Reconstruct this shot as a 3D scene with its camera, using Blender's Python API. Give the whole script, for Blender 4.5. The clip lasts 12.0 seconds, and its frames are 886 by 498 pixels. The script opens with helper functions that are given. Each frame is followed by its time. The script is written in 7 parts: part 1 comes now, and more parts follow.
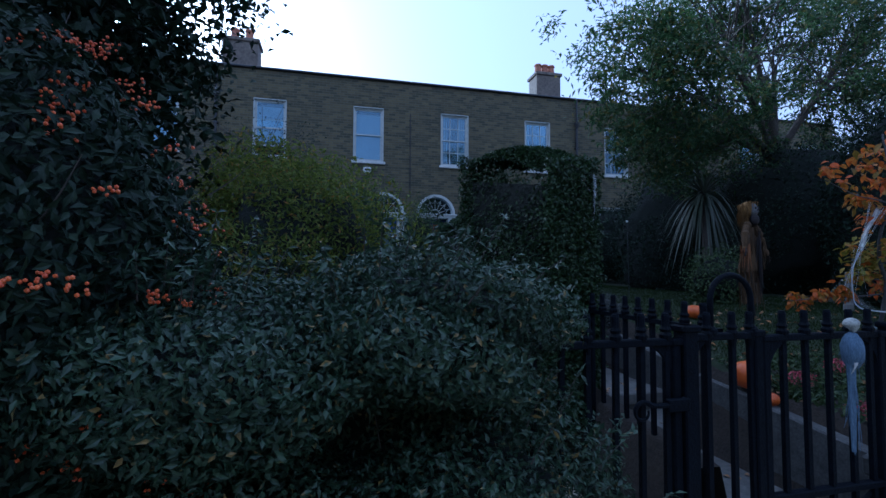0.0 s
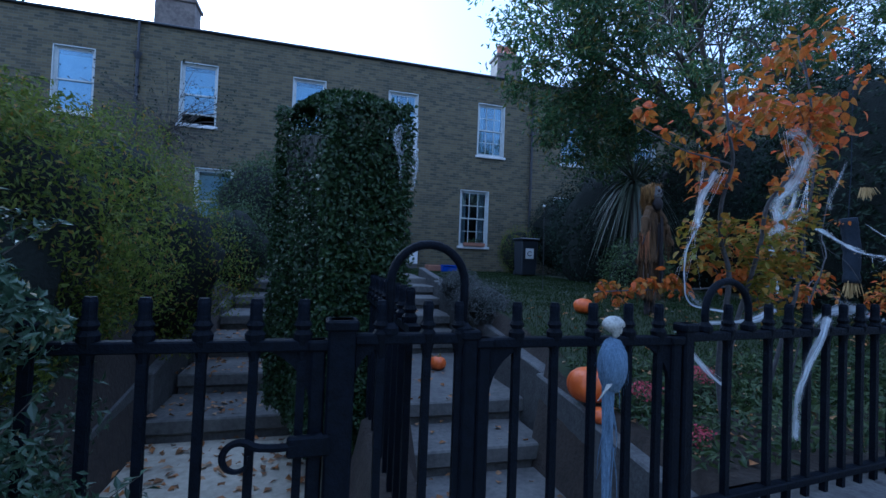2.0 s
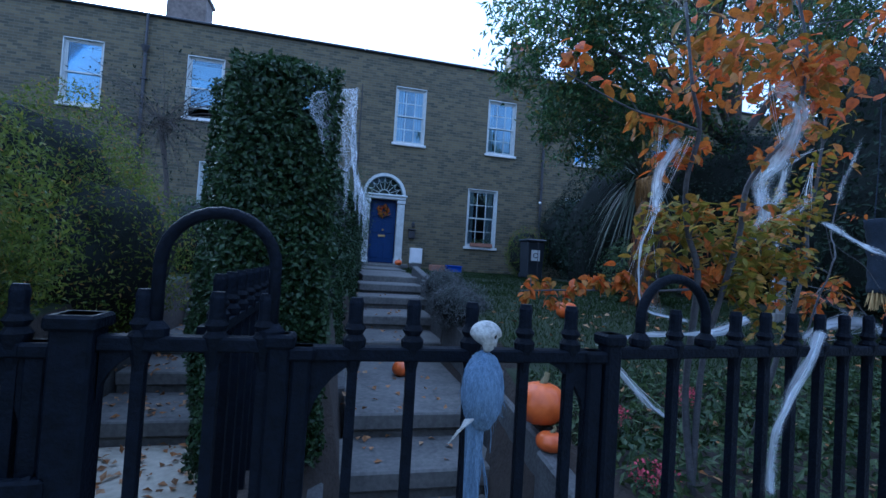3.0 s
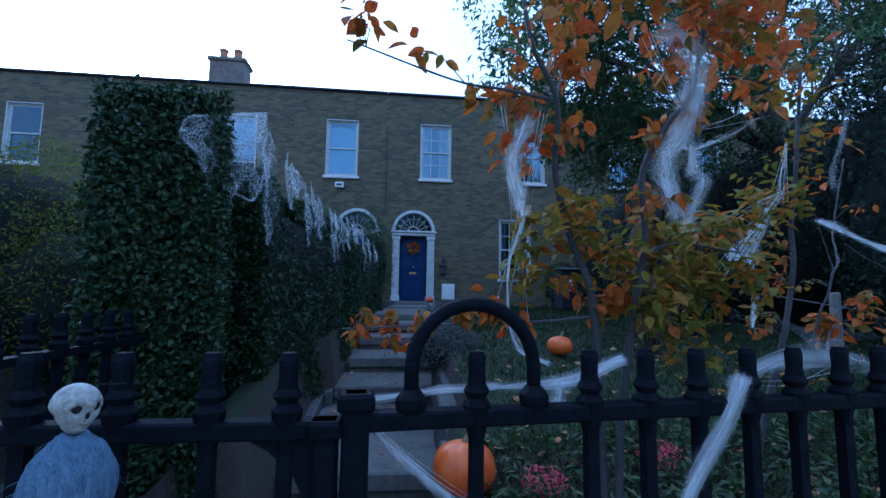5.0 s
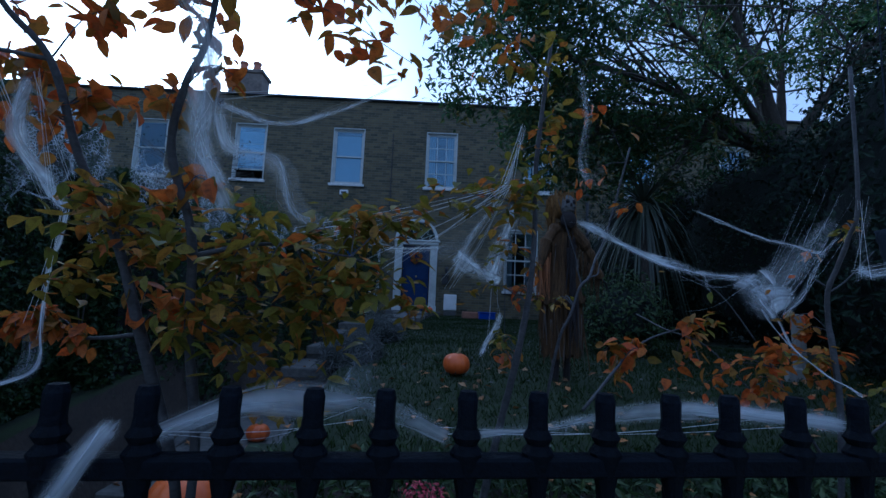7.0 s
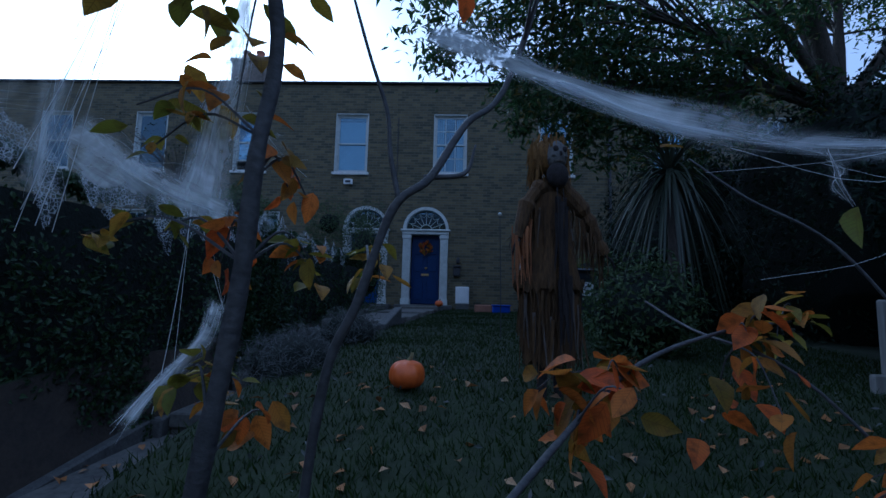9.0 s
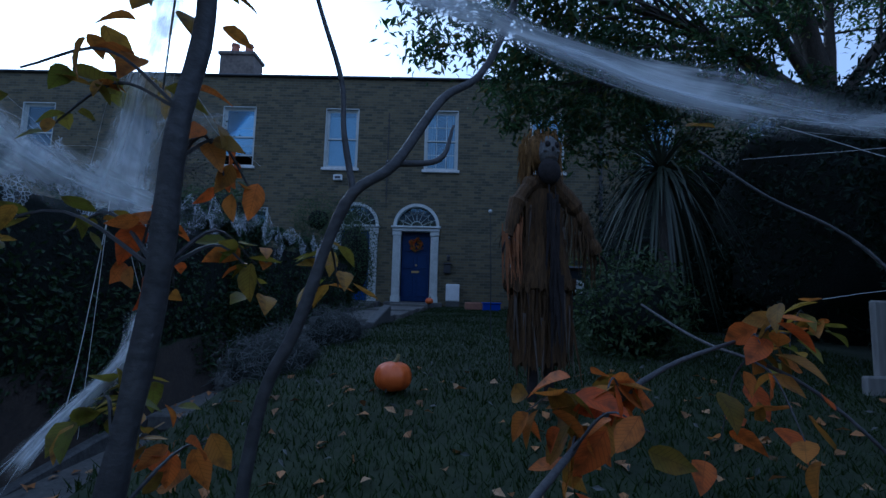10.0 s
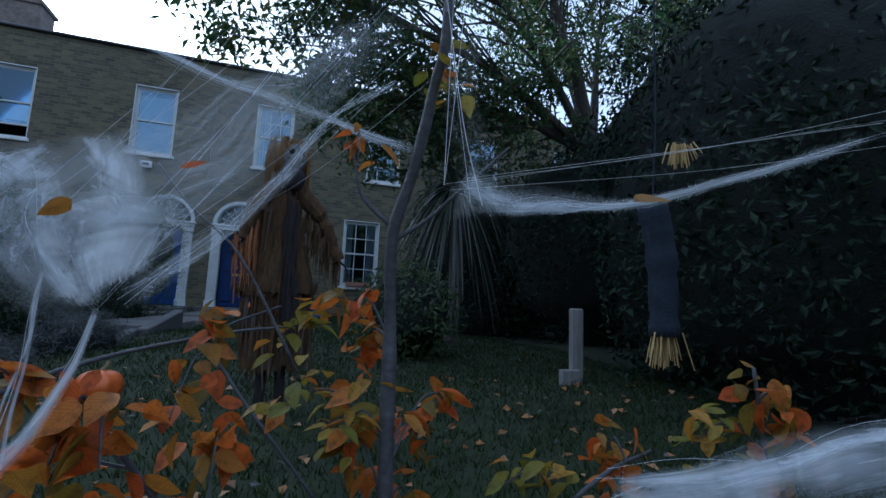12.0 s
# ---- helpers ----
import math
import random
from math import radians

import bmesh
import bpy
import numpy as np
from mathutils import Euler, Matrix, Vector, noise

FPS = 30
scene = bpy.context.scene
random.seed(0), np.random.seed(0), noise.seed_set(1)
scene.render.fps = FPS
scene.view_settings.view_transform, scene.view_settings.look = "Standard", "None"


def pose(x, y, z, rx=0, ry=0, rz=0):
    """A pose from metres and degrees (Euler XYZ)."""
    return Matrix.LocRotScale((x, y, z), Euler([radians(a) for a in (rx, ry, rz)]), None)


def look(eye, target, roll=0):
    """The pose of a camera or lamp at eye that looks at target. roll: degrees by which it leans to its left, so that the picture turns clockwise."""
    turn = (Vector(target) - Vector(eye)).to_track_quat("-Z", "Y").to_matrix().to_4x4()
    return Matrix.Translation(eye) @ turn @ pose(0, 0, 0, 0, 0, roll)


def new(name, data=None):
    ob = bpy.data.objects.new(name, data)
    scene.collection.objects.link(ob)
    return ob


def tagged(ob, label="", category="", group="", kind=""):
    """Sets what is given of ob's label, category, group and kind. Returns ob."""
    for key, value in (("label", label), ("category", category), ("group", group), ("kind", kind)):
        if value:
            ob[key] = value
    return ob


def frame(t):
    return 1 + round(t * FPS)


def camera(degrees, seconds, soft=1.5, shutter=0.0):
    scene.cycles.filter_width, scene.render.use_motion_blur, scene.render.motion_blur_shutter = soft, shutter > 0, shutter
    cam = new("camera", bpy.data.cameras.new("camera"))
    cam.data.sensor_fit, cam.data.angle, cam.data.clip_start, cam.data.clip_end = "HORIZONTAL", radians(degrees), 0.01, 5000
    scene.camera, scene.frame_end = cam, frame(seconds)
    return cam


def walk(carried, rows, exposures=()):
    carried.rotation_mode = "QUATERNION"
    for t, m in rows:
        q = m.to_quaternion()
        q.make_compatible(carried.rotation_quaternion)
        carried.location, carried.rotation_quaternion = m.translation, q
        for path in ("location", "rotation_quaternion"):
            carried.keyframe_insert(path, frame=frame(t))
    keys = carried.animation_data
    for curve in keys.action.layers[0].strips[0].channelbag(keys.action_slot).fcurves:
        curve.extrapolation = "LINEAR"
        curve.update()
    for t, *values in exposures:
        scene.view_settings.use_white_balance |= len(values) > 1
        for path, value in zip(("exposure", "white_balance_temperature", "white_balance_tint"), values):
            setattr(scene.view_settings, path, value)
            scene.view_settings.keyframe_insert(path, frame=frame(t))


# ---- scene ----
cam = camera(89.0, 12.0)
PATH = [
    (0, (2.775, -0.847, 1.632), (3.24, 1.096, 1.726), 0.2),
    (0.5, (3.103, -0.776, 1.616), (3.596, 1.16, 1.709), 1.0),
    (1, (3.488, -0.654, 1.588), (4.014, 1.274, 1.675), 1.1),
    (1.5, (3.844, -0.564, 1.588), (4.403, 1.354, 1.66), 1.5),
    (2, (4.175, -0.45, 1.571), (4.719, 1.474, 1.621), 2.2),
    (2.5, (4.49, -0.305, 1.541), (5.01, 1.626, 1.585), 3.4),
    (4.5, (5.237, -0.011, 1.555), (5.466, 1.969, 1.717), 0.7),
    (5, (5.468, 0.033, 1.55), (5.686, 2.011, 1.755), 0.8),
    (5.5, (5.729, 0.052, 1.559), (5.86, 2.034, 1.787), 1.7),
    (6, (5.993, 0.096, 1.552), (6.113, 2.075, 1.81), 2.1),
    (6.5, (6.324, 0.13, 1.574), (6.428, 2.111, 1.833), 2.3),
    (7, (6.597, 0.209, 1.586), (6.64, 2.193, 1.831), 2.4),
    (7.5, (6.769, 0.347, 1.553), (6.697, 2.334, 1.773), 1.9),
    (9.5, (7.09, 1.182, 1.586), (7.021, 3.17, 1.798), 1.3),
    (10, (7.08, 1.167, 1.591), (7.047, 3.157, 1.794), 1.6),
    (10.5, (7.1, 1.147, 1.582), (7.194, 3.134, 1.79), 2.1),
    (11, (7.213, 1.056, 1.604), (7.499, 3.025, 1.813), 2.6),
    (11.5, (7.455, 0.992, 1.601), (7.903, 2.929, 1.822), 2.7),
    (12, (7.639, 0.995, 1.595), (8.244, 2.884, 1.853), 2.4),
]
EXPOSURE = [(0, 0.45, 4050, 3), (1, 0.62, 4000, 3), (2, 1.0, 3900, 2), (2.5, 1.3, 3900, 2), (4.5, 1.1, 3750, 0), (5, 0.95, 3750, 0), (6, 0.5, 3800, 0), (7, 0.02, 3850, 0), (7.5, -0.12, 3900, 1), (9.5, -0.12, 3900, 1), (10.5, -0.05, 3900, 0), (11, -0.02, 3950, -3), (11.5, 0.2, 4200, -3), (12, 0.65, 4400, -3)]
walk(cam, [(t, look(e, g, r)) for t, e, g, r in PATH], EXPOSURE)

# ---- light ----
world = bpy.data.worlds.new("sky")
scene.world = world
world.use_nodes = True
wn = world.node_tree
sky = wn.nodes.new("ShaderNodeTexSky")
sky.sky_type = 'NISHITA'
sky.sun_disc = False
sky.sun_elevation = radians(20)
sky.sun_rotation = radians(-30)
sky.air_density, sky.dust_density, sky.ozone_density = 0.6, 10.0, 1.0
veil = wn.nodes.new("ShaderNodeMix")
veil.data_type = 'RGBA'
veil.inputs[0].default_value = 0.62
veil.inputs[7].default_value = (5.7, 5.2, 5.6, 1)
wn.links.new(sky.outputs[0], veil.inputs[6])
wn.links.new(veil.outputs[2], wn.nodes["Background"].inputs[0])
wn.nodes["Background"].inputs[1].default_value = 0.15
sun = new("sun", bpy.data.lights.new("sun", 'SUN'))
sun.data.energy, sun.data.angle, sun.data.color = 3.0, radians(0.53), (1.0, 0.9, 0.78)
sun.matrix_world = look((-40, 69, 27), (0, 0, 0))

# ---- materials ----


def mat(name, c1, c2=None, scale=8.0, rough=0.7, bump=0.0, metal=0.0, island=0.0, spec=0.5, fine=4.0, stretch=(1, 1, 1), sss=0.0, coat=0.0):
    """Two colours mixed by coarse and fine noise, with relief; island: how far each loose piece or object varies."""
    m = bpy.data.materials.new(name)
    m.use_nodes = True
    nt = m.node_tree
    bs = nt.nodes["Principled BSDF"]
    c2 = c2 or tuple(c * 0.7 for c in c1)
    tc = nt.nodes.new("ShaderNodeTexCoord")
    mp = nt.nodes.new("ShaderNodeMapping")
    mp.inputs["Scale"].default_value = stretch
    nt.links.new(tc.outputs["Object"], mp.inputs[0])
    n1 = nt.nodes.new("ShaderNodeTexNoise")
    n1.inputs["Scale"].default_value = scale
    n1.inputs["Detail"].default_value = 6
    n2 = nt.nodes.new("ShaderNodeTexNoise")
    n2.inputs["Scale"].default_value = scale * fine
    n2.inputs["Detail"].default_value = 8
    nt.links.new(mp.outputs[0], n1.inputs[0])
    nt.links.new(mp.outputs[0], n2.inputs[0])
    add = nt.nodes.new("ShaderNodeMath")
    add.operation = 'MULTIPLY_ADD'
    nt.links.new(n1.outputs[0], add.inputs[0])
    add.inputs[1].default_value = 0.9
    half = nt.nodes.new("ShaderNodeMath")
    half.operation = 'MULTIPLY_ADD'
    nt.links.new(n2.outputs[0], half.inputs[0])
    half.inputs[1].default_value, half.inputs[2].default_value = 0.8, -0.35
    nt.links.new(half.outputs[0], add.inputs[2])
    fac = add.outputs[0]
    if island:
        ge = nt.nodes.new("ShaderNodeNewGeometry")
        oi = nt.nodes.new("ShaderNodeObjectInfo")
        s = nt.nodes.new("ShaderNodeMath")
        s.operation = 'ADD'
        nt.links.new(ge.outputs["Random Per Island"], s.inputs[0])
        nt.links.new(oi.outputs["Random"], s.inputs[1])
        fr = nt.nodes.new("ShaderNodeMath")
        fr.operation = 'FRACT'
        nt.links.new(s.outputs[0], fr.inputs[0])
        mx = nt.nodes.new("ShaderNodeMix")
        mx.inputs[0].default_value = island
        nt.links.new(fac, mx.inputs[2])
        nt.links.new(fr.outputs[0], mx.inputs[3])
        fac = mx.outputs[0]
    ramp = nt.nodes.new("ShaderNodeValToRGB")
    ramp.color_ramp.elements[0].position, ramp.color_ramp.elements[1].position = 0.2, 0.8
    ramp.color_ramp.elements[0].color = (*c2, 1)
    ramp.color_ramp.elements[1].color = (*c1, 1)
    nt.links.new(fac, ramp.inputs[0])
    nt.links.new(ramp.outputs[0], bs.inputs["Base Color"])
    bs.inputs["Roughness"].default_value = rough
    bs.inputs["Metallic"].default_value = metal
    bs.inputs["Specular IOR Level"].default_value = spec
    bs.inputs["Coat Weight"].default_value = coat
    if bump:
        b = nt.nodes.new("ShaderNodeBump")
        b.inputs["Strength"].default_value = bump
        b.inputs["Distance"].default_value = 0.02
        nt.links.new(add.outputs[0], b.inputs["Height"])
        nt.links.new(b.outputs[0], bs.inputs["Normal"])
    return m


def leaf_mat(name, stops, rough=0.5, trans=0.35, spec=0.4, veins=False):
    """Leaf with a colour ramp over the loose leaves, light shining through."""
    m = bpy.data.materials.new(name)
    m.use_nodes = True
    nt = m.node_tree
    bs = nt.nodes["Principled BSDF"]
    ge = nt.nodes.new("ShaderNodeNewGeometry")
    oi = nt.nodes.new("ShaderNodeObjectInfo")
    s = nt.nodes.new("ShaderNodeMath")
    s.operation = 'ADD'
    nt.links.new(ge.outputs["Random Per Island"], s.inputs[0])
    nt.links.new(oi.outputs["Random"], s.inputs[1])
    fr = nt.nodes.new("ShaderNodeMath")
    fr.operation = 'FRACT'
    nt.links.new(s.outputs[0], fr.inputs[0])
    tc = nt.nodes.new("ShaderNodeTexCoord")
    no = nt.nodes.new("ShaderNodeTexNoise")
    no.inputs["Scale"].default_value = 40
    nt.links.new(tc.outputs["Object"], no.inputs[0])
    ma = nt.nodes.new("ShaderNodeMath")
    ma.operation = 'MULTIPLY_ADD'
    nt.links.new(no.outputs[0], ma.inputs[0])
    ma.inputs[1].default_value = 0.3
    su = nt.nodes.new("ShaderNodeMath")
    su.operation = 'SUBTRACT'
    nt.links.new(fr.outputs[0], su.inputs[0])
    su.inputs[1].default_value = 0.15
    nt.links.new(su.outputs[0], ma.inputs[2])
    ramp = nt.nodes.new("ShaderNodeValToRGB")
    el = ramp.color_ramp.elements
    for i, (p, c) in enumerate(stops):
        e = el[i] if i < 2 else el.new(p)
        e.position, e.color = p, (*c, 1)
    nt.links.new(ma.outputs[0], ramp.inputs[0])
    colour = ramp.outputs[0]
    if veins:
        # side ribs running out from the midrib, and brown blotches
        def math_node(op, a, b, c=None):
            n = nt.nodes.new("ShaderNodeMath")
            n.operation = op
            for k, v in enumerate((a, b, c)):
                if isinstance(v, (int, float)):
                    n.inputs[k].default_value = v
                elif v is not None:
                    nt.links.new(v, n.inputs[k])
            return n.outputs[0]
        uv = nt.nodes.new("ShaderNodeSeparateXYZ")
        nt.links.new(tc.outputs["UV"], uv.inputs[0])
        ax = math_node('ABSOLUTE', uv.outputs[0], 0.0)
        rib = math_node('PINGPONG', math_node('MULTIPLY_ADD', ax, -0.9, uv.outputs[1]), 0.05)
        line = math_node('MAXIMUM', math_node('LESS_THAN', rib, 0.007), math_node('LESS_THAN', ax, 0.008))
        blot = nt.nodes.new("ShaderNodeTexNoise")
        blot.inputs["Scale"].default_value = 4.0
        blot.inputs["Detail"].default_value = 6
        off = nt.nodes.new("ShaderNodeVectorMath")
        off.operation = 'ADD'
        nt.links.new(tc.outputs["UV"], off.inputs[0])
        nt.links.new(fr.outputs[0], off.inputs[1])
        nt.links.new(off.outputs[0], blot.inputs[0])
        bl = nt.nodes.new("ShaderNodeMapRange")
        bl.inputs[1].default_value, bl.inputs[2].default_value = 0.48, 0.72
        bl.inputs[3].default_value, bl.inputs[4].default_value = 0.0, 0.75
        nt.links.new(blot.outputs[0], bl.inputs[0])
        m1 = nt.nodes.new("ShaderNodeMix")
        m1.data_type = 'RGBA'
        nt.links.new(math_node('MAXIMUM', bl.outputs[0], math_node('MULTIPLY', line, 0.45)), m1.inputs[0])
        nt.links.new(colour, m1.inputs[6])
        m1.inputs[7].default_value = (0.07, 0.04, 0.015, 1)
        colour = m1.outputs[2]
        bu = nt.nodes.new("ShaderNodeBump")
        bu.inputs["Strength"].default_value, bu.inputs["Distance"].default_value = 0.5, 0.002
        nt.links.new(rib, bu.inputs["Height"])
        nt.links.new(bu.outputs[0], bs.inputs["Normal"])
    nt.links.new(colour, bs.inputs["Base Color"])
    bs.inputs["Roughness"].default_value = rough
    bs.inputs["Specular IOR Level"].default_value = spec
    tr = nt.nodes.new("ShaderNodeBsdfTranslucent")
    nt.links.new(colour, tr.inputs[0])
    mx = nt.nodes.new("ShaderNodeMixShader")
    mx.inputs[0].default_value = trans
    nt.links.new(bs.outputs[0], mx.inputs[1])
    nt.links.new(tr.outputs[0], mx.inputs[2])
    nt.links.new(mx.outputs[0], nt.nodes["Material Output"].inputs[0])
    return m


def brick_mat():
    m = mat("brick", (0.14, 0.124, 0.068), (0.06, 0.056, 0.036), 1.3, 0.9, 0.0)
    nt = m.node_tree
    bs = nt.nodes["Principled BSDF"]
    ramp = [n for n in nt.nodes if n.type == 'VALTORGB'][0]
    tc = nt.nodes.new("ShaderNodeTexCoord")
    sp = nt.nodes.new("ShaderNodeSeparateXYZ")
    nt.links.new(tc.outputs["Object"], sp.inputs[0])
    ad = nt.nodes.new("ShaderNodeMath")
    nt.links.new(sp.outputs[0], ad.inputs[0])
    nt.links.new(sp.outputs[1], ad.inputs[1])
    cb = nt.nodes.new("ShaderNodeCombineXYZ")
    nt.links.new(ad.outputs[0], cb.inputs[0])
    nt.links.new(sp.outputs[2], cb.inputs[1])
    br = nt.nodes.new("ShaderNodeTexBrick")
    br.inputs["Scale"].default_value = 1.0
    br.inputs["Brick Width"].default_value = 0.225
    br.inputs["Row Height"].default_value = 0.078
    br.inputs["Mortar Size"].default_value = 0.007
    br.inputs["Color1"].default_value = (0.155, 0.128, 0.066, 1)
    br.inputs["Color2"].default_value = (0.042, 0.042, 0.029, 1)
    br.inputs["Mortar"].default_value = (0.125, 0.128, 0.098, 1)
    nt.links.new(cb.outputs[0], br.inputs[0])
    mx = nt.nodes.new("ShaderNodeMix")
    mx.data_type = 'RGBA'
    mx.inputs[0].default_value = 0.72
    nt.links.new(ramp.outputs[0], mx.inputs[6])
    nt.links.new(br.outputs[0], mx.inputs[7])
    nt.links.new(mx.outputs[2], bs.inputs["Base Color"])
    b = nt.nodes.new("ShaderNodeBump")
    b.inputs["Strength"].default_value, b.inputs["Distance"].default_value = 0.6, 0.01
    b.invert = True
    nt.links.new(br.outputs[1], b.inputs["Height"])
    nt.links.new(b.outputs[0], bs.inputs["Normal"])
    return m


def glass_mat():
    m = bpy.data.materials.new("window_glass")
    m.use_nodes = True
    nt = m.node_tree
    gl = nt.nodes.new("ShaderNodeBsdfGlossy")
    gl.inputs["Roughness"].default_value = 0.03
    # blue put into the gloss colour, so reflected white sky looks blue
    gl.inputs["Color"].default_value = (0.62, 0.82, 1.0, 1)
    tr = nt.nodes.new("ShaderNodeBsdfTransparent")
    tr.inputs[0].default_value = (0.85, 0.9, 0.92, 1)
    fr = nt.nodes.new("ShaderNodeFresnel")
    fr.inputs[0].default_value = 1.9
    mx = nt.nodes.new("ShaderNodeMixShader")
    nt.links.new(fr.outputs[0], mx.inputs[0])
    nt.links.new(tr.outputs[0], mx.inputs[1])
    nt.links.new(gl.outputs[0], mx.inputs[2])
    nt.links.new(mx.outputs[0], nt.nodes["Material Output"].inputs[0])
    return m


def web_mat(name, along, across, edge, haze, combed, top, cells=0.0, ends=0.0):
    """Teased-out white fibre: soft streaks with gaps, frayed at the long edges; cells adds a net of fine strands."""
    m = bpy.data.materials.new(name)
    m.use_nodes = True
    nt = m.node_tree

    def math_node(op, a, b, c=None):
        n = nt.nodes.new("ShaderNodeMath")
        n.operation = op
        for k, v in enumerate((a, b, c)):
            if isinstance(v, (int, float)):
                n.inputs[k].default_value = v
            elif v is not None:
                nt.links.new(v, n.inputs[k])
        return n.outputs[0]
    bs = nt.nodes["Principled BSDF"]
    bs.inputs["Base Color"].default_value = (0.8, 0.84, 0.88, 1)
    bs.inputs["Roughness"].default_value = 0.95
    bs.inputs["Specular IOR Level"].default_value = 0.1
    tl = nt.nodes.new("ShaderNodeBsdfTranslucent")
    tl.inputs[0].default_value = (0.8, 0.84, 0.88, 1)
    body = nt.nodes.new("ShaderNodeMixShader")
    body.inputs[0].default_value = 0.55
    nt.links.new(bs.outputs[0], body.inputs[1])
    nt.links.new(tl.outputs[0], body.inputs[2])
    uv = nt.nodes.new("ShaderNodeTexCoord")

    def noise_map(su, sv, detail, lo_, hi_, bend):
        mp = nt.nodes.new("ShaderNodeMapping")
        mp.inputs["Scale"].default_value = (su, sv, 1)
        nt.links.new(uv.outputs["UV"], mp.inputs[0])
        no = nt.nodes.new("ShaderNodeTexNoise")
        no.inputs["Scale"].default_value = 1.0
        no.inputs["Detail"].default_value = detail
        no.inputs["Roughness"].default_value = 0.6
        no.inputs["Distortion"].default_value = bend
        nt.links.new(mp.outputs[0], no.inputs[0])
        mr = nt.nodes.new("ShaderNodeMapRange")
        mr.interpolation_type = 'SMOOTHSTEP'
        mr.inputs[1].default_value, mr.inputs[2].default_value = lo_, hi_
        nt.links.new(no.outputs[0], mr.inputs[0])
        return mr.outputs[0]
    # long combed strands, a finer set crossing them, and soft thick and thin patches
    strands = noise_map(along, across * 5, 6, 0.42, 0.74, 1.4)
    fine = noise_map(along * 3, across * 18, 4, 0.48, 0.78, 2.0)
    patch = noise_map(along * 1.3, across * 0.6, 4, 0.3, 0.68, 0.6)
    sp = nt.nodes.new("ShaderNodeSeparateXYZ")
    nt.links.new(uv.outputs["UV"], sp.inputs[0])
    mid = math_node('PINGPONG', sp.outputs[1], 0.5)
    fall = nt.nodes.new("ShaderNodeMapRange")
    fall.interpolation_type = 'SMOOTHSTEP'
    fall.inputs[1].default_value, fall.inputs[2].default_value = 0.0, max(0.04, edge * 0.7)
    nt.links.new(math_node('MULTIPLY_ADD', math_node('SUBTRACT', strands, 0.5), edge * 0.25, mid), fall.inputs[0])
    v = math_node('MULTIPLY_ADD', strands, combed, math_node('MULTIPLY', fine, combed * 0.5))
    v = math_node('MULTIPLY', math_node('ADD', v, haze), math_node('MULTIPLY_ADD', patch, 0.9, 0.1))
    alpha = math_node('MINIMUM', math_node('MULTIPLY', math_node('MULTIPLY', v, fall.outputs[0]), top), 0.95)
    if ends:
        um = nt.nodes.new("ShaderNodeUVMap")
        um.uv_map = "Ends"
        su = nt.nodes.new("ShaderNodeSeparateXYZ")
        nt.links.new(um.outputs[0], su.inputs[0])
        fe = nt.nodes.new("ShaderNodeMapRange")
        fe.interpolation_type = 'SMOOTHSTEP'
        fe.inputs[1].default_value, fe.inputs[2].default_value = 0.0, ends
        nt.links.new(math_node('MULTIPLY_ADD', math_node('SUBTRACT', fine, 0.4), ends * 0.5, math_node('PINGPONG', su.outputs[0], 0.5)), fe.inputs[0])
        alpha = math_node('MULTIPLY', alpha, fe.outputs[0])
    cloud = patch
    if cells:
        vo = nt.nodes.new("ShaderNodeTexVoronoi")
        vo.feature = 'DISTANCE_TO_EDGE'
        vo.inputs["Scale"].default_value = cells
        nt.links.new(uv.outputs["Object"], vo.inputs[0])
        st = nt.nodes.new("ShaderNodeMapRange")
        st.inputs[1].default_value, st.inputs[2].default_value = 0.0, 0.11
        st.inputs[3].default_value, st.inputs[4].default_value = 0.7, 0.0
        nt.links.new(vo.outputs["Distance"], st.inputs[0])
        alpha = math_node('ADD', alpha, math_node('MULTIPLY', st.outputs[0], cloud))
    tp = nt.nodes.new("ShaderNodeBsdfTransparent")
    mx = nt.nodes.new("ShaderNodeMixShader")
    nt.links.new(alpha, mx.inputs[0])
    nt.links.new(tp.outputs[0], mx.inputs[1])
    nt.links.new(body.outputs[0], mx.inputs[2])
    nt.links.new(mx.outputs[0], nt.nodes["Material Output"].inputs[0])
    return m


BRICK = brick_mat()
WHITE = mat("white_paint", (0.58, 0.6, 0.58), (0.42, 0.44, 0.42), 6, 0.5, 0.05)
SILL = mat("painted_stone", (0.7, 0.7, 0.68), (0.5, 0.5, 0.48), 5, 0.7, 0.15)
GLASS = glass_mat()
# pale blind, with the blue of sky reflected in the panes painted in
BLIND = mat("blind_cloth_sky_tint", (0.5, 0.58, 0.66), (0.4, 0.48, 0.56), 3, 0.9)
CURTAIN = mat("net_curtain", (0.5, 0.52, 0.52), (0.3, 0.32, 0.33), 12, 0.95, stretch=(6, 1, 0.3))
# near-black colour standing in for the gloom of unlit rooms
DARK = mat("unlit_room_shade", (0.02, 0.02, 0.022), (0.012, 0.012, 0.014), 3, 0.95)
SLATE = mat("slate", (0.1, 0.105, 0.12), (0.06, 0.06, 0.07), 6, 0.7, 0.2)
CLAY = mat("clay_pot", (0.42, 0.19, 0.11), (0.28, 0.12, 0.08), 8, 0.85, 0.1)
CHIM = mat("chimney_render", (0.2, 0.17, 0.14), (0.1, 0.085, 0.07), 3, 0.9, 0.2)
PIPE = mat("pipe_paint", (0.035, 0.035, 0.04), (0.02, 0.02, 0.022), 9, 0.5)
IRON = mat("iron_paint", (0.007, 0.009, 0.015), (0.004, 0.005, 0.007), 25, 0.5, 0.25, spec=0.05)
GRANITE = mat("granite", (0.12, 0.12, 0.115), (0.05, 0.05, 0.05), 14, 0.8, 0.25)
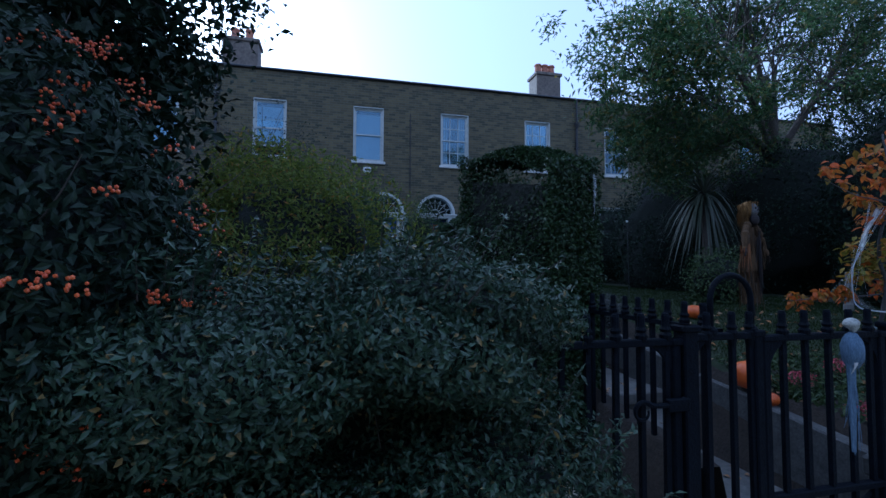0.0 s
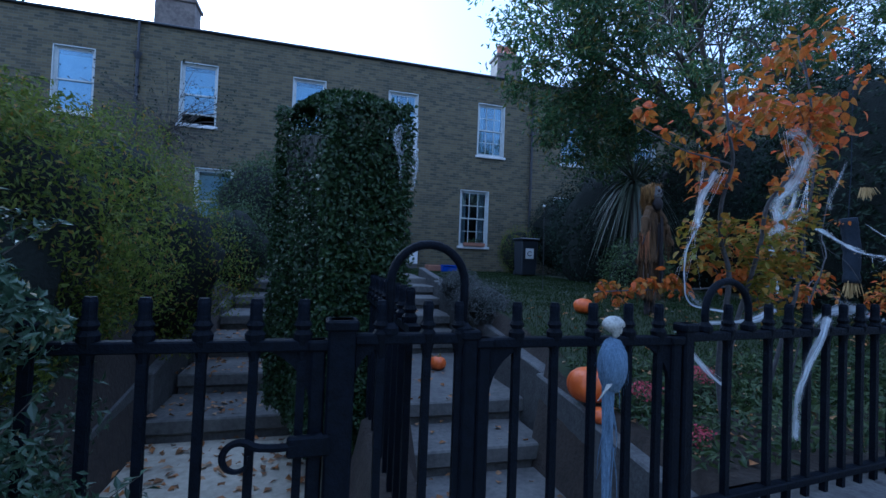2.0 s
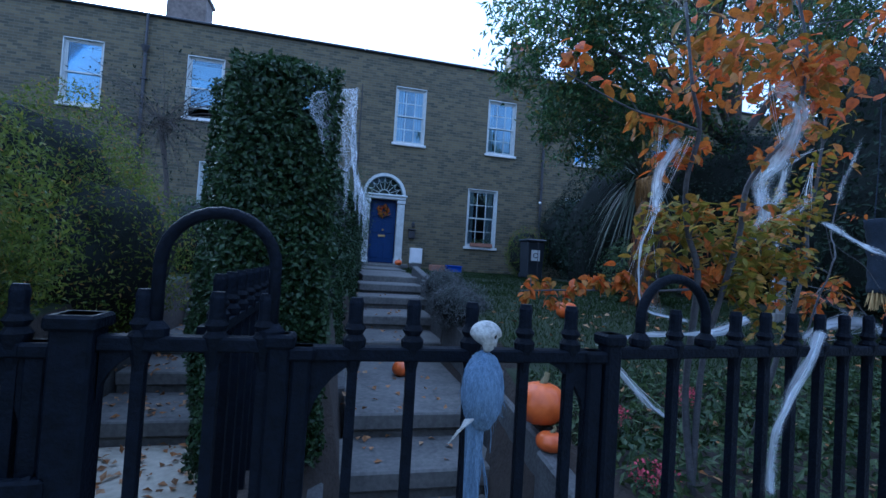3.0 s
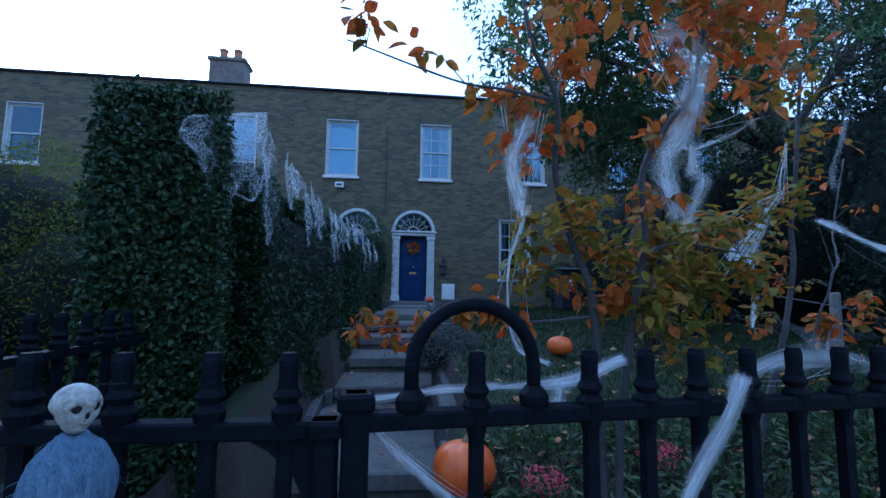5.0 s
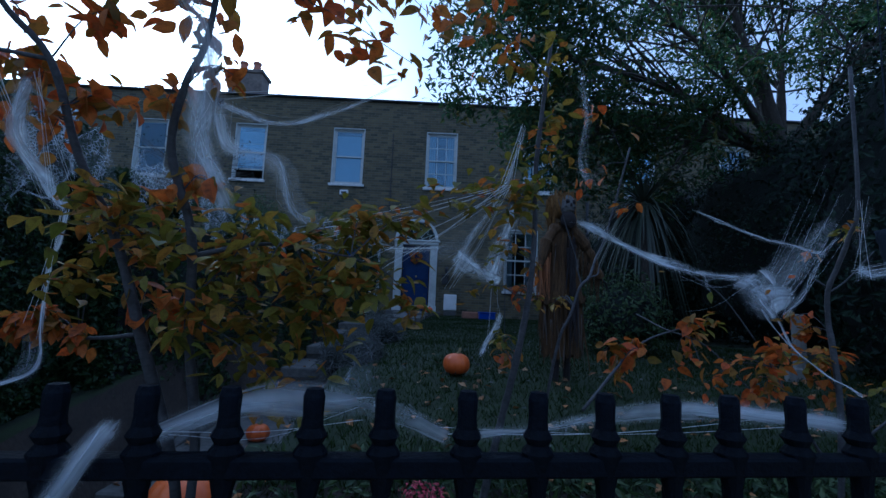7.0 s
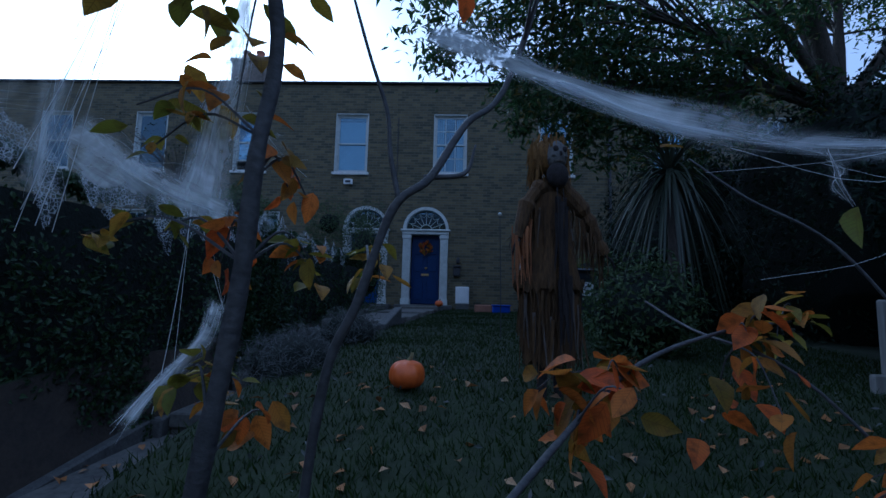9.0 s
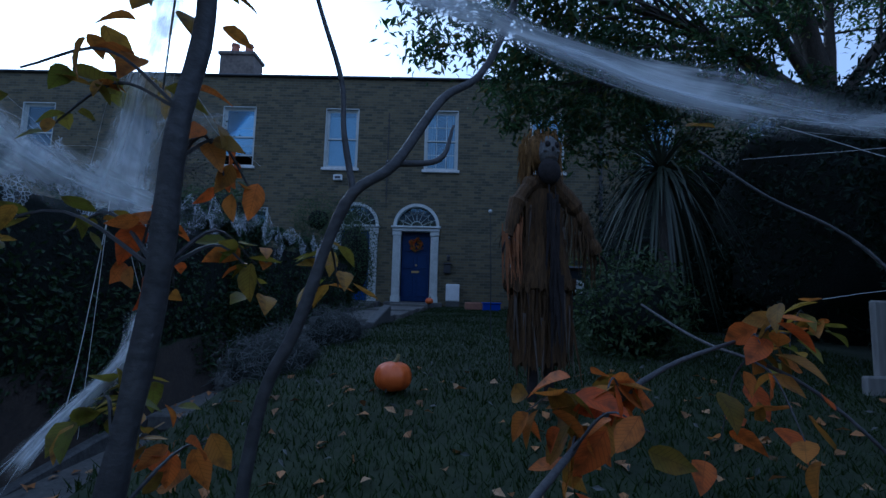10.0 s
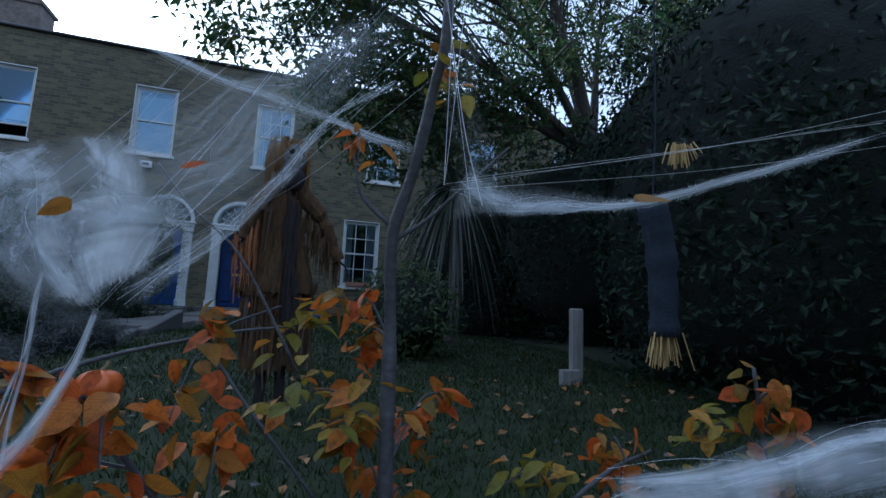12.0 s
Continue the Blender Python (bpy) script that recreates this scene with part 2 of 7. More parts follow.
CONC = mat("concrete", (0.58, 0.54, 0.42), (0.32, 0.29, 0.22), 2.5, 0.9, 0.2, fine=9)
STEP = mat("step_stone", (0.17, 0.165, 0.15), (0.07, 0.07, 0.066), 3.5, 0.85, 0.2, fine=8)
ASPH = mat("asphalt", (0.06, 0.06, 0.06), (0.04, 0.04, 0.04), 20, 0.9, 0.2)
SOIL = mat("soil", (0.034, 0.026, 0.018), (0.015, 0.012, 0.009), 9, 0.95, 0.5)
TURF = mat("turf", (0.022, 0.032, 0.008), (0.012, 0.018, 0.005), 3, 0.95, 0.4)
BARK = mat("bark", (0.1, 0.085, 0.07), (0.045, 0.04, 0.035), 18, 0.85, 0.5, stretch=(1, 1, 0.25))
SMOOTHBARK = mat("smooth_bark", (0.075, 0.075, 0.08), (0.03, 0.03, 0.034), 30, 0.65, 0.2, stretch=(1, 1, 1.4))
# near-black colour that paints the shade inside hedges and bushes
TWIG_SHADE = mat("inner_twig_shade", (0.008, 0.012, 0.008), (0.004, 0.006, 0.004), 12, 0.95, 0.6)
NAVY = mat("navy_paint", (0.014, 0.032, 0.12), (0.01, 0.024, 0.085), 5, 0.5, 0.02, spec=0.25)
BLUE = mat("blue_paint", (0.02, 0.09, 0.42), (0.015, 0.07, 0.33), 5, 0.3, 0.02)
BRASS = mat("brass", (0.6, 0.45, 0.2), (0.45, 0.33, 0.14), 20, 0.35, metal=1.0)
PUMP = mat("pumpkin_skin", (0.64, 0.15, 0.018), (0.46, 0.085, 0.01), 6, 0.42, 0.05)
STALK = mat("pumpkin_stalk", (0.25, 0.22, 0.1), (0.14, 0.12, 0.06), 20, 0.85, 0.4)
BONE = mat("bone", (0.46, 0.46, 0.42), (0.2, 0.2, 0.18), 45, 0.6, 0.2)
SOCKET = mat("black_hollow", (0.01, 0.01, 0.01), (0.006, 0.006, 0.006), 9, 0.9)
GAUZE = mat("grey_gauze", (0.18, 0.25, 0.36), (0.06, 0.09, 0.15), 50, 0.95, 0.5, stretch=(3, 3, 0.6))
RAG = mat("brown_rag", (0.105, 0.06, 0.02), (0.032, 0.02, 0.009), 16, 0.95, 0.5, stretch=(3, 3, 0.35))
PALERAG = mat("grey_rag", (0.15, 0.125, 0.105), (0.07, 0.06, 0.05), 24, 0.95, 0.4, stretch=(3, 3, 0.4))
HOOD = mat("ochre_hood", (0.25, 0.14, 0.034), (0.09, 0.05, 0.014), 24, 0.95, 0.5, stretch=(3, 3, 0.4))
FRINGE = mat("rust_fringe", (0.34, 0.15, 0.055), (0.18, 0.075, 0.028), 24, 0.95, 0.3, island=0.5)
MASK = mat("mask", (0.16, 0.16, 0.16), (0.06, 0.055, 0.05), 20, 0.7, 0.3)
BLACKRAG = mat("black_rag", (0.03, 0.025, 0.025), (0.015, 0.012, 0.012), 16, 0.95, 0.3)
STRAW = mat("straw", (0.55, 0.4, 0.16), (0.32, 0.22, 0.08), 30, 0.85, 0.2, island=0.5)
DENIM = mat("dark_denim", (0.02, 0.028, 0.045), (0.01, 0.014, 0.022), 20, 0.95, 0.3)
WOODGREY = mat("weathered_wood", (0.3, 0.29, 0.27), (0.16, 0.155, 0.14), 8, 0.9, 0.3, stretch=(1, 1, 0.15))
BINPLASTIC = mat("bin_plastic", (0.03, 0.035, 0.045), (0.02, 0.024, 0.03), 10, 0.45)
BLUEBOX = mat("blue_plastic", (0.015, 0.05, 0.4), (0.01, 0.04, 0.3), 6, 0.4)
TERRA = mat("terracotta", (0.3, 0.16, 0.1), (0.2, 0.1, 0.07), 8, 0.85, 0.2)
PAPER = mat("white_label", (0.75, 0.76, 0.76), (0.62, 0.63, 0.63), 6, 0.6)
INK = mat("dark_ink", (0.05, 0.05, 0.06), (0.04, 0.04, 0.05), 6, 0.7)
BERRY = mat("berry_skin", (0.65, 0.14, 0.03), (0.5, 0.07, 0.015), 60, 0.3, island=0.6)
PINK = mat("heather_petal", (0.5, 0.08, 0.12), (0.35, 0.05, 0.08), 60, 0.8, island=0.6)
WEB = web_mat("spider_web_fibre", 2.5, 0.7, 0.55, 0.5, 0.4, 0.66, ends=0.06)
WEBTHIN = web_mat("spider_web_gauze", 1.0, 2.0, 0.45, 0.1, 0.62, 0.6, ends=0.25)
WEBVEIL = web_mat("spider_web_veil", 1.5, 1.2, 0.6, 0.3, 0.4, 0.5, ends=0.22)
WEBPUFF = web_mat("spider_web_wool", 2.5, 1.0, 0.6, 0.85, 0.35, 0.95, ends=0.08)
WEBSMOOTH = web_mat("spider_web_ribbon", 1.2, 0.6, 0.6, 0.85, 0.2, 0.9, ends=0.04)
WEBNET = web_mat("cheesecloth_net", 2.0, 3.0, 0.05, 0.25, 0.4, 0.4, 60.0)
WEBSTRIP = web_mat("cheesecloth_strip", 2.0, 2.0, 0.35, 0.3, 0.45, 0.55, 45.0)
THREAD = mat("web_thread", (0.85, 0.87, 0.9), (0.75, 0.77, 0.8), 30, 0.9)
L_HEDGE = leaf_mat("clipped_hedge_leaf", [(0.0, (0.014, 0.032, 0.01)), (1.0, (0.042, 0.07, 0.02))], 0.45, 0.2, 0.35)
L_FRONT = leaf_mat("broad_hedge_leaf", [(0.0, (0.018, 0.036, 0.018)), (0.95, (0.052, 0.086, 0.044)), (1.0, (0.2, 0.14, 0.04))], 0.4, 0.15, 0.45)
L_GOLD = leaf_mat("golden_shrub_leaf", [(0.0, (0.06, 0.09, 0.01)), (0.88, (0.18, 0.21, 0.025)), (1.0, (0.26, 0.15, 0.025))], 0.6, 0.45)
L_DARK = leaf_mat("evergreen_leaf", [(0.0, (0.008, 0.017, 0.01)), (1.0, (0.024, 0.04, 0.02))], 0.55, 0.12, 0.25)
L_MID = leaf_mat("shrub_leaf", [(0.0, (0.03, 0.055, 0.02)), (1.0, (0.08, 0.11, 0.035))], 0.5, 0.3)
L_TREE = leaf_mat("tree_leaf", [(0.0, (0.03, 0.06, 0.022)), (0.8, (0.08, 0.13, 0.045)), (1.0, (0.17, 0.13, 0.03))], 0.4, 0.5)
L_AUT = leaf_mat("autumn_leaf", [(0.0, (0.17, 0.13, 0.015)), (0.25, (0.34, 0.17, 0.02)), (0.55, (0.5, 0.17, 0.02)), (1.0, (0.52, 0.1, 0.012))], 0.55, 0.45, 0.3, True)
L_AUTG = leaf_mat("turning_leaf", [(0.0, (0.13, 0.15, 0.015)), (0.55, (0.28, 0.23, 0.025)), (0.82, (0.4, 0.22, 0.025)), (1.0, (0.5, 0.15, 0.02))], 0.55, 0.45, 0.3, True)
L_FALL = leaf_mat("fallen_leaf", [(0.0, (0.12, 0.07, 0.03)), (0.6, (0.36, 0.17, 0.05)), (1.0, (0.38, 0.26, 0.14))], 0.7, 0.1)
L_BLADE = leaf_mat("grass_blade", [(0.0, (0.01, 0.022, 0.003)), (1.0, (0.03, 0.05, 0.006))], 0.6, 0.3, 0.2)
L_LAV = leaf_mat("lavender_stem", [(0.0, (0.06, 0.07, 0.06)), (1.0, (0.13, 0.13, 0.13))], 0.8, 0.2)
L_CORD = leaf_mat("strap_leaf", [(0.0, (0.03, 0.04, 0.025)), (1.0, (0.1, 0.11, 0.08))], 0.4, 0.15)

# ---- mesh helpers ----


def obj(name, me, material=None, parent=None, label=""):
    o = new(name, me)
    if material is not None and not me.materials:
        for q in (material if isinstance(material, (list, tuple)) else [material]):
            me.materials.append(q)
    if parent is not None:
        o.parent = parent
    if label:
        o["label"] = label
    return o


def part(name, bm, material, parent=None, label="", smooth=False):
    me = bpy.data.meshes.new(name)
    bmesh.ops.recalc_face_normals(bm, faces=bm.faces)
    bm.to_mesh(me)
    bm.free()
    if smooth:
        me.shade_smooth()
    return obj(name, me, material, parent, label)


def thing(name, label, category, at=(0, 0, 0), group="", kind=""):
    e = new(name)
    e.location = at
    e.empty_display_size = 0.1
    return tagged(e, label, category, group, kind)


def box(bm, x0, x1, y0, y1, z0, z1, bev=0.0, mi=0):
    r = bmesh.ops.create_cube(bm, size=1.0, matrix=Matrix.LocRotScale(((x0 + x1) / 2, (y0 + y1) / 2, (z0 + z1) / 2), None, (abs(x1 - x0), abs(y1 - y0), abs(z1 - z0))))
    fs = {f for v in r["verts"] for f in v.link_faces}
    for f in fs:
        f.material_index = mi
    if bev:
        es = list({e for v in r["verts"] for e in v.link_edges})
        bmesh.ops.bevel(bm, geom=es, offset=bev, segments=1, affect='EDGES', profile=0.5)
    return r


def boxed(*a, **k):
    bm = bmesh.new()
    box(bm, *a, **k)
    return bm


def lathe(bm, prof, seg=10, at=(0, 0, 0), mi=0):
    """Turns a profile of (radius, height) round the z axis."""
    rings = []
    for r, z in prof:
        rings.append([bm.verts.new((at[0] + r * math.cos(2 * math.pi * i / seg), at[1] + r * math.sin(2 * math.pi * i / seg), at[2] + z)) for i in range(seg)])
    for a, b in zip(rings, rings[1:]):
        for i in range(seg):
            f = bm.faces.new((a[i], a[(i + 1) % seg], b[(i + 1) % seg], b[i]))
            f.material_index = mi
    bm.faces.new(rings[0][::-1]).material_index = mi
    bm.faces.new(rings[-1]).material_index = mi
    return bm


def smooth_line(pts, n=6):
    """Catmull-Rom through the points."""
    p = [Vector(q) for q in pts]
    p = [2 * p[0] - p[1]] + p + [2 * p[-1] - p[-2]]
    out = []
    for a, b, c, d in zip(p, p[1:], p[2:], p[3:]):
        for i in range(n):
            t = i / n
            out.append(0.5 * ((2 * b) + (c - a) * t + (2 * a - 5 * b + 4 * c - d) * t * t + (3 * b - a - 3 * c + d) * t ** 3))
    return out + [p[-2]]


def tube(bm, line, r0, r1, seg=6, mi=0, wob=0.0):
    rings = []
    n = len(line)
    for i, q in enumerate(line):
        d = (line[min(i + 1, n - 1)] - line[max(i - 1, 0)]).normalized()
        u = d.orthogonal().normalized() if i == 0 else (u - d * u.dot(d)).normalized()
        w = d.cross(u)
        r = r0 + (r1 - r0) * i / (n - 1)
        r *= 1 + wob * (noise.noise(q * 30))
        rings.append([bm.verts.new(q + r * (u * math.cos(2 * math.pi * k / seg) + w * math.sin(2 * math.pi * k / seg))) for k in range(seg)])
    for a, b in zip(rings, rings[1:]):
        for k in range(seg):
            bm.faces.new((a[k], a[(k + 1) % seg], b[(k + 1) % seg], b[k])).material_index = mi
    bm.faces.new(rings[0][::-1]).material_index = mi
    bm.faces.new(rings[-1]).material_index = mi


def mesh_np(name, v, f):
    me = bpy.data.meshes.new(name)
    me.from_pydata(v.tolist(), [], f.tolist())
    me.update()
    return me


def leaves_mesh(name, pos, nor, length, width, droop=0.3, jitter=0.8, seed=1):
    """Loose folded leaves (four triangles each) at pos, facing roughly nor."""
    g = np.random.default_rng(seed)
    n = len(pos)
    nor = nor + g.normal(0, jitter, (n, 3))
    nor /= np.linalg.norm(nor, axis=1)[:, None] + 1e-9
    d = g.normal(0, 1, (n, 3))
    d[:, 2] -= droop
    d -= nor * (d * nor).sum(1)[:, None]
    d /= np.linalg.norm(d, axis=1)[:, None] + 1e-9
    s = np.cross(nor, d)
    L = length * g.uniform(0.6, 1.25, n)[:, None]
    W = width * g.uniform(0.7, 1.2, n)[:, None]
    base, tip = pos, pos + d * L - nor * L * 0.12
    mid = pos + d * L * 0.45
    a, b = mid + s * W * 0.5 + nor * W * 0.18, mid - s * W * 0.5 + nor * W * 0.18
    v = np.stack([base, a, tip, b, mid], 1).reshape(-1, 3)
    k = np.arange(n)[:, None] * 5
    f = np.concatenate([k + np.array(t) for t in ((0, 4, 1), (4, 2, 1), (0, 3, 4), (4, 3, 2))])
    return mesh_np(name, v, f)


def blob_points(n, c, r, shell=0.75, seed=1, lump=0.25, zmin=None):
    """Points in the outer part of a lumpy ellipsoid, with outward directions."""
    g = np.random.default_rng(seed)
    d = g.normal(0, 1, (n, 3))
    d /= np.linalg.norm(d, axis=1)[:, None]
    ph = g.uniform(0, 6.28, (6, 3))
    fr = g.uniform(2, 6, (6, 3))
    l = sum(np.sin((d * fr[i] + ph[i]).sum(1)) for i in range(6)) / 6
    rad = g.uniform(shell ** 3, 1, n) ** (1 / 3) * (1 + lump * l)
    p = np.array(c) + d * np.array(r) * rad[:, None]
    if zmin is not None:
        keep = p[:, 2] > zmin
        p, d = p[keep], d[keep]
    return p, d


def bush(name, label, category, blobs, leaf, length, width, core=0.8, seed=1, lump=0.3, shell=0.6, zmin=None, extra=()):
    """A shrub: a solid near-black core painted as the shade among its twigs, an uneven skin of loose leaves. blobs:
    (centre, radii, leaves).
    """
    c0 = blobs[0][0]
    t = thing(name, label, category, (c0[0], c0[1], 0))
    P, D = [], []
    for i, (c, r, n) in enumerate(blobs):
        bm = bmesh.new()
        p, d = blob_points(n, c, r, shell, seed * 31 + i, lump, zmin)
        P.append(p)
        D.append(d)
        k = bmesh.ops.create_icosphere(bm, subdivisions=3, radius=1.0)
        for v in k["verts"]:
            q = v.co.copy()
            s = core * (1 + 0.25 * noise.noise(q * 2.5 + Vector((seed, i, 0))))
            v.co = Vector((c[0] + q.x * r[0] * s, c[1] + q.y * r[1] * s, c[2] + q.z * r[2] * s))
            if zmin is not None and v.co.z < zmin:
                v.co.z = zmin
        part("shade_core", bm, TWIG_SHADE, t, smooth=True)
    me = leaves_mesh("leaves", np.concatenate(P), np.concatenate(D), length, width, seed=seed)
    tagged(obj("leaves", me, leaf, t), kind="stuff")
    for ch in t.children:
        ch.matrix_parent_inverse = Matrix.Translation(t.location).inverted()
    return t


def settle(t):
    """Parts were drawn in world places: keep them there under their thing."""
    inv = Matrix.Translation(t.location).inverted()
    for ch in t.children:
        ch.matrix_parent_inverse = inv
    return t

# ---- ground ----
part("ground", boxed(-600, 600, -600, 600, -0.5, -0.06), ASPH)
tagged(bpy.data.objects["ground"], "dark asphalt street surface reaching far off", "ground", kind="structure")
part("pavement", boxed(-60, 60, -1.9, 0.72, -0.06, 0.0, bev=0.01), CONC)
tagged(bpy.data.objects["pavement"], "grey concrete footpath along the railings", "pavement", kind="structure")


def bed(y):
    return float(np.interp(y, (0.9, 1.05, 2.0, 2.5, 3.5, 5, 13.6), (0.70, 0.72, 0.8, 0.93, 1.08, 1.15, 1.24)))


def lane2(y):
    return 5.15 + (y - 0.9) * 0.07


def lane1(y):
    return 3.62 + (y - 0.9) * 0.055


nx, ny = 260, 100
xs, ys = np.linspace(-15, 24, nx), np.linspace(0.98, 13.98, ny)
gv = np.zeros((ny, nx, 3))
for j, yy in enumerate(ys):
    for i, xx in enumerate(xs):
        z = bed(yy) + 0.03 * noise.noise(Vector((xx * 0.9, yy * 0.9, 0))) + 0.012 * noise.noise(Vector((xx * 5, yy * 5, 3)))
        if abs(xx - lane2(yy)) < 0.52 or abs(xx - lane1(yy)) < 0.75:
            z = 0.05 if yy < 12.6 else 1.0
        gv[j, i] = (xx, yy, z)
q = np.arange(nx * ny).reshape(ny, nx)
gf = np.stack([q[:-1, :-1], q[:-1, 1:], q[1:, 1:], q[1:, :-1]], -1).reshape(-1, 4)
gm = mesh_np("garden_soil", gv.reshape(-1, 3), gf)
gm.shade_smooth()
go = obj("garden_ground", gm, [TURF, SOIL])
for p in gm.polygons:
    p.material_index = 1 if p.normal.z < 0.75 or p.center.y < 2.2 else 0
tagged(go, "dark mossy garden soil and turf rising to the houses", "ground", kind="structure")

# steps and slabs of the two garden paths
TREADS2 = ((0.9, 0.2), (2.35, 0.36), (2.82, 0.52), (4.5, 0.68), (5.3, 0.84), (6.1, 1.0), (6.7, 1.14), (7.4, 1.24), (10.5, 1.27), (13.0, 1.34))
TREADS1 = ((0.9, 0.16), (3.3, 0.33), (3.95, 0.5), (4.6, 0.67), (5.3, 0.84), (6.0, 1.0), (6.7, 1.15), (8.0, 1.25), (13.0, 1.34))
for nm, lane, treads, lab in (("garden_path", lane2, TREADS2, "worn grey stone steps climbing to the navy door"), ("garden_path", lane1, TREADS1, "pale concrete path and steps to the blue door")):
    t = thing(nm, lab, "steps", (lane(0.9), 0.9, 0))
    for (y0, z), (y1, _) in zip(treads, treads[1:] + ((13.98, 0),)):
        step = 1.25 if y1 - y0 > 1.5 else y1 - y0
        n = max(1, round((y1 - y0) / step))
        for k in range(n):
            a, b = y0 + (y1 - y0) * k / n, y0 + (y1 - y0) * (k + 1) / n
            cx = lane((a + b) / 2)
            hw = 0.73 if lane is lane1 else 0.49
            bm = boxed(cx - hw, cx + hw, a - (0.03 if k == 0 else -0.004), b - 0.004, z - 0.11, z, bev=0.012)
            part("slab", bm, CONC if lane is lane1 and y0 < 3 else STEP, t)
            if k == 0:
                part("riser", boxed(cx - hw + 0.005, cx + hw - 0.005, a + 0.012, b, 0.0, z - 0.112), STEP, t)
    settle(t)


def kerb(lane, side, z0, z1, lab):
    t = thing("path_kerb", lab, "kerb", (lane(0.9) + side * 0.55, 0.95, 0))
    ys_ = [1.02, 1.75, 2.5, 3.4, 4.4, 5.4, 6.5, 8.0]
    for a, b in zip(ys_, ys_[1:]):
        x = lane((a + b) / 2) + side * (0.795 if lane is lane1 else 0.555)
        f = (a - 1) / 7
        za, zb = max(z0 + (z1 - z0) * f, 0), z0 + (z1 - z0) * (b - 1) / 7
        bm = boxed(x - 0.06, x + 0.06, a, b - 0.006, 0, 1, bev=0.012)
        for v in bm.verts:
            if v.co.z > 0.5:
                v.co.z = za + (zb - za) * (v.co.y - a) / (b - a) + (v.co.z - 1)
        part("kerb_stone", bm, GRANITE, t)
    return settle(t)


kerb(lane2, 1, 0.62, 1.42, "low granite kerb stepping up beside the stone steps")
kerb(lane2, -1, 0.22, 1.1, "low granite kerb below the clipped hedge")
kerb(lane1, -1, 0.3, 1.3, "low granite kerb beside the concrete path")

RY = 0.82


def sloped_roof():
    bm = bmesh.new()
    v = [bm.verts.new(p) for p in ((-60, -15, 8.4), (60, -15, 8.4), (60, -19.5, 10.2), (-60, -19.5, 10.2), (-60, -24, 8.4), (60, -24, 8.4))]
    bm.faces.new((v[0], v[1], v[2], v[3]))
    bm.faces.new((v[3], v[2], v[5], v[4]))
    bm.faces.new((v[0], v[3], v[4]))
    bm.faces.new((v[1], v[5], v[2]))
    return bm


# unseen terrace added behind the camera to hold low skylight off the garden
bm = bmesh.new()
box(bm, -60, 60, -24, -15, -0.06, 8.4)
part("unseen_skylight_block", bm, BRICK)
tagged(bpy.data.objects["unseen_skylight_block"], "unseen brick terrace added across the street to cut skylight", "building", kind="structure")
part("unseen_block_roof", sloped_roof(), SLATE)
tagged(bpy.data.objects["unseen_block_roof"], "slate roof of the unseen terrace added to cut skylight", "roof", kind="structure")
for x0, x1 in ((-14, 2.75), (5.42, 24)):
    t = thing("plinth_wall", "low granite wall carrying the iron railings", "wall", (x0, RY, 0), kind="structure")
    x = x0
    while x < x1 - 0.05:
        w = min(1.1, x1 - x)
        part("coping_stone", boxed(x, x + w - 0.006, RY - 0.15, RY + 0.13, 0.6, 0.7, bev=0.015), GRANITE, t)
        x += w
    part("wall", boxed(x0, x1, RY - 0.12, RY + 0.11, -0.05, 0.598), GRANITE, t)
    settle(t)
    if x0 > 0:
        t.rotation_euler[2] = math.atan(0.1)

# ---- terrace of houses ----
FY = 14.0
TH = 0.33


def wall_with_holes(x0, x1, z0, z1, holes):
    xs_ = sorted({x0, x1, *[h[0] for h in holes], *[h[1] for h in holes]})
    zs_ = sorted({z0, z1, *[h[2] for h in holes], *[h[3] for h in holes]})
    bm = bmesh.new()
    solid = lambda i, j: 0 <= i < len(xs_) - 1 and 0 <= j < len(zs_) - 1 and not any(
        h[0] < (xs_[i] + xs_[i + 1]) / 2 < h[1] and h[2] < (zs_[j] + zs_[j + 1]) / 2 < h[3] for h in holes)

    def quad(*p):
        bm.faces.new([bm.verts.new(v) for v in p])
    for i in range(len(xs_) - 1):
        for j in range(len(zs_) - 1):
            if not solid(i, j):
                continue
            a, b, c, d = xs_[i], xs_[i + 1], zs_[j], zs_[j + 1]
            y0, y1 = FY, FY + TH
            quad((a, y0, c), (b, y0, c), (b, y0, d), (a, y0, d))
            quad((b, y1, c), (a, y1, c), (a, y1, d), (b, y1, d))
            if not solid(i - 1, j):
                quad((a, y1, c), (a, y0, c), (a, y0, d), (a, y1, d))
            if not solid(i + 1, j):
                quad((b, y0, c), (b, y1, c), (b, y1, d), (b, y0, d))
            if not solid(i, j - 1):
                quad((a, y1, c), (b, y1, c), (b, y0, c), (a, y0, c))
            if not solid(i, j + 1):
                quad((a, y0, d), (b, y0, d), (b, y1, d), (a, y1, d))
    bmesh.ops.remove_doubles(bm, verts=bm.verts, dist=0.0005)
    return bm


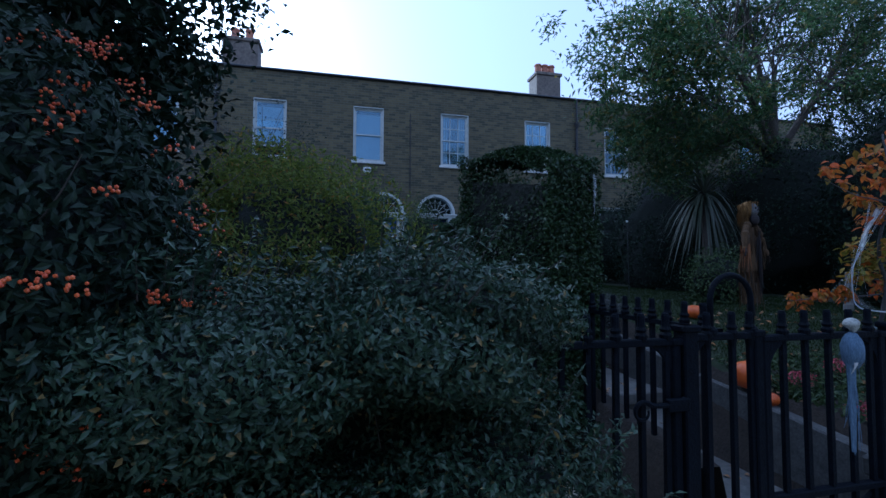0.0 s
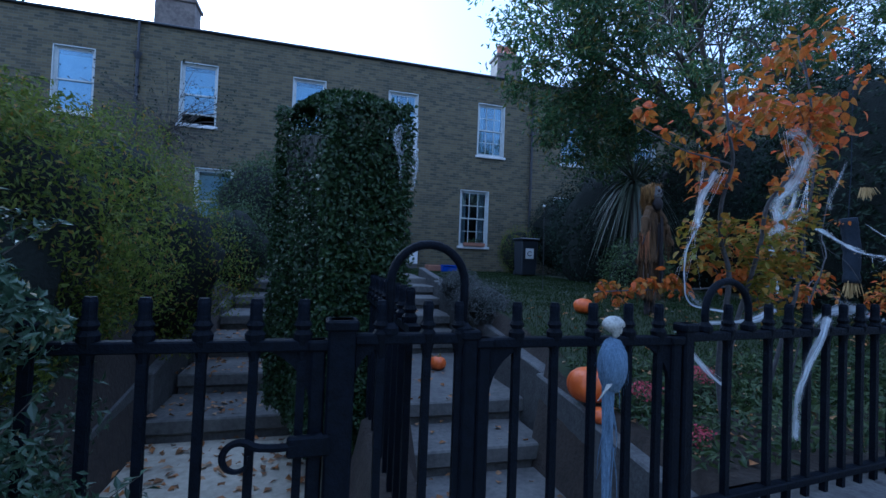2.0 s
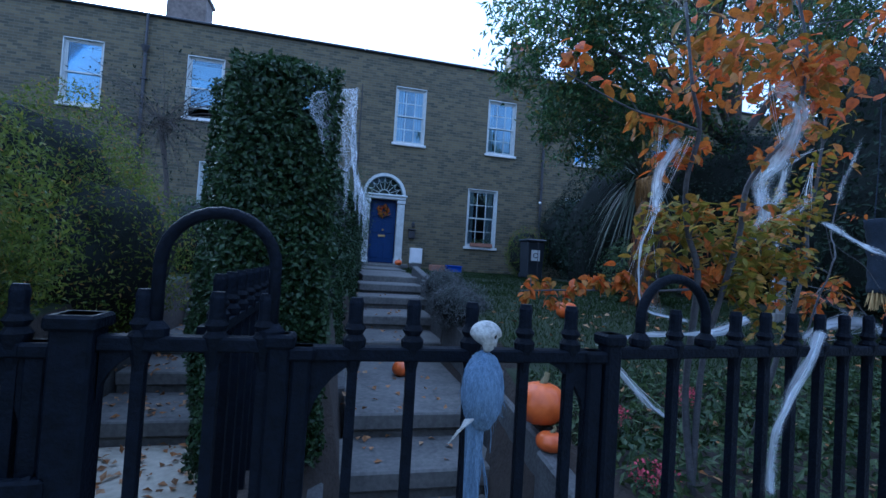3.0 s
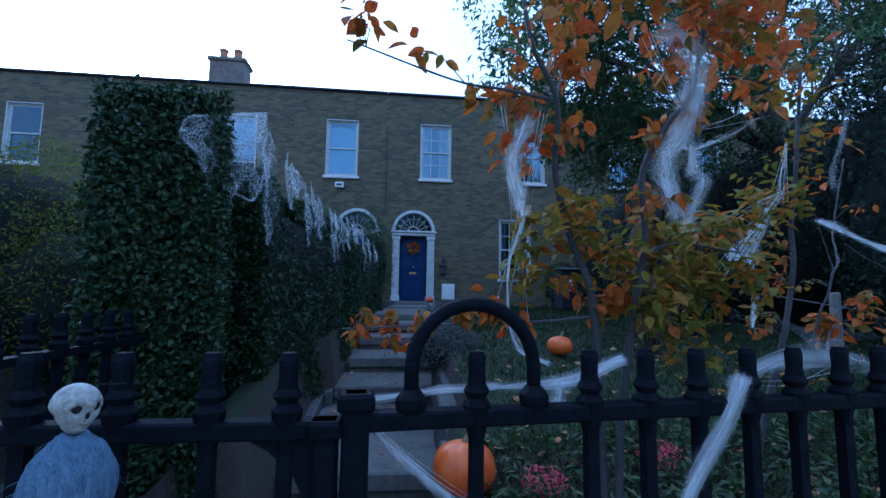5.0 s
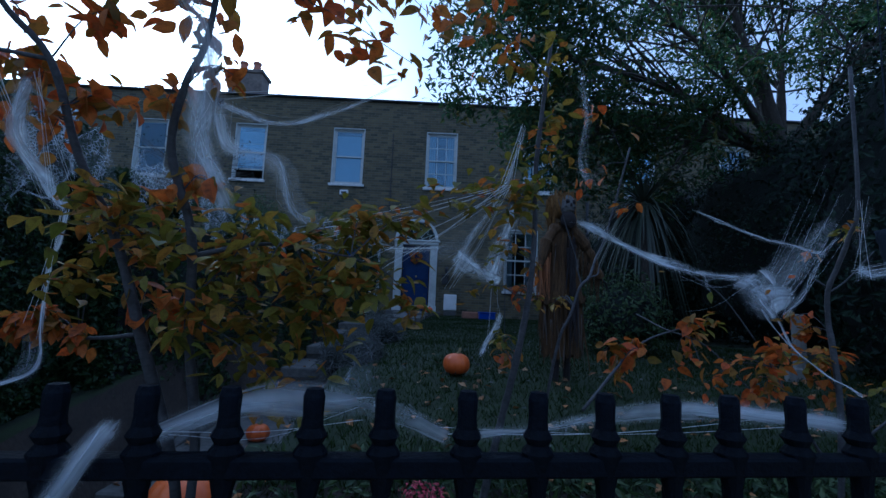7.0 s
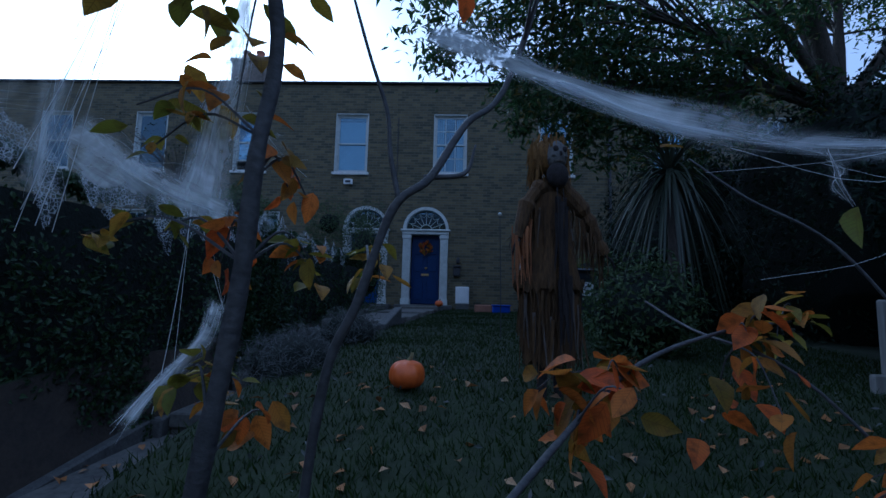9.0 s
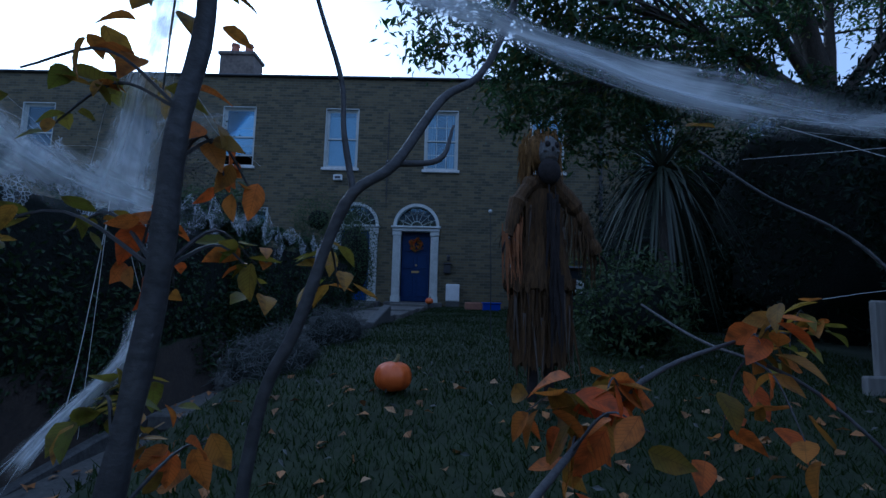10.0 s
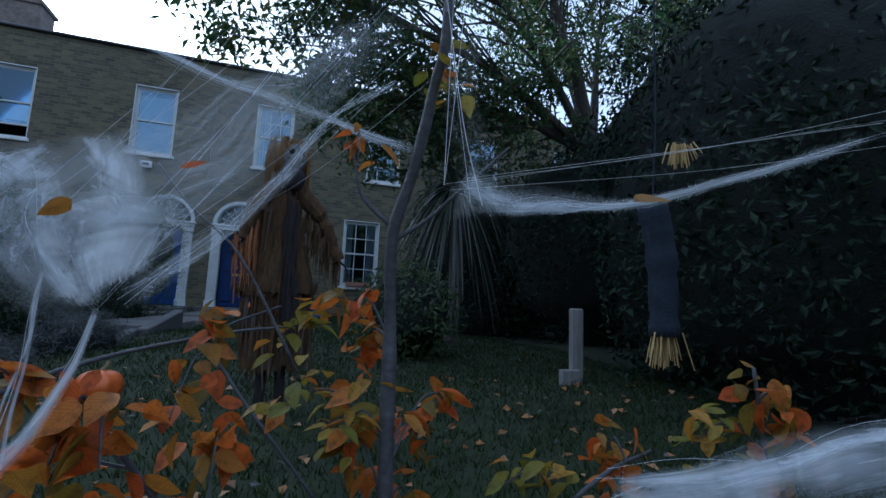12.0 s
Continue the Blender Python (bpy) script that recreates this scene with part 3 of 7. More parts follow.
def window(house, x0, x1, z0, z1, style):
    """A sash window, set back in its opening. style: plain, blind, open, six."""
    y = FY + 0.07
    bm = bmesh.new()
    w = 0.055
    for a in ((x0, x0 + w, z0, z1), (x1 - w, x1, z0, z1), (x0 + w, x1 - w, z1 - w, z1), (x0 + w, x1 - w, z0, z0 + w)):
        box(bm, a[0], a[1], y, y + 0.11, a[2], a[3])
    # painted reveal
    for a in ((x0 - 0.004, x0 + 0.018, z0, z1), (x1 - 0.018, x1 + 0.004, z0, z1)):
        box(bm, a[0], a[1], FY - 0.006, y, a[2], a[3])
    box(bm, x0, x1, FY - 0.006, y, z1 - 0.02, z1 + 0.004)
    win = part("window", bm, WHITE, house)
    part("sill", boxed(x0 - 0.06, x1 + 0.06, FY - 0.07, FY + 0.1, z0 - 0.085, z0, bev=0.012), SILL, win)
    zm = (z0 + z1) / 2
    lift = 0.28 if style == "open" else 0.0
    for nm, a, b, yy in (("upper_sash", zm - 0.02, z1 - w, y + 0.02), ("lower_sash", z0 + w + lift, zm + 0.02 + lift, y + 0.055)):
        bm = bmesh.new()
        s = 0.04
        xa, xb = x0 + w, x1 - w
        box(bm, xa, xb, yy, yy + 0.035, a, a + s)
        box(bm, xa, xb, yy, yy + 0.035, b - s, b)
        box(bm, xa, xa + s, yy, yy + 0.035, a + s, b - s)
        box(bm, xb - s, xb, yy, yy + 0.035, a + s, b - s)
        part(nm, bm, WHITE, win)
        if style == "six":
            for k in (1, 2):
                xx = xa + (xb - xa) * k / 3
                part("glazing_bar", boxed(xx - 0.011, xx + 0.011, yy + 0.004, yy + 0.03, a + s, b - s), WHITE, win)
            part("glazing_bar", boxed(xa + s, xb - s, yy + 0.005, yy + 0.029, (a + b) / 2 - 0.011, (a + b) / 2 + 0.011), WHITE, win)
        p = part("pane", boxed(xa + s * 0.5, xb - s * 0.5, yy + 0.015, yy + 0.019, a + s * 0.5, b - s * 0.5), GLASS, win)
        p.visible_shadow = False
    if style in ("blind", "open"):
        low = z0 + (0.5 if style == "open" else 0.05)
        part("roller_blind", boxed(x0 + w, x1 - w, y + 0.16, y + 0.165, low, z1 - 0.18), BLIND, win)
    else:
        for a, b in ((x0 + w, x0 + 0.3), (x1 - 0.3, x1 - w)):
            bm = bmesh.new()
            n = 10
            r = [[bm.verts.new((a + (b - a) * k / n, y + 0.22 + 0.02 * math.sin(k * 2.1), zz)) for k in range(n + 1)] for zz in (z0, z1)]
            for k in range(n):
                bm.faces.new((r[0][k], r[0][k + 1], r[1][k + 1], r[1][k]))
            part("curtain", bm, CURTAIN, win, smooth=True)
    # soldier bricks over the opening
    bm = bmesh.new()
    n = round((x1 - x0 + 0.16) / 0.075)
    for k in range(n):
        f = (k + 0.5) / n - 0.5
        xx = (x0 + x1) / 2 + f * (x1 - x0 + 0.16)
        r = box(bm, -0.033, 0.033, FY - 0.004, FY + 0.02, 0, 0.21)
        bmesh.ops.transform(bm, verts=r["verts"], matrix=Matrix.Translation((xx, 0, z1 + 0.012)) @ Matrix.Shear('XZ', 4, (0, 0)) @ Matrix(((1, 0, f * 0.35, 0), (0, 1, 0, 0), (0, 0, 1, 0), (0, 0, 0, 1))))
    tagged(part("flat_arch", bm, BRICK, win), kind="stuff")
    return win


def doorway(house, cx, paint):
    """Panelled door between pilasters, under a half-round fanlight."""
    z0, zl, zs, R = 1.37, 3.39, 3.5, 0.655
    y = FY + 0.12
    leaf = bmesh.new()
    w = 0.4
    box(leaf, cx - w, cx + w, y + 0.05, y + 0.1, z0 + 0.02, zl)
    d = part("door", leaf, paint, house)
    for px in (-0.2, 0.2):
        for a, b in ((0.15, 0.75), (0.95, 1.35), (1.45, 1.9)):
            part("door_panel", boxed(cx + px - 0.14, cx + px + 0.14, y + 0.035, y + 0.051, z0 + a, z0 + b, bev=0.012), paint, d)
    bm = bmesh.new()
    lathe(bm, ((0.028, 0), (0.032, 0.01), (0.012, 0.02), (0.03, 0.05), (0.02, 0.07)), 10)
    bmesh.ops.transform(bm, verts=bm.verts, matrix=Matrix.Translation((cx + 0.02, y + 0.05, z0 + 1.05)) @ Matrix.Rotation(radians(90), 4, 'X'))
    part("door_knob", bm, BRASS, d)
    part("letter_plate", boxed(cx - 0.11, cx + 0.11, y + 0.028, y + 0.05, z0 + 0.83, z0 + 0.89, bev=0.005), BRASS, d)
    for s in (-1, 1):
        bm = bmesh.new()
        a, b = sorted((cx + s * (w + 0.03), cx + s * (R - 0.005)))
        box(bm, a, b, FY - 0.05, y + 0.1, z0 - 0.05, zs - 0.12, bev=0.01)
        box(bm, a - 0.02, b + 0.02, FY - 0.075, y + 0.1, z0 - 0.06, z0 + 0.16, bev=0.008)
        box(bm, a - 0.02, b + 0.02, FY - 0.08, y + 0.1, zs - 0.24, zs - 0.13, bev=0.008)
        for k in range(3):
            xx = a + (b - a) * (k + 1) / 4
            box(bm, xx - 0.012, xx + 0.012, FY - 0.062, FY - 0.045, z0 + 0.3, zs - 0.32)
        part("pilaster", bm, WHITE, d)
    bm = bmesh.new()
    box(bm, cx - R - 0.02, cx + R + 0.02, FY - 0.09, y + 0.1, zs - 0.12, zs - 0.03, bev=0.012)
    box(bm, cx - R - 0.06, cx + R + 0.06, FY - 0.13, y + 0.1, zs - 0.03, zs + 0.03, bev=0.015)
    part("entablature", bm, WHITE, d)
    part("door_frame", boxed(cx - w - 0.03, cx + w + 0.03, y + 0.03, y + 0.11, zl, zs - 0.12), WHITE, d)
    # fanlight: rim, spokes, swags and glass
    bm = bmesh.new()

    def arc(r0, r1, ya, yb, n=28):
        rows = []
        for k in range(n + 1):
            t = math.pi * k / n
            rows.append([bm.verts.new((cx + r * math.cos(t), yy, zs + 0.03 + r * math.sin(t))) for r, yy in ((r0, ya), (r1, ya), (r1, yb), (r0, yb))])
        for p, q_ in zip(rows, rows[1:]):
            for k in range(4):
                bm.faces.new((p[k], p[(k + 1) % 4], q_[(k + 1) % 4], q_[k]))
    arc(R - 0.075, R + 0.01, FY - 0.02, y + 0.1)
    fan = part("fanlight", bm, WHITE, d)
    bm = bmesh.new()
    arc(0.16, 0.18, y + 0.03, y + 0.05, 16)
    for k in range(1, 8):
        t = math.pi * k / 8
        tube(bm, [Vector((cx + r * math.cos(t), y + 0.04, zs + 0.03 + r * math.sin(t))) for r in (0.17, R - 0.07)], 0.009, 0.009, 4)
    for k in range(8):
        t0, t1 = math.pi * k / 8, math.pi * (k + 1) / 8
        tube(bm, [Vector((cx + r * math.cos(t0 + (t1 - t0) * u), y + 0.04, zs + 0.03 + r * math.sin(t0 + (t1 - t0) * u))) for u, r in ((0, 0.5), (0.25, 0.42), (0.5, 0.39), (0.75, 0.42), (1, 0.5))], 0.008, 0.008, 4)
    part("tracery", bm, WHITE, fan)
    bm = bmesh.new()
    vs = [bm.verts.new((cx + (R - 0.05) * math.cos(math.pi * k / 24), y + 0.06, zs + 0.03 + (R - 0.05) * math.sin(math.pi * k / 24))) for k in range(25)]
    bm.faces.new(vs)
    p = part("pane", bm, GLASS, fan)
    p.visible_shadow = False
    # brick spandrels that round the opening
    bm = bmesh.new()
    top = zs + 0.03 + R + 0.06
    for s in (1, -1):
        for k in range(14):
            t0, t1 = math.pi / 2 * k / 14, math.pi / 2 * (k + 1) / 14
            p0 = (cx + s * R * math.cos(t0), zs + 0.03 + R * math.sin(t0))
            p1 = (cx + s * R * math.cos(t1), zs + 0.03 + R * math.sin(t1))
            for yy in (FY, FY + TH):
                bm.faces.new([bm.verts.new((x, yy, z)) for x, z in ((p0[0], p0[1]), (p0[0], top), (p1[0], top), (p1[0], p1[1]))])
            bm.faces.new([bm.verts.new(v) for v in ((p0[0], FY, p0[1]), (p1[0], FY, p1[1]), (p1[0], FY + TH, p1[1]), (p0[0], FY + TH, p0[1]))])
    part("spandrel", bm, BRICK, d)
    part("threshold", boxed(cx - 0.8, cx + 0.8, FY - 0.45, FY + 0.2, 1.2, 1.37, bev=0.015), GRANITE, d)
    return (cx - R, cx + R, 1.3, top)


def sloped(x0, x1, y0, z0, y1, z1, th):
    bm = bmesh.new()
    v = [bm.verts.new(p) for p in ((x0, y0, z0), (x1, y0, z0), (x1, y1, z1), (x0, y1, z1), (x0, y0, z0 - th), (x1, y0, z0 - th), (x1, y1, z1 - th), (x0, y1, z1 - th))]
    for f in ((0, 1, 2, 3), (7, 6, 5, 4), (0, 4, 5, 1), (1, 5, 6, 2), (2, 6, 7, 3), (3, 7, 4, 0)):
        bm.faces.new([v[k] for k in f])
    return bm


def house(x0, x1, ups, lows, doorx, paint, lab, chimney=None):
    t = thing("terrace_house", lab, "house", ((x0 + x1) / 2, FY, 0), group="terrace of brick houses")
    top = 7.92
    holes = [(a, a + 0.98, 5.2, 7.0) for a, _ in ups] + [(a, a + 1.02, 2.08, 3.98) for a, _ in lows]
    for dx in doorx:
        holes.append(doorway(t, dx, paint))
    part("wall", wall_with_holes(x0, x1, 0.9, top, holes), BRICK, t)
    for a, s in ups:
        window(t, a, a + 0.98, 5.2, 7.0, s)
    for a, s in lows:
        window(t, a, a + 1.02, 2.08, 3.98, s)
    part("gutter", boxed(x0, x1, FY - 0.09, FY + 0.06, top, top + 0.07, bev=0.02), PIPE, t)
    roof = part("roof", sloped(x0, x1, FY + 0.05, top + 0.05, FY + 4.8, top + 1.55, 0.1), SLATE, t)
    part("roof", sloped(x0, x1, FY + 9.6, top + 0.05, FY + 4.8, top + 1.55, 0.1), SLATE, t)
    part("back_wall", boxed(x0, x1, FY + 9.3, FY + 9.6, 0.9, top), BRICK, t)
    # plain inner surfaces, coloured near-black so the rooms look unlit
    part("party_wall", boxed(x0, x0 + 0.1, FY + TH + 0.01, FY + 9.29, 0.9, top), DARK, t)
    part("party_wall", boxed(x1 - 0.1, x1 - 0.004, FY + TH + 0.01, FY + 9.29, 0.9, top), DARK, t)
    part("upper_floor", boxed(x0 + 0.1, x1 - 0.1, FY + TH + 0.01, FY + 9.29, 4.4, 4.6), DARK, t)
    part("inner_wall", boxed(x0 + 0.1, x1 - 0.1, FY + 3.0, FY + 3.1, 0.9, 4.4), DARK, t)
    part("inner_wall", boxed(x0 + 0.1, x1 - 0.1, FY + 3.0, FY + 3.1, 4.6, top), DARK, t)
    if chimney:
        a, b, zt, pots = chimney
        bm = bmesh.new()
        box(bm, a + 0.06, b - 0.06, FY + 2.2, FY + 3.0, 8.0, zt - 0.12, bev=0.02)
        box(bm, a, b, FY + 2.14, FY + 3.06, zt - 0.13, zt, bev=0.02)
        c = part("chimney", bm, CHIM, roof)
        for k in pots:
            bm = bmesh.new()
            lathe(bm, ((0.17, 0), (0.18, 0.05), (0.15, 0.09), (0.13, 0.36), (0.165, 0.41), (0.15, 0.47)), 12, (k, FY + 2.6, zt))
            o = part("chimney_pot", bm, CLAY, roof, smooth=False)
    return settle(t)


h1 = house(-0.93, 5.176, ((0.23, "open"), (3.3, "blind")), ((0.73, "blind"),), (4.33,), BLUE, "brown brick terrace house with bright blue front door", (-1.3, 0.02, 9.95, (-0.9, -0.4)))
h2 = house(5.18, 11.38, ((6.24, "six"), (9.33, "six")), ((8.8, "six"),), (6.08,), NAVY, "brown brick terrace house with navy door and wreath", (10.8, 12.0, 9.95, (11.1, 11.4, 11.7)))
h3 = house(11.384, 17.5, ((12.55, "six"), (15.65, "six")), ((12.3, "six"),), (16.4,), NAVY, "brown brick terrace house behind the large tree")
h0 = house(-7.03, -0.934, ((-2.85, "blind"), (-5.83, "blind")), ((-3.3, "six"),), (-6.1,), NAVY, "brown brick terrace house behind shrubs")
h4 = house(17.504, 23.7, ((18.7, "six"), (21.8, "six")), ((21.6, "six"),), (18.4,), NAVY, "brown brick terrace house hidden by trees")
h9 = house(-13.2, -7.034, ((-8.95, "six"), (-12.0, "six")), ((-12.0, "six"),), (-8.6,), NAVY, "brown brick terrace house at the far end")

for x, lab in ((11.35, "black iron downpipe with hopper on the brick wall"), (-0.83, "black iron downpipe with hopper beside the window")):
    t = thing("downpipe", lab, "pipe", (x, FY - 0.08, 1.2))
    bm = bmesh.new()
    tube(bm, [Vector((x, FY - 0.07, z)) for z in (1.2, 4, 6.85)], 0.045, 0.045, 10)
    part("pipe", bm, PIPE, t, smooth=False)
    bm = bmesh.new()
    lathe(bm, ((0.045, 0), (0.11, 0.16), (0.12, 0.2)), 4, (x, FY - 0.1, 6.85))
    part("hopper", bm, PIPE, t)
    for z in (2.2, 4.2, 6.1):
        part("bracket", boxed(x - 0.075, x + 0.075, FY - 0.12, FY + 0.0, z, z + 0.04), PIPE, t)
    bm = bmesh.new()
    tube(bm, [Vector((x, FY - 0.09, 7.05)), Vector((x, FY - 0.09, 7.95))], 0.035, 0.035, 8)
    part("spout", bm, PIPE, t)
    settle(t)
bm = bmesh.new()
tube(bm, [Vector((5.18, FY - 0.02, z)) for z in (4.2, 5.5, 6.9)], 0.014, 0.014, 6)
tagged(part("wall_cable", bm, PIPE), "thin dark cable clipped down the brick wall", "cable")
t = thing("alarm_box", "small white alarm box under the upper window", "alarm", (3.75, FY - 0.05, 4.85))
part("body", boxed(3.62, 3.88, FY - 0.09, FY, 4.82, 4.99, bev=0.02), PAPER, t)
part("label", boxed(3.67, 3.83, FY - 0.094, FY - 0.09, 4.87, 4.94), INK, t)
settle(t)

# ---- railings and gates ----


def picket_mesh():
    bm = bmesh.new()
    box(bm, -0.011, 0.011, -0.011, 0.011, 0.06, 1.31)
    lathe(bm, ((0.012, 1.29), (0.024, 1.345), (0.026, 1.36), (0.017, 1.372), (0.024, 1.384), (0.017, 1.396), (0.0155, 1.41), (0.0165, 1.44), (0.013, 1.452)), 10)
    me = bpy.data.meshes.new("picket")
    bmesh.ops.recalc_face_normals(bm, faces=bm.faces)
    bm.to_mesh(me)
    bm.free()
    me.materials.append(IRON)
    return me


PICKET = picket_mesh()


def short_picket_mesh():
    me = PICKET.copy()
    for v in me.vertices:
        if v.co.z < 0.1:
            v.co.z = 0.69
    return me


SHORT = short_picket_mesh()


def rail(x0, x1, z, t, h=0.03, d=0.04, y=RY):
    return part("rail", boxed(x0, x1, y - d / 2, y + d / 2, z - h / 2, z + h / 2, bev=0.004), IRON, t)


def bars(xs_, t, me, y=RY):
    for x in xs_:
        o = new("picket", me)
        o.location = (x, y, 0)
        o.rotation_euler[2] = random.uniform(-0.05, 0.05)
        o.rotation_euler[1] = random.uniform(-0.006, 0.006)
        o.parent = t


def hoop(cx, r, ztop, t, y=RY):
    bm = bmesh.new()
    zc = ztop - r
    line = [Vector((cx - r, y, 1.33))] + [Vector((cx - r * math.cos(math.pi * k / 14), y, zc + r * math.sin(math.pi * k / 14))) for k in range(15)] + [Vector((cx + r, y, 1.33))]
    tube(bm, line, 0.013, 0.013, 8)
    part("hoop", bm, IRON, t, smooth=True)
    for s in (-1, 1):
        bm = bmesh.new()
        lathe(bm, ((0.014, 1.34), (0.027, 1.36), (0.027, 1.375), (0.014, 1.39)), 10, (cx + s * r, y, 0))
        part("collar", bm, IRON, t)


def stile(x, t, ztop=1.36, w=0.05, y=RY, z0=0.1):
    bm = bmesh.new()
    box(bm, x - w / 2, x + w / 2, y - w / 2, y + w / 2, z0, ztop, bev=0.006)
    box(bm, x - w / 2 - 0.008, x + w / 2 + 0.008, y - w / 2 - 0.008, y + w / 2 + 0.008, ztop - 0.03, ztop, bev=0.006)
    part("stile", bm, IRON, t)


def gusset(x, s, t, y=RY, z=1.325, r=0.16):
    """Curved iron bracket in the corner of a gate."""
    bm = bmesh.new()
    pts = [(x, z), (x + s * r, z)] + [(x + s * r * (1 - math.sin(math.pi / 2 * k / 8)), z - r * (1 - math.cos(math.pi / 2 * k / 8))) for k in range(9)]
    a = [bm.verts.new((px, y - 0.009, pz)) for px, pz in pts]
    bm.faces.new(a)
    r_ = bmesh.ops.extrude_face_region(bm, geom=bm.faces[:])
    bmesh.ops.translate(bm, verts=[v for v in r_["geom"] if isinstance(v, bmesh.types.BMVert)], vec=(0, 0.018, 0))
    part("bracket", bm, IRON, t)


# fixed run on the wall, with the hoop by the gate post; it leans off the gates' line a little
t = thing("iron_railing", "black painted iron railing on a granite wall", "railing", (5.42, RY, 0.7))
rail(5.40, 24, 1.34, t)
rail(5.40, 24, 0.76, t)
stile(5.412, t, 1.388, 0.045, z0=0.69)
hoop(5.617, 0.112, 1.535, t)
bars([5.617] + [5.845 + 0.1165 * k for k in range(90)], t, SHORT)
settle(t)
t.rotation_euler[2] = math.atan(0.1)
t = thing("iron_railing", "black painted iron railing overgrown by the broad-leaved hedge", "railing", (2.75, RY, 0.7))
rail(-14, 2.75, 1.33, t)
rail(-14, 2.75, 0.76, t)
stile(2.72, t, 1.42, 0.06, z0=0.69)
bars([2.6 - 0.117 * k for k in range(60)], t, SHORT)
settle(t)
# narrow fixed panel between the gates
t = thing("iron_railing", "narrow black iron panel with a hoop between two gates", "railing", (4.46, RY, 0))
rail(4.29, 4.62, 1.345, t)
rail(4.29, 4.62, 0.14, t)
stile(4.255, t, 1.4, 0.072, z0=0.0)
stile(4.625, t, 1.37, 0.045, z0=0.0)
gusset(4.295, 1, t, z=1.33, r=0.1)
hoop(4.495, 0.11, 1.615, t)
bars([4.365, 4.495, 4.6], t, PICKET)
settle(t)
# railing that parts the two paths
t = thing("iron_railing", "black iron railing running back between the two paths", "railing", (4.47, 1.0, 0))
for z in (1.36, 0.3):
    part("rail", boxed(4.45, 4.49, 0.86, 2.0, z - 0.012, z + 0.012), IRON, t)
for k in range(9):
    o = new("picket", PICKET)
    o.location = (4.47, 0.95 + 0.118 * k, 0.03)
    o.parent = t
settle(t)


def gate(x0, x1, xs_, lab, latch):
    t = thing("iron_gate", lab, "gate", (x0, RY, 0.1), group="pair of garden gates")
    for z in (1.33, 0.62, 0.16):
        rail(x0, x1, z, t)
    stile(x0 + 0.02, t, 1.345, 0.04)
    stile(x1 - 0.02, t, 1.345, 0.04)
    gusset(x0 + 0.04, 1, t)
    gusset(x1 - 0.04, -1, t)
    bars(xs_, t, PICKET)
    if latch:
        # scrolled latch arm
        bm = bmesh.new()
        zc = 1.065
        xa = x1 + 0.0
        line = [Vector((xa, RY - 0.03, zc + 0.03)), Vector((xa - 0.08, RY - 0.035, zc + 0.01)), Vector((xa - 0.155, RY - 0.035, zc + 0.012))]
        for k in range(14):
            a = radians(60 + k * 24)
            r = 0.042 - k * 0.0012
            line.append(Vector((xa - 0.205 + r * math.cos(a), RY - 0.035, zc - 0.012 + r * math.sin(a))))
        tube(bm, smooth_line(line, 3), 0.012, 0.005, 6)
        part("latch", bm, IRON, t)
        part("latch_plate", boxed(xa - 0.09, xa + 0.02, RY - 0.045, RY - 0.02, zc - 0.02, zc + 0.035, bev=0.006), IRON, t)
    # slanting brace
    bm = bmesh.new()
    tube(bm, [Vector((x0 + 0.04, RY + 0.01, 0.2)), Vector((x1 - 0.05, RY + 0.01, 0.6))], 0.009, 0.009, 6)
    part("brace", bm, IRON, t)
    return settle(t)


gate(2.8, 4.215, [2.92 + 0.123 * k for k in range(11)], "closed black iron gate with a scrolled latch", True)
gate(4.65, 5.385, [4.78, 4.915, 5.05, 5.185, 5.3], "closed black iron gate before the stone steps", False)

# ---- hedges, shrubs and trees ----


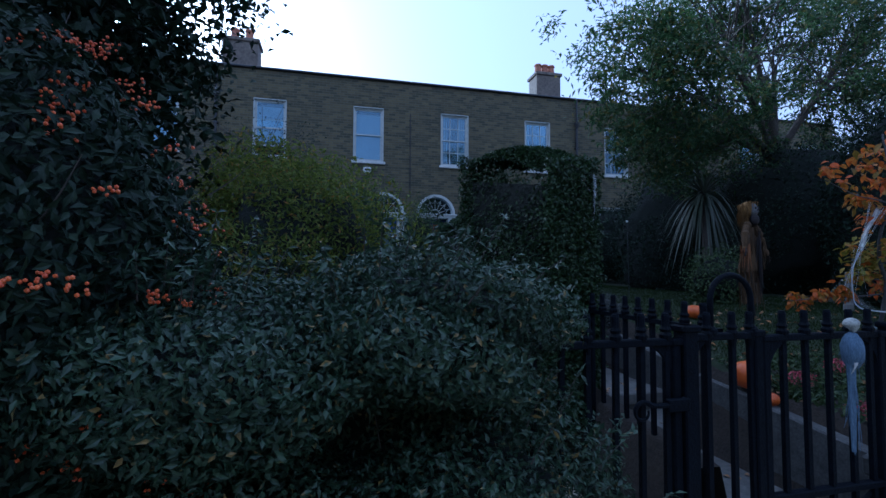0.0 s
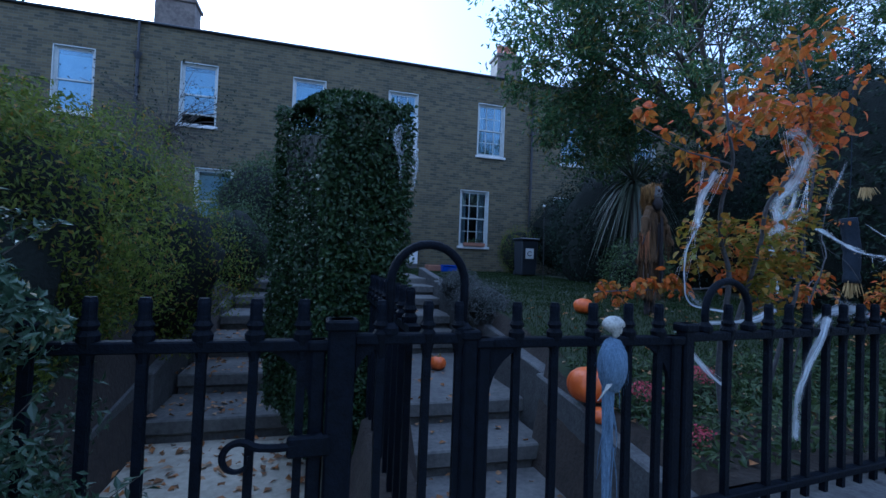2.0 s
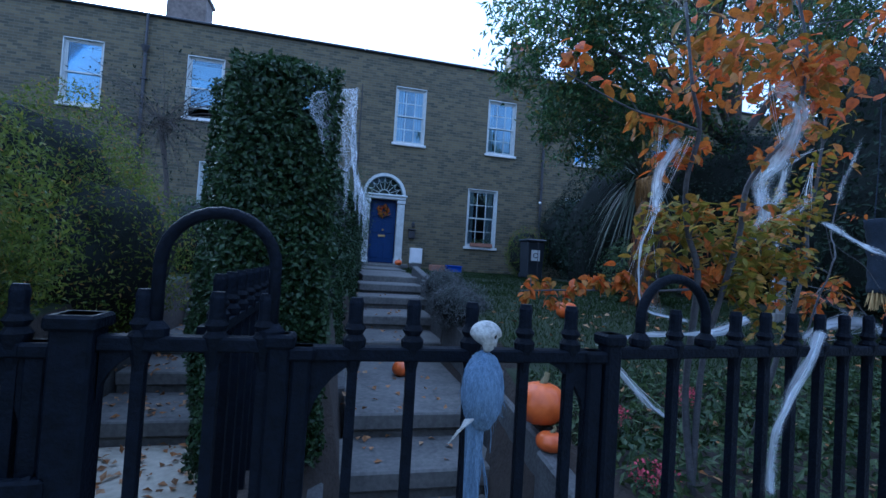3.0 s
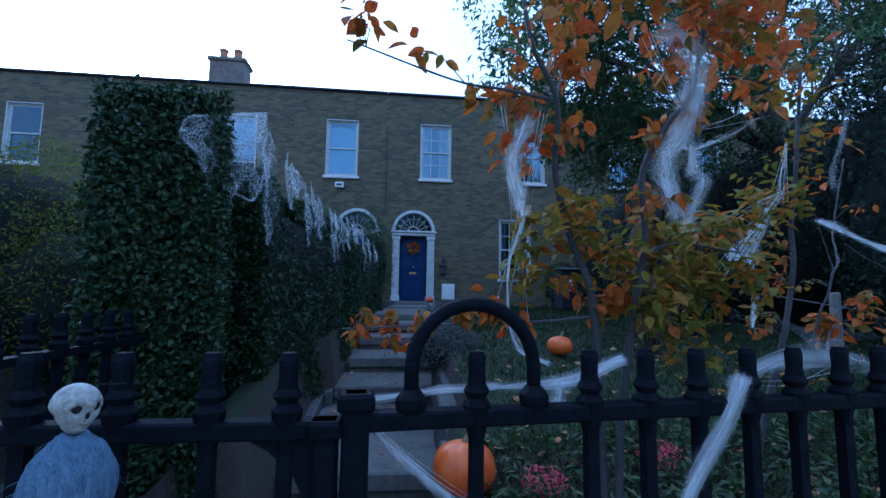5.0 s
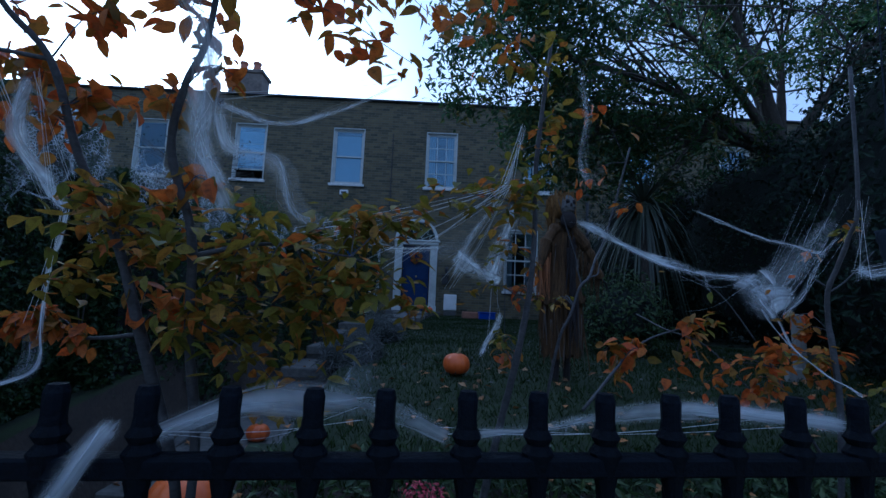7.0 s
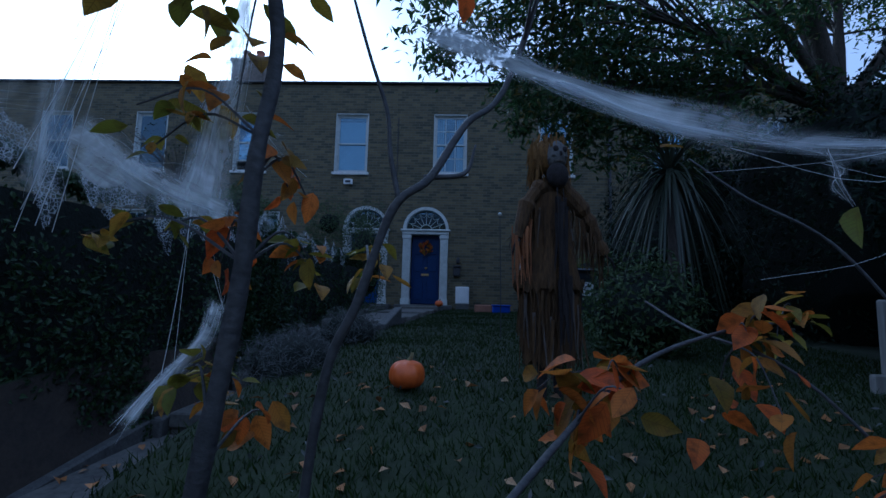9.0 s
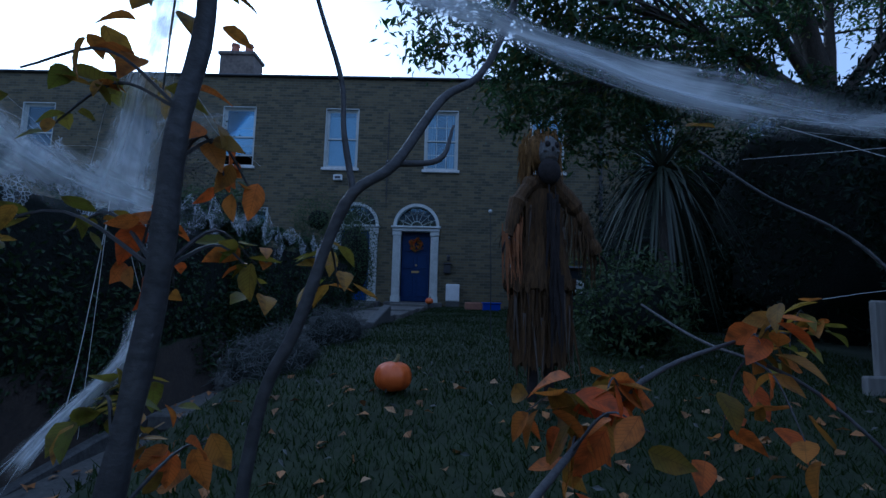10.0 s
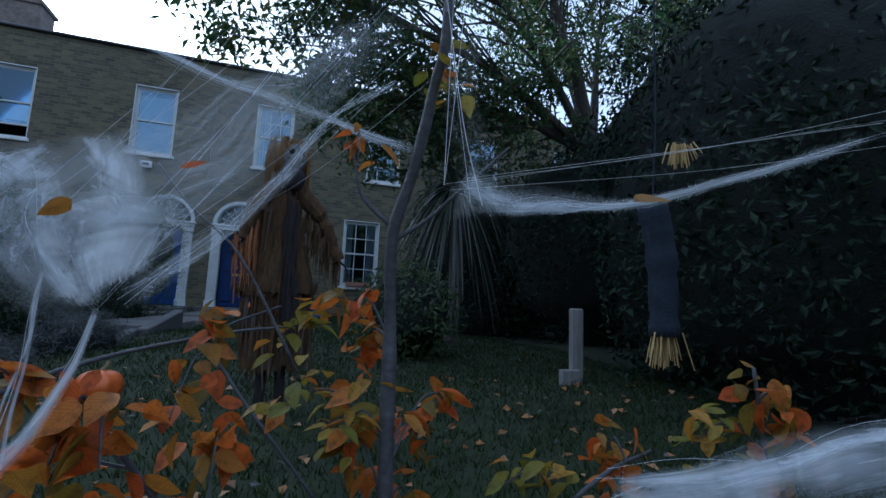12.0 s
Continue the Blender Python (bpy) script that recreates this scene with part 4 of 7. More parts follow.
def box_hedge(name, label, path, half, top, zb, n, leaf, length, width, seed, dip=0.0):
    """Clipped hedge along a line of (x, y): rounded box with a leafy skin."""
    g = np.random.default_rng(seed)
    P = [Vector((*p, 0)) for p in path]
    t = thing(name, label, "hedge", (path[0][0], path[0][1], zb))
    pos, nor = [], []
    bm = bmesh.new()
    tot = sum((b - a).length for a, b in zip(P, P[1:]))
    for a, b in zip(P, P[1:]):
        d = (b - a).normalized()
        s = Vector((d.y, -d.x, 0))
        k = int(n * (b - a).length / tot)
        u = g.uniform(-half * 0.9, (b - a).length + half * 0.9, k)
        ang = g.uniform(-0.35, math.pi + 0.35, k)
        # superellipse section
        ca, sa = np.cos(ang), np.sin(ang)
        e = 0.6
        cx_ = np.sign(ca) * np.abs(ca) ** e * half
        h = top - zb
        cz = zb + h * 0.5 + np.sign(sa) * np.abs(sa) ** e * h * 0.5
        low = g.uniform(0, 1, k)
        side = np.abs(ca) > 0.5
        cz = np.where(side, zb + low * (cz - zb), cz)
        jit = 1 + 0.1 * np.sin(u * 5 + cz * 4) + 0.07 * np.sin(u * 11 - cz * 7)
        cx_ = cx_ * jit * g.uniform(0.86, 1.04, k)
        for q_ in range(k):
            p = a + d * float(u[q_]) + s * float(cx_[q_])
            pos.append((p.x, p.y, cz[q_] + 0.04 * math.sin(u[q_] * 7 + cx_[q_] * 9)))
            nn = s * float(ca[q_]) + Vector((0, 0, float(sa[q_])))
            nor.append(tuple(nn))
        # end caps
        for end, dirn in ((a - d * half * 0.85, -d), (b + d * half * 0.85, d)):
            for _ in range(int(k * 0.3)):
                p = end + s * float(g.uniform(-half, half)) + dirn * float(g.normal(0, 0.03))
                pos.append((p.x, p.y, float(g.uniform(zb, top))))
                nor.append(tuple(dirn))
        # solid near-black block painted as the shade within the hedge
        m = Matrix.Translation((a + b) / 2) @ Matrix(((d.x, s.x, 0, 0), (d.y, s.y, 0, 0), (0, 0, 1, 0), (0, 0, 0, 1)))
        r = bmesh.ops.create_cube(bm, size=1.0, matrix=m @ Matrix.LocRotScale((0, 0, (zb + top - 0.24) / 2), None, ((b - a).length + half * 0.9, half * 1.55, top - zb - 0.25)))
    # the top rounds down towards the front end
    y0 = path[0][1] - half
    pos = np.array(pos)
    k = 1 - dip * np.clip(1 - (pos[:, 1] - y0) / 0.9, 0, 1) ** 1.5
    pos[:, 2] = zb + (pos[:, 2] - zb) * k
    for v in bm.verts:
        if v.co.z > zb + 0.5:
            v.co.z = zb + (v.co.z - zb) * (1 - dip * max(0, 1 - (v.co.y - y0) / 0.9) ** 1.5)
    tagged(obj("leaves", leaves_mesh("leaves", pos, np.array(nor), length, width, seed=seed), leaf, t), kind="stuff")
    part("shade_core", bm, TWIG_SHADE, t)
    return settle(t)


box_hedge("clipped_hedge", "tall clipped dark green hedge column draped with web", [(4.38, 2.3), (4.18, 2.9)], 0.26, 2.66, 0.5, 46000, L_HEDGE, 0.034, 0.021, 3, 0.1)
box_hedge("clipped_hedge", "long dark green hedge beside the stone steps", [(4.4, 3.3), (4.66, 6.0), (4.9, 9.5)], 0.31, 2.35, 0.45, 74000, L_HEDGE, 0.046, 0.026, 4)
bush("front_hedge", "overgrown broad-leaved hedge spilling over the railings", "hedge",
     [((2.45, 0.72, 1.34), (0.62, 0.5, 0.25), 24000), ((3.08, 0.74, 1.43), (0.5, 0.46, 0.26), 22000), ((2.45, 0.62, 0.52), (0.8, 0.56, 0.62), 34000), ((3.28, 0.66, 0.55), (0.56, 0.5, 0.72), 28000), ((2.85, 0.95, 1.0), (0.75, 0.25, 0.6), 10000), ((1.6, 0.7, 0.7), (0.9, 0.5, 0.8), 9000)],
     L_FRONT, 0.03, 0.0135, 0.66, 5, 0.3, 0.66, zmin=0.02)
fh = bpy.data.objects["front_hedge"]
g = np.random.default_rng(15)
sp_, sn_ = [], []
tw = bmesh.new()
for k in range(130):
    c, r = (((2.45, 0.72, 1.36), (0.66, 0.5, 0.27)), ((3.08, 0.74, 1.43), (0.5, 0.46, 0.26)), ((3.28, 0.66, 0.55), (0.56, 0.5, 0.72)))[k % 3]
    az, el = g.uniform(0, 6.283), g.uniform(0.35, 1.4)
    d = Vector((math.cos(az) * math.cos(el), math.sin(az) * math.cos(el), math.sin(el)))
    a = Vector((c[0] + d.x * r[0] * 0.95, c[1] + d.y * r[1] * 0.95, c[2] + d.z * r[2] * 0.95))
    b = a + (d + Vector((0.4, 0, 0.5))).normalized() * g.uniform(0.08, 0.2)
    line = smooth_line([a, a.lerp(b, 0.5) + Vector((0, 0, 0.01)), b], 5)
    tube(tw, line, 0.0022, 0.0009, 4)
    for q in line[2:]:
        for _ in range(2):
            sp_.append(tuple(q))
            sn_.append((0.2 * g.normal(), 0.2 * g.normal(), 1.0))
o = obj("shoot_leaves", leaves_mesh("shoot_leaves", np.array(sp_), np.array(sn_), 0.04, 0.014, 0.0, 0.5, 16), L_FRONT, fh)
tagged(o, kind="stuff")
o.matrix_parent_inverse = Matrix.Translation(fh.location).inverted()
o = tagged(part("shoot_work", tw, BARK, fh), kind="stuff")
o.matrix_parent_inverse = Matrix.Translation(fh.location).inverted()
bb = bush("berry_bush", "dense evergreen bush with clusters of orange berries", "bush",
          [((1.75, 0.75, 1.45), (0.68, 0.6, 0.95), 36000), ((1.2, 0.6, 1.2), (0.7, 0.6, 1.2), 9000)], L_DARK, 0.042, 0.019, 0.7, 8, 0.3, 0.66, zmin=0.02)
g = np.random.default_rng(12)
ico = bmesh.new()
bmesh.ops.create_icosphere(ico, subdivisions=1, radius=1.0)
iv = np.array([v.co[:] for v in ico.verts])
itri = np.array([[v.index for v in f.verts] for f in ico.faces])
ico.free()
bp, bd = blob_points(260, (1.75, 0.75, 1.45), (0.69, 0.61, 0.96), 0.95, 5, 0.28)
sel = bd[:, 1] < 0.35
bv, bf, n0 = [], [], 0
for p in bp[sel]:
    n = int(g.integers(8, 26))
    c = p + g.normal(0, 1, (n, 3)) * np.array((0.027, 0.027, 0.01))
    bv.append((c[:, None, :] + iv[None] * g.uniform(0.004, 0.006, n)[:, None, None]).reshape(-1, 3))
    bf.append((itri[None] + (n0 + np.arange(n) * len(iv))[:, None, None]).reshape(-1, 3))
    n0 += n * len(iv)
o = tagged(obj("berries", mesh_np("berries", np.concatenate(bv), np.concatenate(bf)), BERRY, bb), kind="stuff")
o.matrix_parent_inverse = Matrix.Translation(bb.location).inverted()
bm = bmesh.new()
for k in range(34):
    p, d = blob_points(1, (1.75, 0.75, 1.45), (0.66, 0.58, 0.93), 0.98, 100 + k, 0.2)
    a = Vector(p[0])
    dd = (Vector(d[0]) + Vector((0.3, 0, 0.5))).normalized()
    tube(bm, smooth_line([a, a + dd * 0.1, a + dd * 0.2 + Vector((0, 0, 0.02))], 3), 0.003, 0.001, 4)
o = tagged(part("twig_work", bm, BARK, bb), kind="stuff")
o.matrix_parent_inverse = Matrix.Translation(bb.location).inverted()

bush("golden_shrub", "feathery yellow-green shrub behind the berry bush", "shrub",
     [((2.45, 2.4, 1.55), (0.78, 0.66, 0.88), 46000), ((2.15, 4.2, 1.85), (0.9, 0.85, 1.0), 24000), ((2.85, 4.1, 1.4), (0.66, 0.8, 0.82), 12000), ((0.9, 4.3, 1.5), (0.95, 0.8, 0.95), 10000)], L_GOLD, 0.042, 0.014, 0.74, 21, 0.55, 0.6, zmin=0.7)
bush("garden_shrub", "dark green garden shrub beside the concrete path", "shrub", [((2.4, 2.7, 1.15), (0.6, 0.6, 0.6), 6000), ((1.5, 2.8, 1.2), (0.7, 0.6, 0.65), 4000)], L_MID, 0.045, 0.02, 0.8, 22, 0.35, 0.7, zmin=0.6)
bush("garden_shrub", "loose dark shrub at the end of the long hedge", "shrub", [((4.98, 10.9, 2.3), (0.55, 0.5, 1.35), 10000)], L_MID, 0.055, 0.02, 0.55, 29, 0.6, 0.1, zmin=1.0)
bush("garden_shrub", "straggling climber spread over the brick beside the blue door", "shrub", [((3.55, 13.0, 3.5), (0.75, 0.5, 0.75), 2200), ((3.2, 12.8, 2.4), (0.6, 0.5, 1.1), 2400)], L_MID, 0.07, 0.026, 0.35, 30, 0.7, 0.1, zmin=1.0)
bush("garden_shrub", "round dark shrub standing near the blue door", "shrub", [((3.15, 8.6, 2.3), (0.85, 0.8, 1.15), 9000)], L_MID, 0.06, 0.03, 0.8, 23, 0.3, 0.7, zmin=1.0)
bush("garden_shrub", "low dark shrub at the edge of the path", "shrub", [((3.0, 6.6, 1.6), (0.6, 0.7, 0.7), 5000)], L_MID, 0.05, 0.022, 0.8, 24, 0.3, 0.7, zmin=0.9)
bush("garden_shrub", "leafy shrub under the ground floor window", "shrub", [((10.3, 12.6, 1.9), (0.6, 0.6, 0.8), 5000)], L_GOLD, 0.06, 0.022, 0.8, 25, 0.3, 0.7, zmin=1.1)
bush("climber", "dark climbing shrub spread along the house foot", "shrub", [((11.8, 12.4, 2.5), (1.2, 1.0, 1.35), 9000), ((13.6, 12.6, 2.6), (1.4, 1.0, 1.5), 6000)], L_DARK, 0.08, 0.035, 0.8, 26, 0.3, 0.7, zmin=1.1)
bush("lavender", "grey lavender clump beside the stone steps", "shrub", [((5.95, 4.2, 1.1), (0.3, 0.6, 0.26), 4200), ((6.05, 5.3, 1.2), (0.28, 0.6, 0.28), 3200)], L_LAV, 0.07, 0.006, 0.75, 27, 0.3, 0.7, zmin=0.9)
bush("garden_shrub", "loose green shrub beside the scarecrow figure", "shrub", [((8.6, 5.0, 1.5), (0.5, 0.5, 0.5), 3500)], L_MID, 0.06, 0.025, 0.7, 28, 0.4, 0.6, zmin=1.0)
bush("evergreen_screen", "tall dark evergreen shrubs screening the side of the lawn", "hedge",
     [((12.2, 9.8, 2.7), (1.4, 1.8, 1.6), 14000), ((11.9, 6.7, 2.6), (1.5, 1.9, 1.75), 16000), ((11.3, 3.5, 2.5), (1.5, 1.7, 2.1), 24000), ((11.5, 1.1, 2.5), (1.4, 1.3, 2.2), 14000), ((10.9, 8.6, 2.3), (1.5, 1.4, 1.9), 15000)], L_DARK, 0.08, 0.036, 0.84, 33, 0.3, 0.75, zmin=0.7)
bush("garden_shrub", "low dark shrub beside the railing and path", "shrub", [((2.2, 2.0, 0.95), (0.5, 0.75, 0.6), 5000)], L_MID, 0.05, 0.022, 0.8, 34, 0.3, 0.7, zmin=0.5)


def tree(name, label, base, top, lean, lobes, per, leaf, length, width, clump_r, seed, trunk_r, shell=0.35):
    """Tapered trunk, limbs to the clumps, a gappy crown of loose leaves. lobes: (centre, radii, clumps)."""
    g = np.random.default_rng(seed)
    t = thing(name, label, "tree", base)
    b, c = Vector(base), Vector(top)
    bm = bmesh.new()
    trunk = smooth_line([b, b.lerp(c, 0.5) + Vector((lean, 0.1, 0)), c], 6)
    tube(bm, trunk, trunk_r, trunk_r * 0.45, 10, wob=0.15)
    part("trunk", bm, BARK, t, smooth=True)
    tw = bmesh.new()
    P = []
    for q, (lc, lr, n) in enumerate(lobes):
        p, d = blob_points(n, lc, lr, shell, seed + q, 0.35)
        P.append(p)
        # one limb to each lobe, boughs from it to the clumps
        s = trunk[len(trunk) * 2 // 3]
        bm = bmesh.new()
        limb = smooth_line([s, s.lerp(Vector(lc), 0.5) + Vector((0, 0, 0.3)), Vector(lc)], 6)
        tube(bm, limb, trunk_r * 0.4, 0.015, 7, wob=0.2)
        part("limb", bm, BARK, t, smooth=True)
        for k in range(0, len(p), 2):
            e = Vector(p[k])
            s = limb[int(g.integers(len(limb) // 3, len(limb)))]
            tube(tw, smooth_line([s, s.lerp(e, 0.55) + Vector((0, 0, 0.12)), e], 4), trunk_r * 0.09, 0.005, 5)
    tagged(part("branchwork", tw, BARK, t), kind="stuff")
    p = np.concatenate(P)
    pos = (p[:, None, :] + g.normal(0, 1, (len(p), per, 3)) * np.array(clump_r) * g.uniform(0.5, 1.3, (len(p), 1, 1))).reshape(-1, 3)
    nor = np.tile((0.0, 0.0, 1.0), (len(pos), 1))
    tagged(obj("crown", leaves_mesh("crown", pos, nor, length, width, droop=0.9, seed=seed), leaf, t), kind="stuff")
    return settle(t)


tree("broadleaf_tree", "large spreading tree with small leaves over the lawn", (12.7, 7.2, 0.9), (11.2, 6.4, 5.6), 0.2,
     [((9.2, 5.6, 5.7), (2.9, 1.9, 1.8), 66), ((10.9, 7.2, 7.1), (1.5, 1.2, 1.2), 75), ((7.6, 5.3, 4.7), (0.95, 1.0, 1.15), 80), ((12.2, 7.0, 6.6), (2.2, 2.0, 1.8), 50), ((13.4, 6.2, 5.8), (1.6, 1.4, 1.7), 120), ((14.6, 6.6, 7.0), (1.8, 1.5, 1.8), 90), ((9.9, 5.8, 7.4), (2.6, 1.8, 1.2), 44), ((8.6, 6.2, 4.0), (1.1, 0.9, 0.75), 60), ((10.3, 6.7, 4.1), (1.4, 1.1, 0.95), 60)], 92, L_TREE, 0.115, 0.038, (0.17, 0.17, 0.12), 41, 0.2)
tree("evergreen_tree", "dense dark evergreen tree beside the railings", (0.4, 2.7, 0.7), (0.45, 2.6, 4.0), 0.1, [((0.45, 2.6, 3.7), (1.5, 1.2, 2.7), 1300)], 48, L_DARK, 0.085, 0.052, (0.17, 0.17, 0.15), 42, 0.12, 0.2)
tree("bare_shrub_tree", "half-bare twiggy tree before the upper window", (1.0, 10.2, 1.0), (1.0, 10.2, 4.0), 0.2, [((1.0, 10.2, 4.1), (1.7, 0.8, 1.5), 260)], 5, L_DARK, 0.07, 0.03, (0.16, 0.16, 0.14), 44, 0.07, 0.1)


def cordyline(at):
    t = thing("cordyline_palm", "palm-like plant with a drooping mop of strap leaves", "palm", at)
    bm = bmesh.new()
    x, y, z = at
    tube(bm, smooth_line([Vector((x, y, z)), Vector((x + 0.05, y, z + 1.0)), Vector((x, y, z + 2.0))], 5), 0.09, 0.07, 9, wob=0.2)
    part("trunk", bm, BARK, t)
    g = np.random.default_rng(3)
    V, F = [], []
    c = np.array((x, y, z + 2.0))
    for k in range(170):
        az = g.uniform(0, 6.283)
        el = g.uniform(-0.9, 1.3)
        L = g.uniform(0.5, 1.0)
        d = np.array((math.cos(az) * math.cos(el), math.sin(az) * math.cos(el), math.sin(el)))
        side = np.cross(d, (0, 0, 1.0))
        side /= np.linalg.norm(side)
        sag = g.uniform(0.9, 1.6) if el < 0.6 else g.uniform(0.1, 0.5)
        n0 = len(V)
        for i in range(6):
            u = i / 5
            p = c + d * L * u + np.array((0, 0, -sag * u * u * L))
            w = 0.017 * (1 - u) ** 0.6 + 0.002
            V += [p - side * w, p + side * w]
        for i in range(5):
            F.append((n0 + 2 * i, n0 + 2 * i + 1, n0 + 2 * i + 3, n0 + 2 * i + 2))
    tagged(obj("strap_leaves", mesh_np("strap_leaves", np.array(V), np.array(F)), L_CORD, t), kind="stuff")
    return settle(t)


cordyline((9.4, 6.1, 1.05))

# ---- autumn saplings by the railings ----


def big_leaf(seed):
    """One toothed oval leaf with a midrib fold, tip along +y, one metre long."""
    g = np.random.default_rng(seed)
    prof = ((0.0, 0.0), (0.1, 0.13), (0.25, 0.24), (0.45, 0.28), (0.65, 0.23), (0.83, 0.12), (1.0, 0.0))
    curl, twist = g.uniform(-0.25, 0.35), g.uniform(-0.5, 0.5)
    V, F = [], []
    for u, w in prof:
        z = -curl * u * u
        tw = twist * u
        for s in (-1, 0, 1):
            ww = w * g.uniform(0.9, 1.1)
            V.append((s * ww * math.cos(tw), u + 0.02 * s * s, z + abs(s) * ww * 0.35 + s * ww * math.sin(tw)))
    for k in range(len(prof) - 1):
        for s in (0, 1):
            a = 3 * k + s
            F.append((a, a + 1, a + 4, a + 3))
    V.append((0, -0.22, 0.02))
    V.append((0.012, -0.22, 0.02))
    F.append((len(V) - 2, len(V) - 1, 1))
    me = bpy.data.meshes.new("leaf")
    me.from_pydata(V, [], F)
    uvs = me.uv_layers.new(name="UVMap")
    for lp in me.loops:
        i = lp.vertex_index
        w = prof[i // 3][1] if i < 3 * len(prof) else 0.0
        uvs.data[lp.index].uv = ((i % 3 - 1) * w if w else 0.0, prof[i // 3][0] if i < 3 * len(prof) else -0.2)
    me.shade_smooth()
    return me


LEAF_A, LEAF_G = [], []
for k in range(6):
    me = big_leaf(50 + k)
    me.materials.append(L_AUT)
    LEAF_A.append(me)
    me = me.copy()
    me.materials.clear()
    me.materials.append(L_AUTG)
    LEAF_G.append(me)


def sapling(label, at, stems, clusters, seed, more=1.0):
    """Thin-stemmed young tree. stems: (points, radius, end radius). clusters: centre, spread, leaves, leaf length, turning or autumn."""
    g = np.random.default_rng(seed)
    t = thing("autumn_sapling", label, "tree", at, group="young trees behind the railings")
    lines = []
    for pts, r0, r1 in stems:
        line = smooth_line(pts, 6)
        lines += line
        bm = bmesh.new()
        tube(bm, line, r0, r1, 8, wob=0.18)
        part("stem", bm, SMOOTHBARK, t, smooth=True)
    tw = bmesh.new()
    total, rest_p = 0, []
    for c, spread, n, length, kind in clusters:
        c = Vector(c)
        s = min(lines, key=lambda q_: (q_ - c).length + max(0, q_.z - c.z) * 0.5)
        ends = []
        for k in range(max(2, n // 7)):
            e = c + Vector(g.normal(0, 1, 3)) * spread * 0.8
            m_ = s.lerp(e, 0.5) + Vector((0, 0, 0.03))
            line = smooth_line([s, m_, e], 5)
            tube(tw, line, 0.0019, 0.0008, 4)
            ends.append(line)
        for k in range(round(n * more * (1.35 if kind == "turning" else 1.0))):
            line = ends[int(g.integers(len(ends)))]
            q_ = line[int(g.integers(len(line) // 2, len(line)))] + Vector(g.normal(0, 1, 3)) * spread * 0.3
            me = (LEAF_G if kind == "turning" else LEAF_A)[int(g.integers(6))]
            flat = 0.35 if kind == "turning" else 0.8
            d = Vector((g.normal(), g.normal(), -abs(g.normal()) * flat - 0.12)).normalized()
            rot = d.to_track_quat('Y', 'Z').to_matrix().to_4x4() @ Matrix.Rotation(g.normal(0, flat), 4, 'Y')
            L = length * g.uniform(0.5, 1.05) * (0.88 if kind == "turning" else 1.0)
            mw = Matrix.Translation(q_) @ rot @ Matrix.Scale(L, 4)
            total += 1
            if total > 300:
                rest_p.append((me, mw))
                continue
            o = new("leaf", me)
            o.parent = t
            o.matrix_basis = mw
    for grp, m_ in ((LEAF_A, L_AUT), (LEAF_G, L_AUTG)):
        V, F = [], []
        for me, mw in rest_p:
            if me in grp:
                n0 = len(V)
                V += [tuple(mw @ v.co) for v in me.vertices]
                F += [tuple(n0 + i for i in p.vertices) for p in me.polygons]
        if V:
            me = bpy.data.meshes.new("leaf_mass")
            me.from_pydata(V, [], F)
            uvs = me.uv_layers.new(name="UVMap")
            flat_uv = [tuple(q_.uv) for src, _ in rest_p if src in grp for q_ in src.uv_layers[0].data]
            for k, q_ in enumerate(flat_uv):
                uvs.data[k].uv = q_
            me.shade_smooth()
            tagged(obj("leaf_mass", me, m_, t), kind="stuff")
    tagged(part("twig_work", tw, SMOOTHBARK, t), kind="stuff")
    return settle(t)


